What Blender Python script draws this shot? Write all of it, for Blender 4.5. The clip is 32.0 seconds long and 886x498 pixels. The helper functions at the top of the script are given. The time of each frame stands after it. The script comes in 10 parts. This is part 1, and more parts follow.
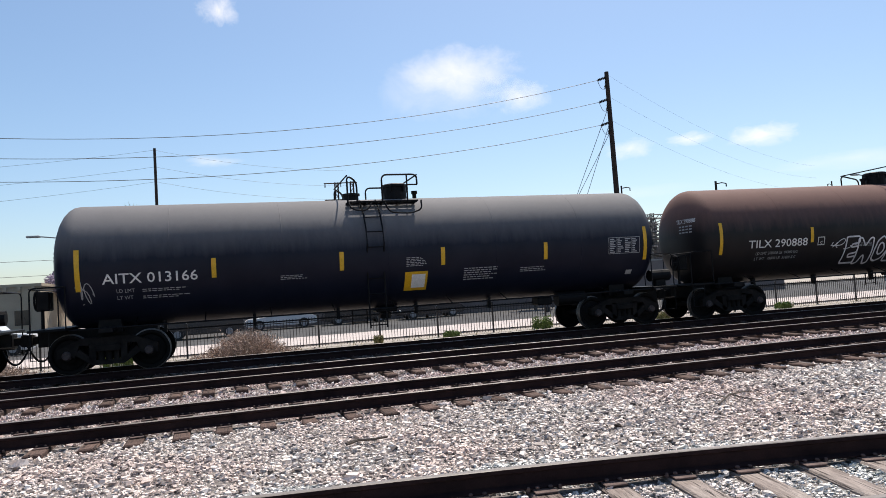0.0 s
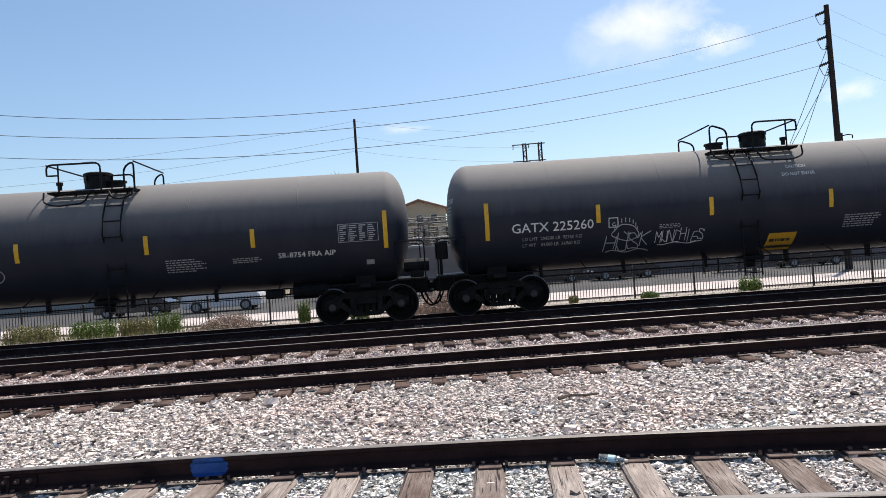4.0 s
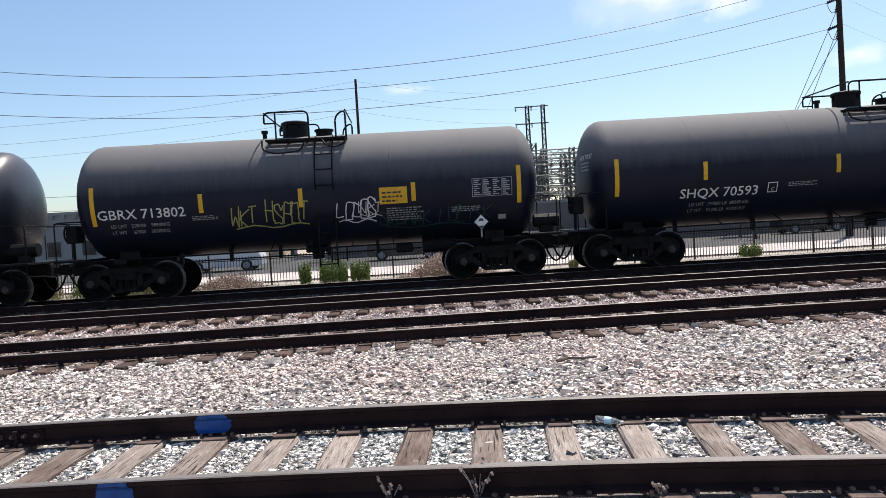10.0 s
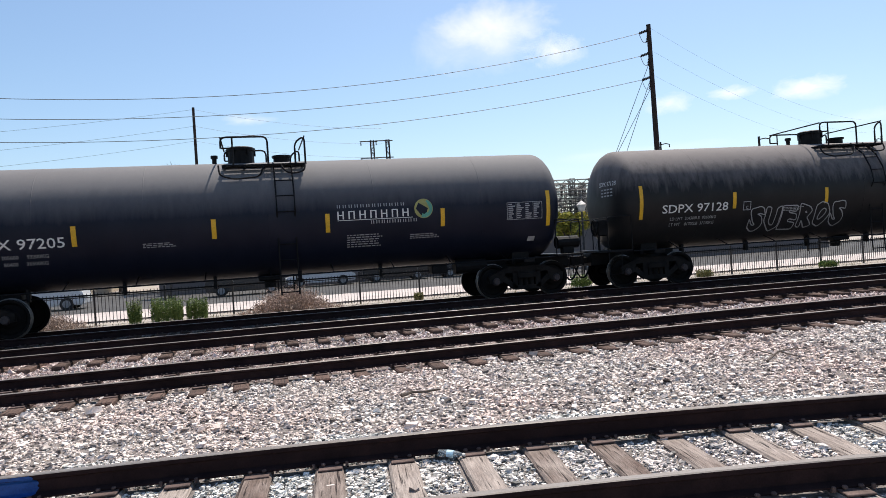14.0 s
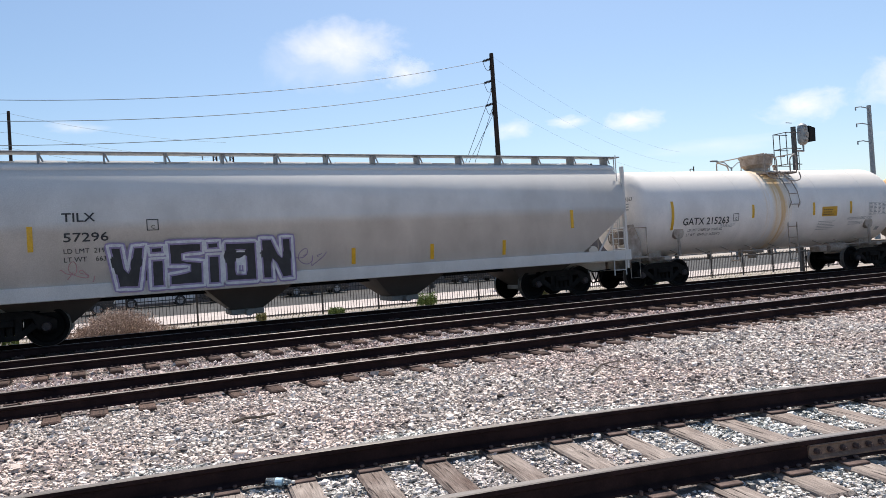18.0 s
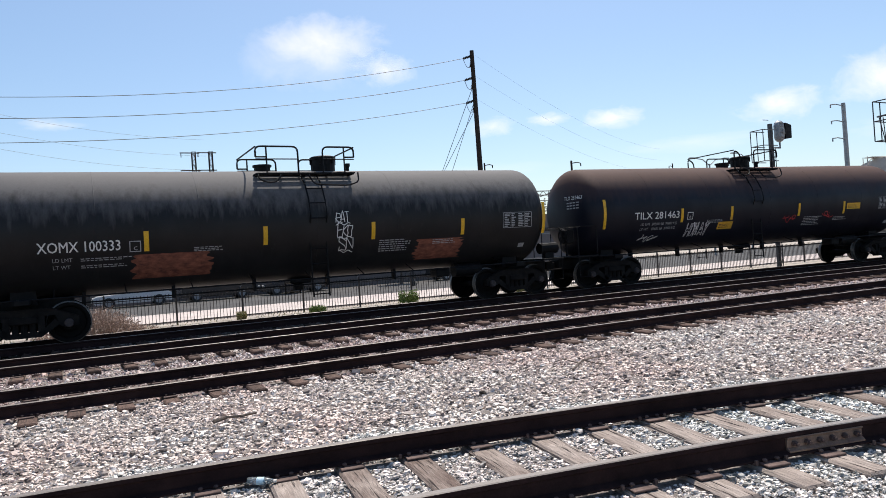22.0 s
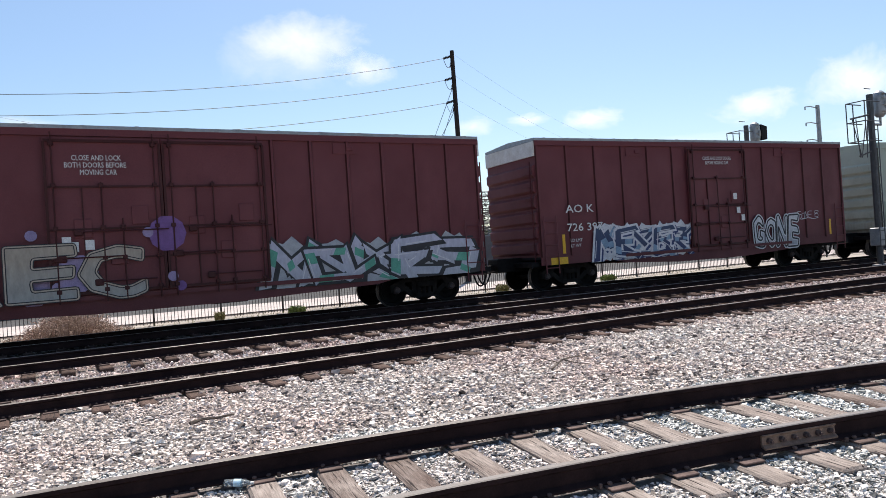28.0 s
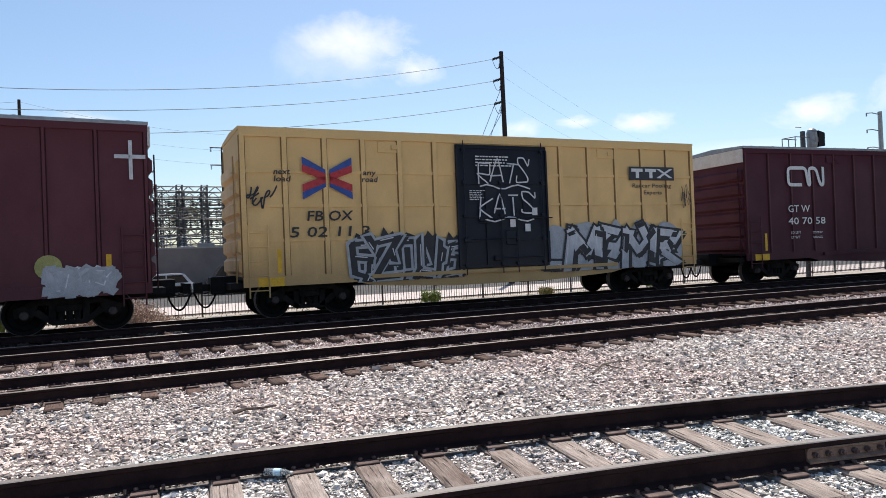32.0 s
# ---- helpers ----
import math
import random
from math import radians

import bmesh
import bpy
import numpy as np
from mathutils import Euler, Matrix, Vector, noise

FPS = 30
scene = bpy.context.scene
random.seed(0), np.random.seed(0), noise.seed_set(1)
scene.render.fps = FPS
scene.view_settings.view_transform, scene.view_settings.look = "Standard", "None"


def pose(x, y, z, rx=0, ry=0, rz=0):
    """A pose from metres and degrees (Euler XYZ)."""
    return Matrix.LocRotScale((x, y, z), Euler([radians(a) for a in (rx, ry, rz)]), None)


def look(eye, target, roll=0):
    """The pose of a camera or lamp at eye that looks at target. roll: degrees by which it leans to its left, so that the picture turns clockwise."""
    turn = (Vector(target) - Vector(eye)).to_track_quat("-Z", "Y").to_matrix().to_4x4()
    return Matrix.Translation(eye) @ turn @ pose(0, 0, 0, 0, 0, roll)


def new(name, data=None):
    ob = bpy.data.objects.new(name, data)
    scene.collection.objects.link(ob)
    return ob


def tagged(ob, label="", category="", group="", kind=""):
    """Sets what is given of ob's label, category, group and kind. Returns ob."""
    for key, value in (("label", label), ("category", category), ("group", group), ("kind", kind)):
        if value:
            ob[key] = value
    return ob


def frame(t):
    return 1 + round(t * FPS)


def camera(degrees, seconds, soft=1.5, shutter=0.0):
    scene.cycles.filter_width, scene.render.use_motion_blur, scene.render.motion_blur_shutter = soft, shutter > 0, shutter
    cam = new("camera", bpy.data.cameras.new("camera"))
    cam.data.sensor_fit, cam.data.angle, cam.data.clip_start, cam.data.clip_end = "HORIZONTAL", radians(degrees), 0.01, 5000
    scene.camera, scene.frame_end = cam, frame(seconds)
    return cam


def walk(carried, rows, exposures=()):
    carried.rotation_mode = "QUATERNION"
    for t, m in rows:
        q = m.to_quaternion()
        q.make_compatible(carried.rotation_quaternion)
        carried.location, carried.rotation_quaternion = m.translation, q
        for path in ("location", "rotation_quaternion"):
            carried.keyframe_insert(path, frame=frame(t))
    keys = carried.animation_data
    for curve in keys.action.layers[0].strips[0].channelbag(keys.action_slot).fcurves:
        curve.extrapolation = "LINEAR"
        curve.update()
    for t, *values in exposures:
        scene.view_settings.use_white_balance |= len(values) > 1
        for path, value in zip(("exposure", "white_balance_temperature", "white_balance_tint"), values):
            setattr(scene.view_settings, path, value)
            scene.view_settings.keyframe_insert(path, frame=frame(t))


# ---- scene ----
import collections

cam = camera(64.74, 32.0, soft=0.85)

# seconds, place in metres, yaw, pitch and roll in degrees: a standing person pans slowly
PATH = [
    (0.0, 0.198, 0.076, 1.462, -16.54, 3.17, 3.73),
    (0.5, 0.158, -0.004, 1.450, -12.23, 2.42, 3.76),
    (1.0, 0.158, -0.051, 1.452, -10.01, 1.97, 3.87),
    (1.5, -0.005, 0.041, 1.452, -9.01, 1.70, 3.82),
    (2.0, -0.160, 0.053, 1.459, -7.88, 1.63, 4.05),
    (2.5, -0.123, 0.025, 1.445, -5.90, 1.56, 4.07),
    (3.0, -0.083, -0.003, 1.446, -3.77, 1.51, 4.09),
    (3.5, -0.088, 0.009, 1.436, -2.18, 1.34, 4.00),
    (4.0, -0.097, -0.029, 1.452, -1.28, 1.03, 3.96),
    (4.5, -0.105, 0.017, 1.430, -0.78, 0.73, 3.88),
    (6.5, -0.061, -0.023, 1.460, -3.34, 0.09, 3.58),
    (7.0, -0.022, 0.004, 1.469, -4.75, -0.05, 3.52),
    (7.5, -0.084, -0.011, 1.452, -3.17, -0.66, 3.71),
    (8.0, -0.099, -0.032, 1.454, -1.45, -1.33, 3.67),
    (8.5, -0.106, -0.036, 1.455, -0.33, -1.82, 3.62),
    (9.0, -0.102, -0.029, 1.452, 0.02, -2.09, 3.62),
    (9.5, -0.115, -0.040, 1.458, -0.30, -2.13, 3.41),
    (10.0, -0.103, -0.050, 1.458, -1.23, -2.03, 3.37),
    (10.5, -0.079, -0.010, 1.452, -3.72, -1.86, 3.31),
    (11.0, -0.060, -0.028, 1.456, -8.04, -1.56, 3.41),
    (11.5, 0.022, -0.009, 1.463, -13.33, -1.22, 3.40),
    (12.0, 0.068, -0.014, 1.471, -17.47, -0.87, 3.40),
    (12.5, 0.062, -0.020, 1.475, -18.66, -0.67, 3.53),
    (13.0, 0.003, -0.003, 1.465, -16.87, -0.38, 3.71),
    (13.5, -0.044, -0.003, 1.469, -14.34, -0.18, 3.78),
    (14.0, -0.052, -0.016, 1.474, -13.77, -0.10, 3.68),
    (14.5, -0.016, -0.005, 1.471, -15.95, 0.01, 3.50),
    (15.0, 0.042, -0.009, 1.475, -19.64, -0.03, 3.31),
    (15.5, 0.077, 0.005, 1.464, -22.66, -0.04, 3.36),
    (17.5, 0.083, -0.027, 1.469, -25.20, 0.52, 3.62),
    (18.0, 0.087, -0.020, 1.471, -26.05, 0.67, 3.51),
    (18.5, 0.089, -0.018, 1.468, -26.81, 0.76, 3.50),
    (19.0, 0.084, -0.023, 1.470, -27.24, 0.73, 3.61),
    (19.5, 0.080, -0.024, 1.465, -27.32, 0.68, 3.65),
    (20.0, 0.083, -0.032, 1.470, -27.28, 0.63, 3.60),
    (20.5, 0.084, -0.030, 1.473, -27.27, 0.55, 3.57),
    (21.0, 0.088, -0.029, 1.469, -27.25, 0.49, 3.61),
    (21.5, 0.091, -0.022, 1.462, -27.31, 0.46, 3.68),
    (22.0, 0.089, -0.012, 1.467, -27.58, 0.36, 3.81),
    (22.5, 0.100, -0.019, 1.463, -28.02, 0.39, 3.90),
    (23.0, 0.104, -0.020, 1.470, -28.61, 0.42, 3.93),
    (23.5, 0.115, -0.005, 1.468, -29.07, 0.48, 3.99),
    (24.0, 0.121, -0.017, 1.461, -29.21, 0.53, 4.19),
    (24.5, 0.111, -0.014, 1.467, -29.18, 0.45, 4.28),
    (26.5, 0.111, -0.013, 1.468, -28.87, 0.32, 4.13),
    (27.0, 0.113, -0.000, 1.461, -28.89, 0.29, 4.08),
    (27.5, 0.116, -0.019, 1.461, -28.94, 0.27, 4.11),
    (28.0, 0.102, -0.009, 1.465, -29.20, 0.25, 3.81),
    (28.5, 0.120, -0.019, 1.458, -29.21, 0.33, 4.09),
    (29.0, 0.116, -0.015, 1.456, -29.19, 0.47, 3.90),
    (29.5, 0.111, -0.028, 1.468, -28.97, 0.58, 3.75),
    (30.0, 0.106, -0.019, 1.460, -28.86, 0.77, 3.65),
    (30.5, 0.086, -0.023, 1.469, -28.94, 0.83, 3.36),
    (31.0, 0.112, -0.028, 1.458, -28.91, 0.91, 3.07),
    (31.5, 0.108, -0.030, 1.465, -28.36, 0.75, 2.52),
    (32.0, 0.105, -0.039, 1.452, -25.59, 0.49, 2.23),
]
# the camera brightens its picture a little before the dark cars
EXPOSURES = ((0.0, 0.30), (1.0, 0.35), (4.5, 0.37), (9.0, 0.45), (13.0, 0.41), (18.0, 0.29), (22.0, 0.31), (24.5, 0.30), (27.0, 0.42), (30.0, 0.40), (32.0, 0.37))
walk(cam, [(t, pose(x, y, z, 90 + p, r, w)) for t, x, y, z, w, p, r in PATH], EXPOSURES)

# ---- light: a high sun behind the train and a clear, hazy sky ----
SUN_EL, SUN_AZ = 62.0, 35.0
sky_world = bpy.data.worlds.new("sky")
scene.world = sky_world
sky_world.use_nodes = True
wn = sky_world.node_tree
sky_tex = wn.nodes.new("ShaderNodeTexSky")
sky_tex.sky_type = "NISHITA"
sky_tex.sun_disc = False
sky_tex.sun_elevation = radians(SUN_EL)
sky_tex.sun_rotation = radians(SUN_AZ)
sky_tex.air_density, sky_tex.dust_density, sky_tex.ozone_density = 1.0, 1.0, 2.5
bg = wn.nodes["Background"]
bg.inputs["Strength"].default_value = 0.118
tone = wn.nodes.new("ShaderNodeHueSaturation")
tone.inputs["Hue"].default_value, tone.inputs["Saturation"].default_value, tone.inputs["Value"].default_value = 0.497, 1.04, 1.0
wn.links.new(sky_tex.outputs[0], tone.inputs["Color"])
wn.links.new(tone.outputs[0], bg.inputs["Color"])
sun_dir = Vector((math.sin(radians(SUN_AZ)) * math.cos(radians(SUN_EL)), math.cos(radians(SUN_AZ)) * math.cos(radians(SUN_EL)), math.sin(radians(SUN_EL))))
sun = new("sun", bpy.data.lights.new("sun", "SUN"))
sun.data.energy, sun.data.angle, sun.data.color = 5.0, radians(0.53), (1.0, 0.92, 0.825)
sun.matrix_basis = look(sun_dir * 200, (0, 0, 0))

# ---- materials ----
def nodes_of(name):
    m = bpy.data.materials.new(name)
    m.use_nodes = True
    nt = m.node_tree
    return m, nt, nt.nodes["Principled BSDF"]


def ramp(nt, fac, stops):
    r = nt.nodes.new("ShaderNodeValToRGB")
    while len(r.color_ramp.elements) < len(stops):
        r.color_ramp.elements.new(0.5)
    for e, (p, c) in zip(r.color_ramp.elements, stops):
        e.position = p
        e.color = (*c, 1) if len(c) == 3 else c
    nt.links.new(fac, r.inputs[0])
    return r.outputs[0]


def noise_fac(nt, scale, detail=4, rough=0.6, stretch=None, source="Object", distort=0.0):
    tc = nt.nodes.new("ShaderNodeTexCoord")
    out = tc.outputs[source]
    if stretch:
        mp = nt.nodes.new("ShaderNodeMapping")
        mp.inputs["Scale"].default_value = stretch
        nt.links.new(out, mp.inputs[0])
        out = mp.outputs[0]
    n = nt.nodes.new("ShaderNodeTexNoise")
    n.inputs["Scale"].default_value = scale
    n.inputs["Detail"].default_value = detail
    n.inputs["Roughness"].default_value = rough
    n.inputs["Distortion"].default_value = distort
    nt.links.new(out, n.inputs["Vector"])
    return n.outputs["Fac"]


def mix(nt, fac, a, b, mode="MIX"):
    m = nt.nodes.new("ShaderNodeMix")
    m.data_type, m.blend_type = "RGBA", mode
    for sock, v in ((m.inputs[0], fac), (m.inputs[6], a), (m.inputs[7], b)):
        if hasattr(v, "links"):
            nt.links.new(v, sock)
        else:
            sock.default_value = v if not isinstance(v, tuple) else (*v, 1)
    return m.outputs[2]


def math_node(nt, op, a, b=0.0, clamp=False):
    m = nt.nodes.new("ShaderNodeMath")
    m.operation, m.use_clamp = op, clamp
    for sock, v in zip(m.inputs, (a, b)):
        if hasattr(v, "links"):
            nt.links.new(v, sock)
        else:
            sock.default_value = v
    return m.outputs[0]


def bump(nt, b, fac, strength, dist):
    n = nt.nodes.new("ShaderNodeBump")
    n.inputs["Strength"].default_value, n.inputs["Distance"].default_value = strength, dist
    nt.links.new(fac, n.inputs["Height"])
    nt.links.new(n.outputs[0], b.inputs["Normal"])


def surface(name, col, col2=None, scale=6.0, rough=0.6, metal=0.0, grain=0.0, stretch=None, fine=60.0, spec=0.5):
    """A worn surface: two tones at a coarse scale, a finer grain over them and a fine relief."""
    m, nt, b = nodes_of(name)
    col2 = col2 or tuple(c * 0.75 for c in col)
    coarse = noise_fac(nt, scale, 5, 0.65, stretch)
    small = noise_fac(nt, fine, 3, 0.6, stretch)
    base = ramp(nt, coarse, [(0.32, col2), (0.68, col)])
    shade = ramp(nt, small, [(0.25, (0.72,) * 3), (0.75, (1.12,) * 3)])
    nt.links.new(mix(nt, 1.0, base, shade, "MULTIPLY"), b.inputs["Base Color"])
    nt.links.new(ramp(nt, coarse, [(0.3, (min(1, rough + 0.12),) * 3), (0.7, (max(0.05, rough - 0.1),) * 3)]), b.inputs["Roughness"])
    b.inputs["Metallic"].default_value = metal
    b.inputs["Specular IOR Level"].default_value = spec
    if grain:
        bump(nt, b, small, 0.5, grain)
    return m


def car_paint(name, col, top=None, top_z=3.3, soft=0.5, dirt=(0.10, 0.08, 0.065), grime=0.25, rough=0.42, streak=0.5, dirt_z=1.2, spec=0.22, matt=0.8, stains=()):
    """Weathered paint of a rail car: dust, rust or painted-in sunlight on its upper part, streaks that run down and
    road dirt low on it.
    """
    m, nt, b = nodes_of(name)
    tc = nt.nodes.new("ShaderNodeTexCoord")
    sep = nt.nodes.new("ShaderNodeSeparateXYZ")
    nt.links.new(tc.outputs["Object"], sep.inputs[0])
    z = sep.outputs[2]
    cloud = noise_fac(nt, 0.9, 5, 0.6, (1, 1, 0.7))
    runs = noise_fac(nt, 3.2, 4, 0.65, (1.6, 1.6, 0.12))
    fine = noise_fac(nt, 45, 3, 0.6)
    base = mix(nt, ramp(nt, cloud, [(0.35, (0, 0, 0)), (0.7, (1, 1, 1))]), tuple(c * 0.86 for c in col), tuple(min(1, c * 1.1 + 0.004) for c in col))
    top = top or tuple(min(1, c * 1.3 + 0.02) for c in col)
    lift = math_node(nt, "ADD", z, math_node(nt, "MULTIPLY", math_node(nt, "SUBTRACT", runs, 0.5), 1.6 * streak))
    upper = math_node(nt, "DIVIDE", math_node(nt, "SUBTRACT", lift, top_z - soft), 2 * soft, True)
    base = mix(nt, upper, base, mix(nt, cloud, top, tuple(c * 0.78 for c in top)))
    low = math_node(nt, "DIVIDE", math_node(nt, "SUBTRACT", dirt_z + 0.7, lift), 0.9, True)
    base = mix(nt, math_node(nt, "MULTIPLY", low, grime), base, dirt)
    spots = ramp(nt, noise_fac(nt, 7, 6, 0.7, (1, 1, 0.35)), [(0.60, (0, 0, 0)), (0.74, (1, 1, 1))])
    base = mix(nt, math_node(nt, "MULTIPLY", spots, 0.35 * streak), base, dirt)
    # rust that has run down from the fittings: where it starts, how wide it spreads, its colour
    for at, half, tint, low_z in stains:
        drip = noise_fac(nt, 2.6, 5, 0.72, (2.4, 0.5, 0.10), distort=0.3)
        off = math_node(nt, "DIVIDE", math_node(nt, "ABSOLUTE", math_node(nt, "SUBTRACT", sep.outputs[0], at)), half)
        thin = math_node(nt, "MULTIPLY", math_node(nt, "SUBTRACT", 3.9, z), 1.0 / (3.9 - low_z))
        wet = math_node(nt, "SUBTRACT", math_node(nt, "ADD", 1.0, math_node(nt, "MULTIPLY", math_node(nt, "SUBTRACT", drip, 0.5), 2.6)), math_node(nt, "ADD", off, math_node(nt, "MULTIPLY", thin, 0.55)))
        base = mix(nt, ramp(nt, wet, [(0.0, (0, 0, 0)), (0.75, (0.85,) * 3)]), base, tint)
    base = mix(nt, 1.0, base, ramp(nt, fine, [(0.2, (0.82,) * 3), (0.8, (1.1,) * 3)]), "MULTIPLY")
    nt.links.new(base, b.inputs["Base Color"])
    polish = ramp(nt, cloud, [(0.3, (rough + 0.1,) * 3), (0.7, (rough - 0.05,) * 3)])
    nt.links.new(mix(nt, upper, polish, (matt, matt, matt)), b.inputs["Roughness"])
    b.inputs["Specular IOR Level"].default_value = spec
    bump(nt, b, cloud, 0.10, 0.02)
    return m


def stone_mat(name, stops, fine=30.0):
    m, nt, b = nodes_of(name)
    geo = nt.nodes.new("ShaderNodeNewGeometry")
    col = ramp(nt, geo.outputs["Random Per Island"], stops)
    big = ramp(nt, noise_fac(nt, 0.35, 3, 0.6), [(0.35, (1.03, 0.94, 0.915)), (0.52, (1.02, 1.0, 0.985)), (0.7, (1.04, 1.06, 1.06))])
    col = mix(nt, 1.0, col, big, "MULTIPLY")
    n = noise_fac(nt, fine, 4, 0.7)
    col = mix(nt, 1.0, col, ramp(nt, n, [(0.25, (0.7,) * 3), (0.75, (1.15,) * 3)]), "MULTIPLY")
    nt.links.new(col, b.inputs["Base Color"])
    b.inputs["Roughness"].default_value = 0.9
    bump(nt, b, n, 0.6, 0.01)
    return m


def wood_mat(name, a, c, dark):
    """Weathered wood that runs along x: grain, splits and stains that differ from piece to piece."""
    m, nt, b = nodes_of(name)
    info = nt.nodes.new("ShaderNodeObjectInfo")
    tc = nt.nodes.new("ShaderNodeTexCoord")
    away = nt.nodes.new("ShaderNodeVectorMath")
    away.operation = "ADD"
    nt.links.new(tc.outputs["Object"], away.inputs[0])
    nt.links.new(math_node(nt, "MULTIPLY", info.outputs["Random"], 41.0), away.inputs[1])

    def fac(scale, detail, rough, stretch, distort=0.0):
        mp = nt.nodes.new("ShaderNodeMapping")
        mp.inputs["Scale"].default_value = stretch
        nt.links.new(away.outputs[0], mp.inputs[0])
        n = nt.nodes.new("ShaderNodeTexNoise")
        for key, v in (("Scale", scale), ("Detail", detail), ("Roughness", rough), ("Distortion", distort)):
            n.inputs[key].default_value = v
        nt.links.new(mp.outputs[0], n.inputs["Vector"])
        return n.outputs["Fac"]
    grain = fac(5, 6, 0.72, (1, 11, 11), 0.5)
    blotch = fac(2.2, 4, 0.6, (1, 3, 3))
    crack = fac(3.2, 4, 0.65, (0.55, 12, 12), 0.3)
    pick = math_node(nt, "ADD", math_node(nt, "MULTIPLY", info.outputs["Random"], 0.8), math_node(nt, "MULTIPLY", math_node(nt, "SUBTRACT", blotch, 0.5), 1.6), True)
    col = mix(nt, pick, a, c)
    col = mix(nt, 1.0, col, ramp(nt, grain, [(0.28, (0.45,) * 3), (0.72, (1.3,) * 3)]), "MULTIPLY")
    col = mix(nt, ramp(nt, crack, [(0.58, (0, 0, 0)), (0.63, (1, 1, 1))]), col, dark)
    nt.links.new(col, b.inputs["Base Color"])
    b.inputs["Roughness"].default_value = 0.88
    b.inputs["Specular IOR Level"].default_value = 0.2
    bump(nt, b, grain, 0.8, 0.015)
    return m


def glow_free_glass(name, col):
    m, nt, b = nodes_of(name)
    b.inputs["Base Color"].default_value = (*col, 1)
    b.inputs["Roughness"].default_value = 0.06
    b.inputs["Transmission Weight"].default_value = 0.85
    b.inputs["IOR"].default_value = 1.45
    return m


def cloud_mat(seed, density):
    m = bpy.data.materials.new("cloud_vapour")
    m.use_nodes = True
    nt = m.node_tree
    nt.nodes.clear()
    out = nt.nodes.new("ShaderNodeOutputMaterial")
    em = nt.nodes.new("ShaderNodeEmission")
    em.inputs["Color"].default_value = (1.0, 0.965, 0.97, 1)
    em.inputs["Strength"].default_value = 0.98
    tr = nt.nodes.new("ShaderNodeBsdfTransparent")
    ms = nt.nodes.new("ShaderNodeMixShader")
    tc = nt.nodes.new("ShaderNodeTexCoord")
    ln = nt.nodes.new("ShaderNodeVectorMath")
    ln.operation = "LENGTH"
    nt.links.new(tc.outputs["Object"], ln.inputs[0])
    mp = nt.nodes.new("ShaderNodeMapping")
    mp.inputs["Location"].default_value = (seed * 3.1, seed * 1.7, seed)
    mp.inputs["Scale"].default_value = (1.0, 0.62, 1.0)
    nt.links.new(tc.outputs["Object"], mp.inputs[0])
    n = nt.nodes.new("ShaderNodeTexNoise")
    n.inputs["Scale"].default_value, n.inputs["Detail"].default_value, n.inputs["Roughness"].default_value = 2.0, 9, 0.62
    n.inputs["Distortion"].default_value = 0.35
    nt.links.new(mp.outputs[0], n.inputs["Vector"])
    fall = math_node(nt, "SUBTRACT", 1.0, ln.outputs["Value"], True)
    val = math_node(nt, "ADD", math_node(nt, "MULTIPLY", fall, 0.75), math_node(nt, "SUBTRACT", n.outputs["Fac"], 0.62))
    a = ramp(nt, val, [(0.0, (0, 0, 0)), (0.72, (density * 0.85,) * 3)])
    nt.links.new(math_node(nt, "MULTIPLY", a, math_node(nt, "MULTIPLY", fall, 5.0, True)), ms.inputs[0])
    nt.links.new(tr.outputs[0], ms.inputs[1])
    nt.links.new(em.outputs[0], ms.inputs[2])
    nt.links.new(ms.outputs[0], out.inputs[0])
    return m


RAIL_STEEL = surface("rusted_rail_steel", (0.037, 0.020, 0.0195), (0.019, 0.0115, 0.0118), 3.0, 0.8, 0.0, 0.002, fine=80, spec=0.08)
RAIL_HEAD = surface("worn_rail_head", (0.25, 0.225, 0.205), (0.16, 0.135, 0.12), 2.0, 0.5, 0.35, 0.0006, (1, 1, 1))
PLATE_RUST = surface("rusty_tie_plate", (0.135, 0.085, 0.073), (0.055, 0.036, 0.032), 8, 0.8, 0.1, 0.002)
JOINT_RUST = surface("rusty_joint_bar", (0.30, 0.20, 0.14), (0.16, 0.10, 0.08), 9, 0.75, 0.1, 0.002)
TIE_WOOD = wood_mat("weathered_tie_wood", (0.37, 0.315, 0.28), (0.125, 0.085, 0.07), (0.03, 0.022, 0.02))
TIE_DARK = wood_mat("brown_tie_wood", (0.15, 0.098, 0.08), (0.06, 0.04, 0.034), (0.03, 0.025, 0.022))
GREY_STONES = stone_mat("grey_ballast_stone", [(0.0, (0.12, 0.126, 0.122)), (0.25, (0.38, 0.39, 0.375)), (0.5, (0.68, 0.675, 0.645)), (0.8, (0.85, 0.825, 0.785)), (1.0, (0.92, 0.89, 0.85))])
PINK_STONES = stone_mat("pale_pinkish_ballast_stone", [(0.0, (0.11, 0.094, 0.088)), (0.18, (0.37, 0.325, 0.30)), (0.42, (0.715, 0.625, 0.565)), (0.8, (0.86, 0.775, 0.71)), (1.0, (0.94, 0.905, 0.855))])
# darker than the stones on it: paints the shade in the gaps between them
GRAVEL = surface("packed_gravel", (0.23, 0.20, 0.183), (0.12, 0.104, 0.096), 22, 0.95, 0, 0.03, fine=55)
DIRT = surface("dry_dirt", (0.42, 0.37, 0.32), (0.30, 0.26, 0.22), 0.8, 0.95, 0, 0.02, fine=25)
CONCRETE = surface("pale_concrete", (0.56, 0.485, 0.45), (0.45, 0.395, 0.37), 1.2, 0.9, 0, 0.004)
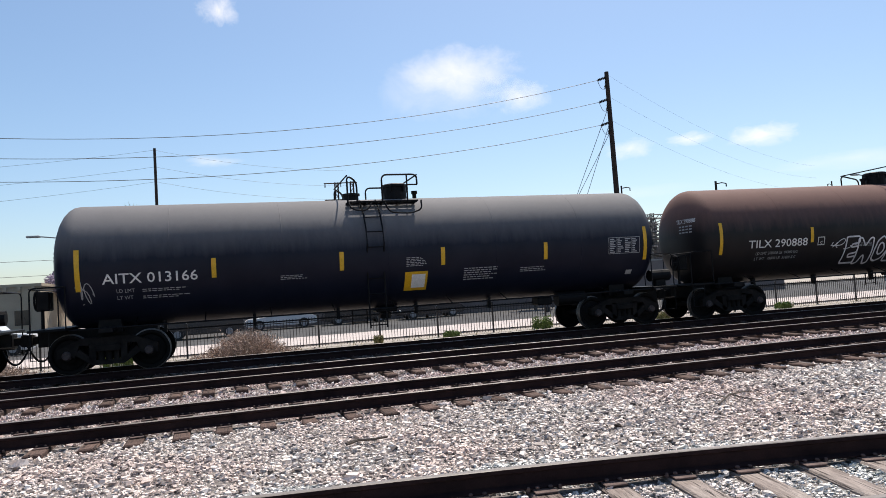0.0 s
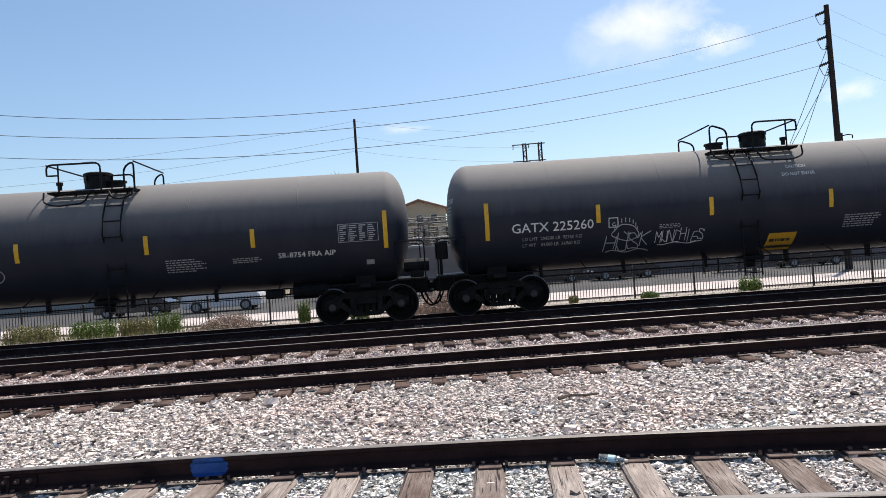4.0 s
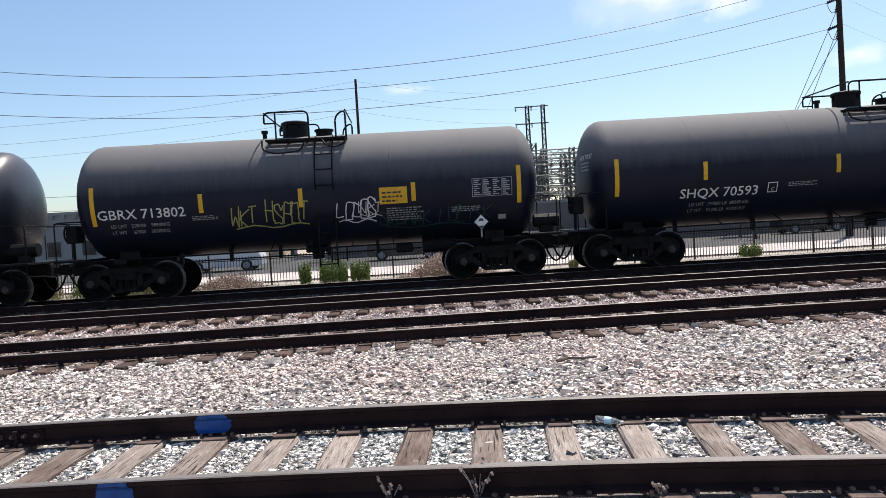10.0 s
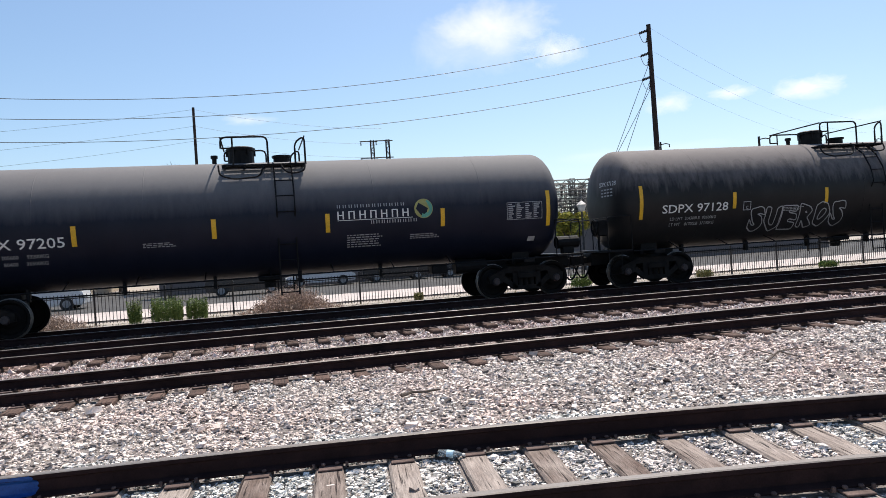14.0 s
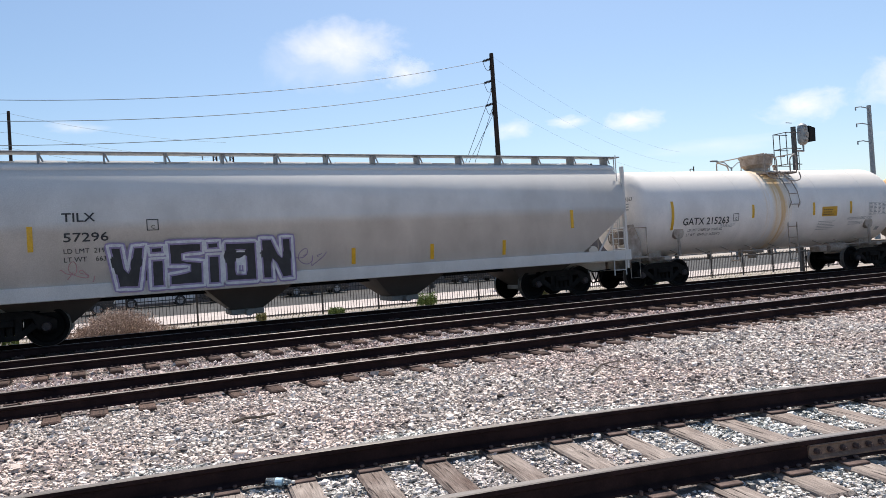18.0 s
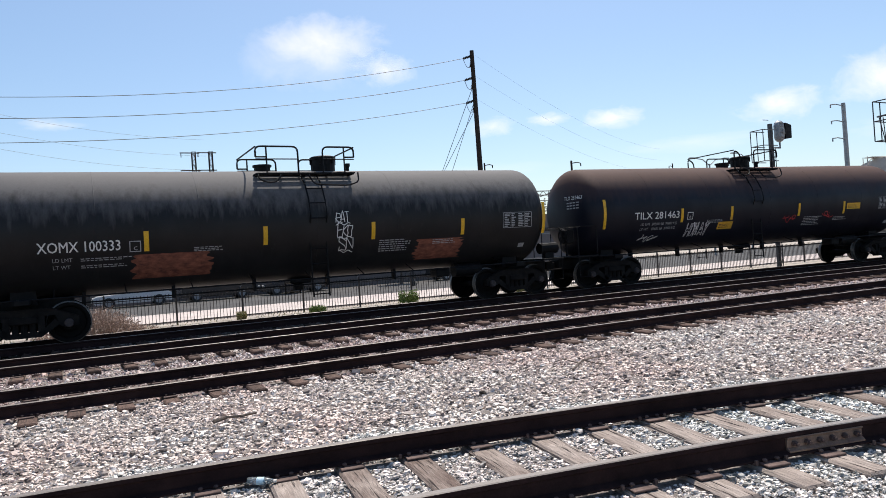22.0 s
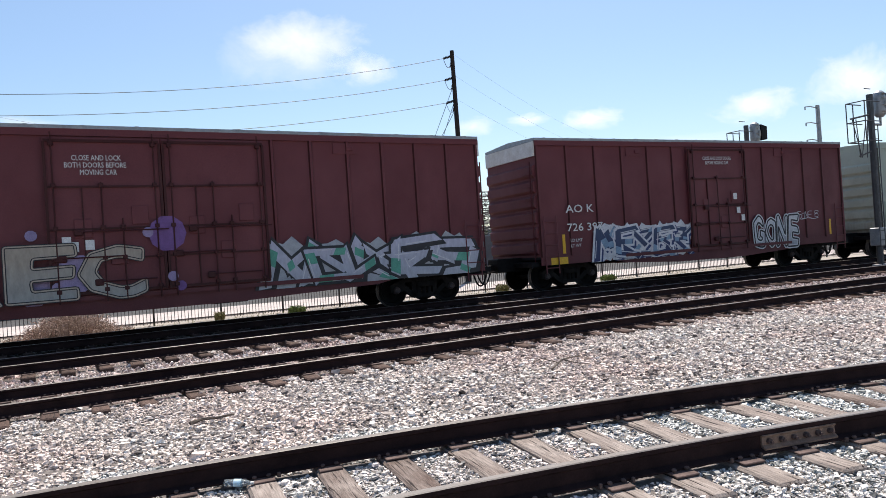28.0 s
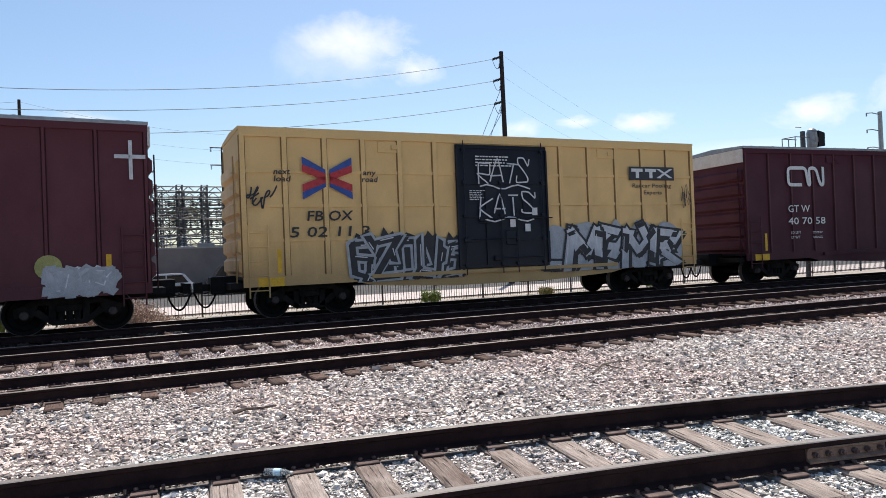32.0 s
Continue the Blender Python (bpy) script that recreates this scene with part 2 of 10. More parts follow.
ASPHALT = surface("sunlit_asphalt", (0.062, 0.06, 0.059), (0.042, 0.041, 0.041), 1.0, 0.92, 0, 0.006)
BLUE_PAINT = surface("blue_spray_paint", (0.004, 0.085, 0.36), (0.003, 0.055, 0.23), 12, 0.6)
FENCE_BLACK = surface("black_iron_paint", (0.02, 0.02, 0.022), (0.012, 0.012, 0.013), 9, 0.5)
TRUCK_BLACK = surface("grimy_truck_steel", (0.022, 0.019, 0.0175), (0.010, 0.0088, 0.0085), 5, 0.75, 0.0, 0.003, spec=0.08)
WHEEL_STEEL = surface("dark_wheel_steel", (0.010, 0.009, 0.009), (0.006, 0.0055, 0.0055), 6, 0.6, 0.0, 0.001, spec=0.08)
TREAD_STEEL = surface("polished_wheel_rim", (0.20, 0.185, 0.175), (0.12, 0.108, 0.10), 6, 0.45, 0.5)
HUB_RUST = surface("rusty_bearing_cap", (0.085, 0.06, 0.055), (0.04, 0.032, 0.034), 12, 0.7, 0.2)
BLACK_STEEL = surface("black_painted_steel", (0.011, 0.011, 0.012), (0.006, 0.006, 0.007), 6, 0.55, 0.0, 0.001, spec=0.12)
GREY_STEEL = surface("grey_painted_steel", (0.30, 0.30, 0.30), (0.22, 0.22, 0.22), 5, 0.5, 0.0, 0.001)
WHITE_STEEL = surface("white_painted_steel", (0.72, 0.70, 0.66), (0.60, 0.56, 0.50), 4, 0.5, 0.0, 0.001)
GRIMY_WHITE = surface("grimy_white_steel", (0.46, 0.40, 0.345), (0.25, 0.19, 0.15), 4, 0.6, 0.0, 0.001)
GALV = surface("galvanised_steel", (0.36, 0.37, 0.38), (0.27, 0.28, 0.29), 5, 0.5, 0.5)
YELLOW_REF = surface("yellow_reflective_tape", (0.80, 0.46, 0.012), (0.66, 0.36, 0.01), 8, 0.35)
WHITE_INK = surface("white_stencil_paint", (0.80, 0.80, 0.78), (0.66, 0.66, 0.64), 14, 0.55)
GREY_INK = surface("faded_stencil_paint", (0.42, 0.43, 0.44), (0.30, 0.31, 0.32), 10, 0.6)
BLACK_INK = surface("black_stencil_paint", (0.02, 0.02, 0.025), (0.035, 0.035, 0.04), 10, 0.55)
YELLOW_INK = surface("yellow_stencil_paint", (0.72, 0.40, 0.03), (0.55, 0.30, 0.02), 12, 0.5)
RED_INK = surface("red_spray_paint", (0.55, 0.035, 0.04), (0.40, 0.02, 0.03), 10, 0.55)
ROSE_STONES = stone_mat("rose_grey_ballast_stone", [(0.0, (0.10, 0.075, 0.07)), (0.2, (0.28, 0.205, 0.19)), (0.5, (0.52, 0.41, 0.385)), (0.8, (0.66, 0.57, 0.54)), (1.0, (0.86, 0.82, 0.79))])
# darkened for oil and, in the colour itself, for the train's shade
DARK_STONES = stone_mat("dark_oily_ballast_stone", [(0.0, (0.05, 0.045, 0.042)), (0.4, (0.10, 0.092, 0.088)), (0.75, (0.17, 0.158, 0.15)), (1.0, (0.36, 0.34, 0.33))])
POLE_WOOD = wood_mat("creosoted_pole_wood", (0.045, 0.035, 0.031), (0.03, 0.024, 0.022), (0.02, 0.015, 0.012))


# ---- building tools ----
def part(name, bm, material, parent, label="", smooth=False):
    """Links a bmesh (or a finished mesh) as one mesh object under a thing or a part."""
    if isinstance(bm, bmesh.types.BMesh):
        me = bpy.data.meshes.new(name)
        bm.normal_update()
        bm.to_mesh(me)
        bm.free()
        me.materials.append(material)
        if smooth:
            me.polygons.foreach_set("use_smooth", [True] * len(me.polygons))
    else:
        me = bm
    ob = new(name, me)
    ob.parent = parent
    if label:
        ob["label"] = label
    return ob


def raw(name, verts, faces, material, smooth=False):
    me = bpy.data.meshes.new(name)
    me.from_pydata(verts, [], faces)
    me.materials.append(material)
    if smooth:
        me.polygons.foreach_set("use_smooth", [True] * len(me.polygons))
    me.update()
    return me


def thing(name, label, category, group="", kind=""):
    return tagged(new(name), label, category, group, kind)


def hexa(bm, pts):
    v = [bm.verts.new(p) for p in pts]
    for f in ((0, 3, 2, 1), (4, 5, 6, 7), (0, 1, 5, 4), (1, 2, 6, 5), (2, 3, 7, 6), (3, 0, 4, 7)):
        bm.faces.new([v[i] for i in f])
    return v


def box(bm, x0, x1, y0, y1, z0, z1):
    return hexa(bm, [(x0, y0, z0), (x1, y0, z0), (x1, y1, z0), (x0, y1, z0), (x0, y0, z1), (x1, y0, z1), (x1, y1, z1), (x0, y1, z1)])


def soft_box(bm, x0, x1, y0, y1, z0, z1, b=0.01):
    t = bmesh.new()
    box(t, x0, x1, y0, y1, z0, z1)
    bmesh.ops.bevel(t, geom=t.edges[:], offset=b, segments=1, affect="EDGES")
    merge(bm, t)


def merge(bm, other):
    me = bpy.data.meshes.new("tmp")
    other.to_mesh(me)
    other.free()
    bm.from_mesh(me)
    bpy.data.meshes.remove(me)


def prism(bm, poly, y0, y1):
    """A polygon in x and z, counter-clockwise as seen from -y, drawn out from y0 to y1."""
    a = [bm.verts.new((x, y0, z)) for x, z in poly]
    b = [bm.verts.new((x, y1, z)) for x, z in poly]
    n = len(poly)
    bm.faces.new(a)
    bm.faces.new(b[::-1])
    for i in range(n):
        bm.faces.new((a[i], b[i], b[(i + 1) % n], a[(i + 1) % n]))


def along_x(bm, poly, x0, x1):
    """A polygon in y and z drawn out along x."""
    a = [bm.verts.new((x0, y, z)) for y, z in poly]
    b = [bm.verts.new((x1, y, z)) for y, z in poly]
    n = len(poly)
    bm.faces.new(a)
    bm.faces.new(b[::-1])
    for i in range(n):
        bm.faces.new((a[i], b[i], b[(i + 1) % n], a[(i + 1) % n]))


def ring(bm, centre, u, v, r, n):
    return [bm.verts.new(centre + (u * math.cos(2 * math.pi * i / n) + v * math.sin(2 * math.pi * i / n)) * r) for i in range(n)]


def tube(bm, pts, r, n=6, closed=False, r_end=None):
    pts = [Vector(p) for p in pts]
    rings = []
    count = len(pts)
    for i, p in enumerate(pts):
        a, b = pts[max(0, i - 1)], pts[min(count - 1, i + 1)]
        if closed:
            a, b = pts[i - 1], pts[(i + 1) % count]
        d = (b - a).normalized()
        u = d.cross(Vector((0, 0, 1)))
        if u.length < 0.05:
            u = d.cross(Vector((0, 1, 0)))
        u.normalize()
        v = u.cross(d)
        rr = r if r_end is None else r + (r_end - r) * i / max(1, count - 1)
        rings.append(ring(bm, p, u, v, rr, n))
    last = count if closed else count - 1
    for i in range(last):
        A, B = rings[i], rings[(i + 1) % count]
        for k in range(n):
            bm.faces.new((A[k], A[(k + 1) % n], B[(k + 1) % n], B[k]))
    if not closed:
        bm.faces.new(rings[0][::-1])
        bm.faces.new(rings[-1])


def cyl(bm, p0, p1, r, n=12):
    tube(bm, [p0, p1], r, n)


def lathe(bm, profile, n, axis="y"):
    """Turns a profile of (along, radius) about an axis; the ends close when their radius is 0."""
    rings = []
    for a, r in profile:
        row = []
        for i in range(n if r > 1e-6 else 1):
            c, s = math.cos(2 * math.pi * i / n) * r, math.sin(2 * math.pi * i / n) * r
            row.append(bm.verts.new({"y": (c, a, s), "x": (a, c, s), "z": (c, s, a)}[axis]))
        rings.append(row)
    for A, B in zip(rings, rings[1:]):
        for i in range(n):
            j = (i + 1) % n
            f = [A[i % len(A)], A[j % len(A)], B[j % len(B)], B[i % len(B)]]
            f = list(dict.fromkeys(f))
            if len(f) > 2:
                bm.faces.new(f)
    bmesh.ops.recalc_face_normals(bm, faces=bm.faces[:])


def rounded(pts, r=0.12, n=3):
    """A polyline with its corners rounded."""
    pts = [Vector(p) for p in pts]
    out = [pts[0]]
    for a, p, b in zip(pts, pts[1:], pts[2:]):
        d1, d2 = (a - p), (b - p)
        k1, k2 = min(r, d1.length * 0.45), min(r, d2.length * 0.45)
        s, e = p + d1.normalized() * k1, p + d2.normalized() * k2
        for i in range(n + 1):
            t = i / n
            out.append(s * (1 - t) ** 2 + p * 2 * t * (1 - t) + e * t ** 2)
    out.append(pts[-1])
    return out


# ---- the lines of the tracks: easy curves that bend round the camera's side ----
BEND = 269.7
REACH = (-45.0, 60.0)
TRAIN_Y = 19.43
TURN = 0.01912


def main_line(s, y):
    """Place and heading on a line y metres out from the camera, s metres along the train's own line."""
    c = max(REACH[0], min(REACH[1], s))
    a = c / (BEND + TRAIN_Y)
    p = Vector(((BEND + y) * math.sin(a), (BEND + y) * math.cos(a) - BEND))
    p += Vector((math.cos(a), -math.sin(a))) * (s - c)
    u, v = p.x, p.y - TRAIN_Y
    k, n = math.cos(TURN), math.sin(TURN)
    return Vector((u * k - v * n, TRAIN_Y + u * n + v * k)), TURN - a


def unturned(x, y):
    """A place of the ground in the axes in which the main line's bend is centred on y."""
    k, n, v = math.cos(TURN), math.sin(TURN), y - TRAIN_Y
    return x * k + v * n, TRAIN_Y - x * n + v * k


SIDE_BEND, SIDE_X = 37.69, -3.92


def side_line(s, y):
    c = max(-15.0, min(14.0, s))
    a = c / (SIDE_BEND + 5.05)
    p = Vector(((SIDE_BEND + y) * math.sin(a) + SIDE_X, (SIDE_BEND + y) * math.cos(a) - SIDE_BEND))
    p += Vector((math.cos(a), -math.sin(a))) * (s - c)
    return p, -a


GAUGE = 1.505
# the track's line, near rail's distance, height of the rail head
TRACKS = {"N": (side_line, 4.302, 0.0), "M": (main_line, 10.912, -0.152), "P": (main_line, 14.794, -0.052), "T": (main_line, 18.678, -0.03)}


def bed_height(x, y):
    """The ballast's height."""
    d = math.hypot(x - SIDE_X, y + SIDE_BEND) - SIDE_BEND - 5.05
    u, v = unturned(x, y)
    q = math.hypot(u, v + BEND) - BEND
    stops = [(6.0, -0.27), (8.8, -0.345), (9.9, -0.395), (13.0, -0.395), (13.9, -0.325), (17.2, -0.305), (20.9, -0.275), (22.2, -0.40), (24.0, -0.50)]
    z = stops[-1][1]
    for (a, za), (b, zb) in zip(stops, stops[1:]):
        if q < a:
            z = za
            break
        if q < b:
            z = za + (zb - za) * (q - a) / (b - a)
            break
    k = max(0.0, min(1.0, (2.1 - abs(d)) / 0.9))
    z = z + (-0.228 - z) * k
    return z + 0.016 * noise.noise((x * 0.7, y * 0.7, 0)) + 0.008 * noise.noise((x * 2.3, y * 2.3, 5))


# ---- ground ----
def make_ground():
    bm = bmesh.new()
    xs = [-2600, -900, -300, -120, -60, -30, 0, 30, 60, 120, 300, 900, 2600]
    ys = [-2600, -900, -300, -100, -30, 0, 24, 60, 120, 300, 900, 2600]
    grid = [[bm.verts.new((x, y, -0.56)) for x in xs] for y in ys]
    for r0, r1 in zip(grid, grid[1:]):
        for i in range(len(xs) - 1):
            bm.faces.new((r0[i], r0[i + 1], r1[i + 1], r1[i]))
    tagged(part("ground", bm, DIRT, None), "dry pale dirt ground", "ground", kind="structure")
    bm = bmesh.new()
    rows = []
    for j in range(64):
        y = -9 + j * 0.53
        rows.append([bm.verts.new((x, y, bed_height(x, y) - (0.25 if y > 24.0 else 0.0))) for x in [-46 + i * 0.62 for i in range(172)]])
    for r0, r1 in zip(rows, rows[1:]):
        for i in range(171):
            bm.faces.new((r0[i], r0[i + 1], r1[i + 1], r1[i]))
    tagged(part("ballast_bed", bm, GRAVEL, None, smooth=True), "crushed gravel bed under the railway tracks, darkened as shade between the stones", "gravel", kind="structure")
    bm = bmesh.new()
    box(bm, -60, 130, 29.2, 35.5, -0.6, -0.52)
    tagged(part("pavement", bm, CONCRETE, None), "pale pinkish concrete pavement behind the fence", "pavement", kind="structure")
    bm = bmesh.new()
    box(bm, -60, 130, 35.5, 62.0, -0.6, -0.535)
    tagged(part("parking_lot", bm, ASPHALT, None), "sunlit asphalt parking lot", "road", kind="structure")


make_ground()


# ---- rails ----
def rail_pair(line, y0, top, s0, s1, parent, step=0.8):
    web = [(-0.068, -0.170), (-0.068, -0.158), (-0.012, -0.138), (-0.010, -0.052), (-0.036, -0.036), (-0.036, -0.006), (0.036, -0.006), (0.036, -0.036), (0.010, -0.052), (0.012, -0.138), (0.068, -0.158), (0.068, -0.170)]
    head = [(-0.036, -0.006), (-0.028, 0.0), (0.028, 0.0), (0.036, -0.006)]
    n = int((s1 - s0) / step)
    for off in (0.0, GAUGE):
        made = []
        for name, prof, mat_, close in (("rail", web, RAIL_STEEL, True), ("rail_head", head, RAIL_HEAD, False)):
            verts, faces = [], []
            k = len(prof)
            for i in range(n + 1):
                s = s0 + (s1 - s0) * i / n
                for dy, dz in prof:
                    p, _ = line(s, y0 + off + dy)
                    verts.append((p.x, p.y, top + dz))
            for i in range(n):
                for j in range(k if close else k - 1):
                    a, b = i * k + j, i * k + (j + 1) % k
                    faces.append((a, b, b + k, a + k))
            made.append(part(name, raw(name, verts, faces, mat_), None, parent if name == "rail" else made[0], "dark rusted steel rail" if name == "rail" else "bright worn running surface"))


TRACK_THINGS = {}
for key, (line, y0, top) in TRACKS.items():
    tr = thing("railway_track", {"N": "old curved siding track with weathered wooden ties and rusty rails", "M": "rusty track on wooden ties in pinkish gravel", "P": "dark-railed track between two others in pinkish gravel", "T": "main track that the freight train runs on"}[key], "railway track", "parallel tracks", "structure")
    TRACK_THINGS[key] = tr
    if key == "N":
        rail_pair(line, y0, top, -30, 30, tr, 0.5)
    else:
        rail_pair(line, y0, top, -95, 130, tr, 1.25)


# ---- lettering and paint on the cars ----
GLYPHS = {}


def text_shape(txt, bold=0.0):
    """Flat triangles of a line of text of height 1, starting at x = 0."""
    key = (txt, bold)
    if key not in GLYPHS:
        cu = bpy.data.curves.new("t", "FONT")
        cu.body, cu.size, cu.offset, cu.resolution_u = txt, 1.4, bold, 2
        ob = bpy.data.objects.new("t", cu)
        me = bpy.data.meshes.new_from_object(ob)
        GLYPHS[key] = ([tuple(v.co[:2]) for v in me.vertices], [tuple(p.vertices) for p in me.polygons])
        bpy.data.meshes.remove(me)
        bpy.data.objects.remove(ob)
        bpy.data.curves.remove(cu)
    return GLYPHS[key]


def lay(name, flat, faces, surf, material, parent, label="", lift=0.006):
    """Lays flat shapes given in x and z on the near side of a car."""
    d = SHIFT.get(parent.name, 0.0)
    verts = [(x + d, surf(x, z) - lift, z) for x, z in flat]
    return part(name, raw(name, verts, faces, material), None, parent, label)


def letters(txt, x, z, h, surf, material, parent, name="lettering", bold=0.012, width=None, slant=0.0, lift=0.006, label=""):
    """Stencilled text; bold letters get a band along their edges."""
    v, f = text_shape(txt, 0.0)
    k = width / max(p[0] for p in v) if width else h
    d = SHIFT.get(parent.name, 0.0)

    def put(p):
        return (x + p[0] * k + slant * p[1] * h, z + p[1] * h)
    flat = [put(p) for p in v]
    verts = [(px + d, surf(px, pz) - lift, pz) for px, pz in flat]
    faces = list(f)
    if bold >= 0.006:
        loops = [[put(p) for p in lp] for lp in glyph_loops(txt, 0.0)]
        fl, fc = edge_band(loops, bold * 2 * h * 1.3)
        o = len(verts)
        verts += [(px + d, surf(px, pz) - lift - 0.0015, pz) for px, pz in fl]
        faces += [tuple(o + i for i in q) for q in fc]
    ob = part(name, raw(name, verts, faces, material), None, parent, label or "stencilled lettering")
    return tagged(ob, kind="stuff") if h < 0.12 else ob


def quads(name, rects, surf, material, parent, label="", lift=0.006):
    flat, faces = [], []
    for x0, x1, z0, z1 in rects:
        steps = max(1, int((z1 - z0) / 0.12))
        for i in range(steps + 1):
            z = z0 + (z1 - z0) * i / steps
            flat += [(x0, z), (x1, z)]
        b = len(flat) - 2 * (steps + 1)
        for i in range(steps):
            faces.append((b + 2 * i, b + 2 * i + 1, b + 2 * i + 3, b + 2 * i + 2))
    return lay(name, flat, faces, surf, material, parent, label, lift)


def bars(x, z, w, h, rows, surf, material, parent, rnd, name="small_print", label="rows of small stencilled print", lift=0.006):
    rects = []
    rows = max(1, round(rows * 1.5)) if h / rows < 0.16 else rows
    pitch = h / rows
    for i in range(rows):
        zz = z + h - (i + 1) * pitch
        xx, end = x, x + w * rnd.uniform(0.7, 1.0)
        while xx < end:
            ww = rnd.uniform(0.04, 0.13)
            rects.append((xx, min(xx + ww, end), zz, zz + pitch * 0.42))
            xx += ww + 0.028
    return tagged(quads(name, rects, surf, material, parent, label, lift), kind="stuff")


def ribbon(pts, w):
    flat, faces = [], []
    for i, (x, z) in enumerate(pts):
        a, b = pts[max(0, i - 1)], pts[min(len(pts) - 1, i + 1)]
        dx, dz = b[0] - a[0], b[1] - a[1]
        k = math.hypot(dx, dz) or 1
        nx, nz = -dz / k * w / 2, dx / k * w / 2
        flat += [(x - nx, z - nz), (x + nx, z + nz)]
    for i in range(len(pts) - 1):
        faces.append((2 * i, 2 * i + 2, 2 * i + 3, 2 * i + 1))
    return flat, faces


def scrawl(x, z, w, h, strokes, width, surf, material, parent, rnd, name="graffiti_tag", label="thin scrawled graffiti tag", lift=0.009):
    """A tag in one quick looping line, crossed by a few short strokes."""
    loops = max(2, strokes * 0.7)
    n = int(loops * 14)
    lines, p = [], []
    f1, f2, ph = rnd.uniform(0.5, 0.8), rnd.uniform(1.3, 1.9), rnd.uniform(0, 6)
    for i in range(n + 1):
        t = i / n
        g = t * loops * 6.283
        tall = 0.5 + 0.3 * math.sin(g * f1 + ph) + 0.15 * math.sin(g * f2)
        p.append((x + w * (0.06 + 0.86 * t) + w / loops * (0.42 * math.sin(g + ph) + 0.22 * math.sin(g * f2)), z + h * (0.5 + 0.5 * tall * math.cos(g) + 0.10 * math.sin(g * 0.37))))
    cuts = sorted(rnd.sample(range(4, n - 4), min(2, max(1, n // 40))))
    for a0, a1 in zip([0] + cuts, cuts + [n]):
        lines.append(p[a0:a1 - 1])
    for _ in range(max(1, strokes // 3)):
        u, t = rnd.uniform(0, 0.8), rnd.uniform(0.1, 0.7)
        lines.append([(x + w * u, z + h * t), (x + w * (u + rnd.uniform(0.08, 0.3)), z + h * (t + rnd.uniform(-0.2, 0.35)))])
    flat, faces = [], []
    for p in lines:
        f2_, fc = ribbon(p, width * 0.8)
        o = len(flat)
        flat += f2_
        faces += [tuple(o + i for i in q) for q in fc]
    return tagged(lay(name, flat, faces, surf, material, parent, label, lift), kind="stuff")


# letters as a hand writes them: strokes through points of a 3 x 5 grid, lower left "a" to upper right "o"
#   m n o / j k l / g h i / d e f / a b c
STROKES = {"A": "anc df", "B": "amolgica gi", "C": "olmjdabc", "D": "ambokfca", "E": "omac gi", "F": "oma gi", "G": "omjdabcih", "H": "ma oc gi", "I": "nb", "J": "nolfbad", "K": "ma ogc", "L": "mac",
           "M": "amhoc", "N": "amco", "O": "mnoifcbadgm", "P": "amnolig", "R": "amnoligc", "S": "olnmjhfcbad", "T": "mo nb", "U": "madbcfo", "V": "mbo", "W": "mahco", "Z": "moac", "2": "jmolac", "0": "mocam", ".": "ab"}


def hand(txt, x, z, w, h, surf, material, parent, seed, label="sprayed graffiti tag", lift=0.009, thick=0.0):
    """A tag written quickly: every letter leans, jumps and swells by itself, and a stroke runs under it."""
    rnd = random.Random(seed)
    flat, faces = [], []
    cell = w / len(txt)
    lines = [[(x + w * (0.05 + 0.95 * i / 8), z - h * (0.16 + 0.10 * math.sin(i * 1.3 + seed))) for i in range(9)]]
    for k, ch in enumerate(txt.upper()):
        up, lean, tall = rnd.uniform(-0.12, 0.12), rnd.uniform(0.0, 0.3), rnd.uniform(0.85, 1.25)
        for stroke in STROKES.get(ch, "").split():
            key = []
            for g in stroke:
                i = ord(g) - 97
                u, t = (i % 3) / 2 + rnd.uniform(-0.12, 0.12), (i // 3) / 4 + rnd.uniform(-0.06, 0.06)
                key.append((x + cell * (k + 0.05 + 0.85 * u) + lean * t * h * 0.6, z + h * (up + tall * t)))
            key = [key[0]] + key + [key[-1]]
            p = []
            for i in range(1, len(key) - 2):
                (x0, z0), (x1, z1), (x2, z2), (x3, z3) = key[i - 1:i + 3]
                for q in range(4 if i < len(key) - 3 else 5):
                    t = q / 4
                    c0, c1, c2, c3 = -0.3 * t + 0.6 * t * t - 0.3 * t ** 3, 1 - 2.7 * t * t + 1.7 * t ** 3, 0.3 * t + 2.4 * t * t - 1.7 * t ** 3, -0.3 * t * t + 0.3 * t ** 3
                    p.append((c0 * x0 + c1 * x1 + c2 * x2 + c3 * x3, c0 * z0 + c1 * z1 + c2 * z2 + c3 * z3))
            lines.append(p)
    for p in lines:
        f2, fc = ribbon(p, thick or max(0.018, 0.065 * h))
        o = len(flat)
        flat += f2
        faces += [tuple(o + i for i in q) for q in fc]
    return tagged(lay("graffiti_tag", flat, faces, surf, material, parent, label, lift), kind="stuff")


def glyph_loops(ch, bold):
    """The closed outlines of a letter of height 1."""
    v, f = text_shape(ch, bold)
    key = [(round(p[0], 4), round(p[1], 4)) for p in v]
    used = collections.Counter()
    for poly in f:
        for i in range(len(poly)):
            used[(key[poly[i]], key[poly[(i + 1) % len(poly)]])] += 1
    nxt = {a: b for a, b in used if (b, a) not in used}
    loops = []
    while nxt:
        start, p = next(iter(nxt.items()))
        loop = [start]
        del nxt[start]
        while p != start and p in nxt:
            loop.append(p)
            p = nxt.pop(p)
        loops.append(loop)
    return loops


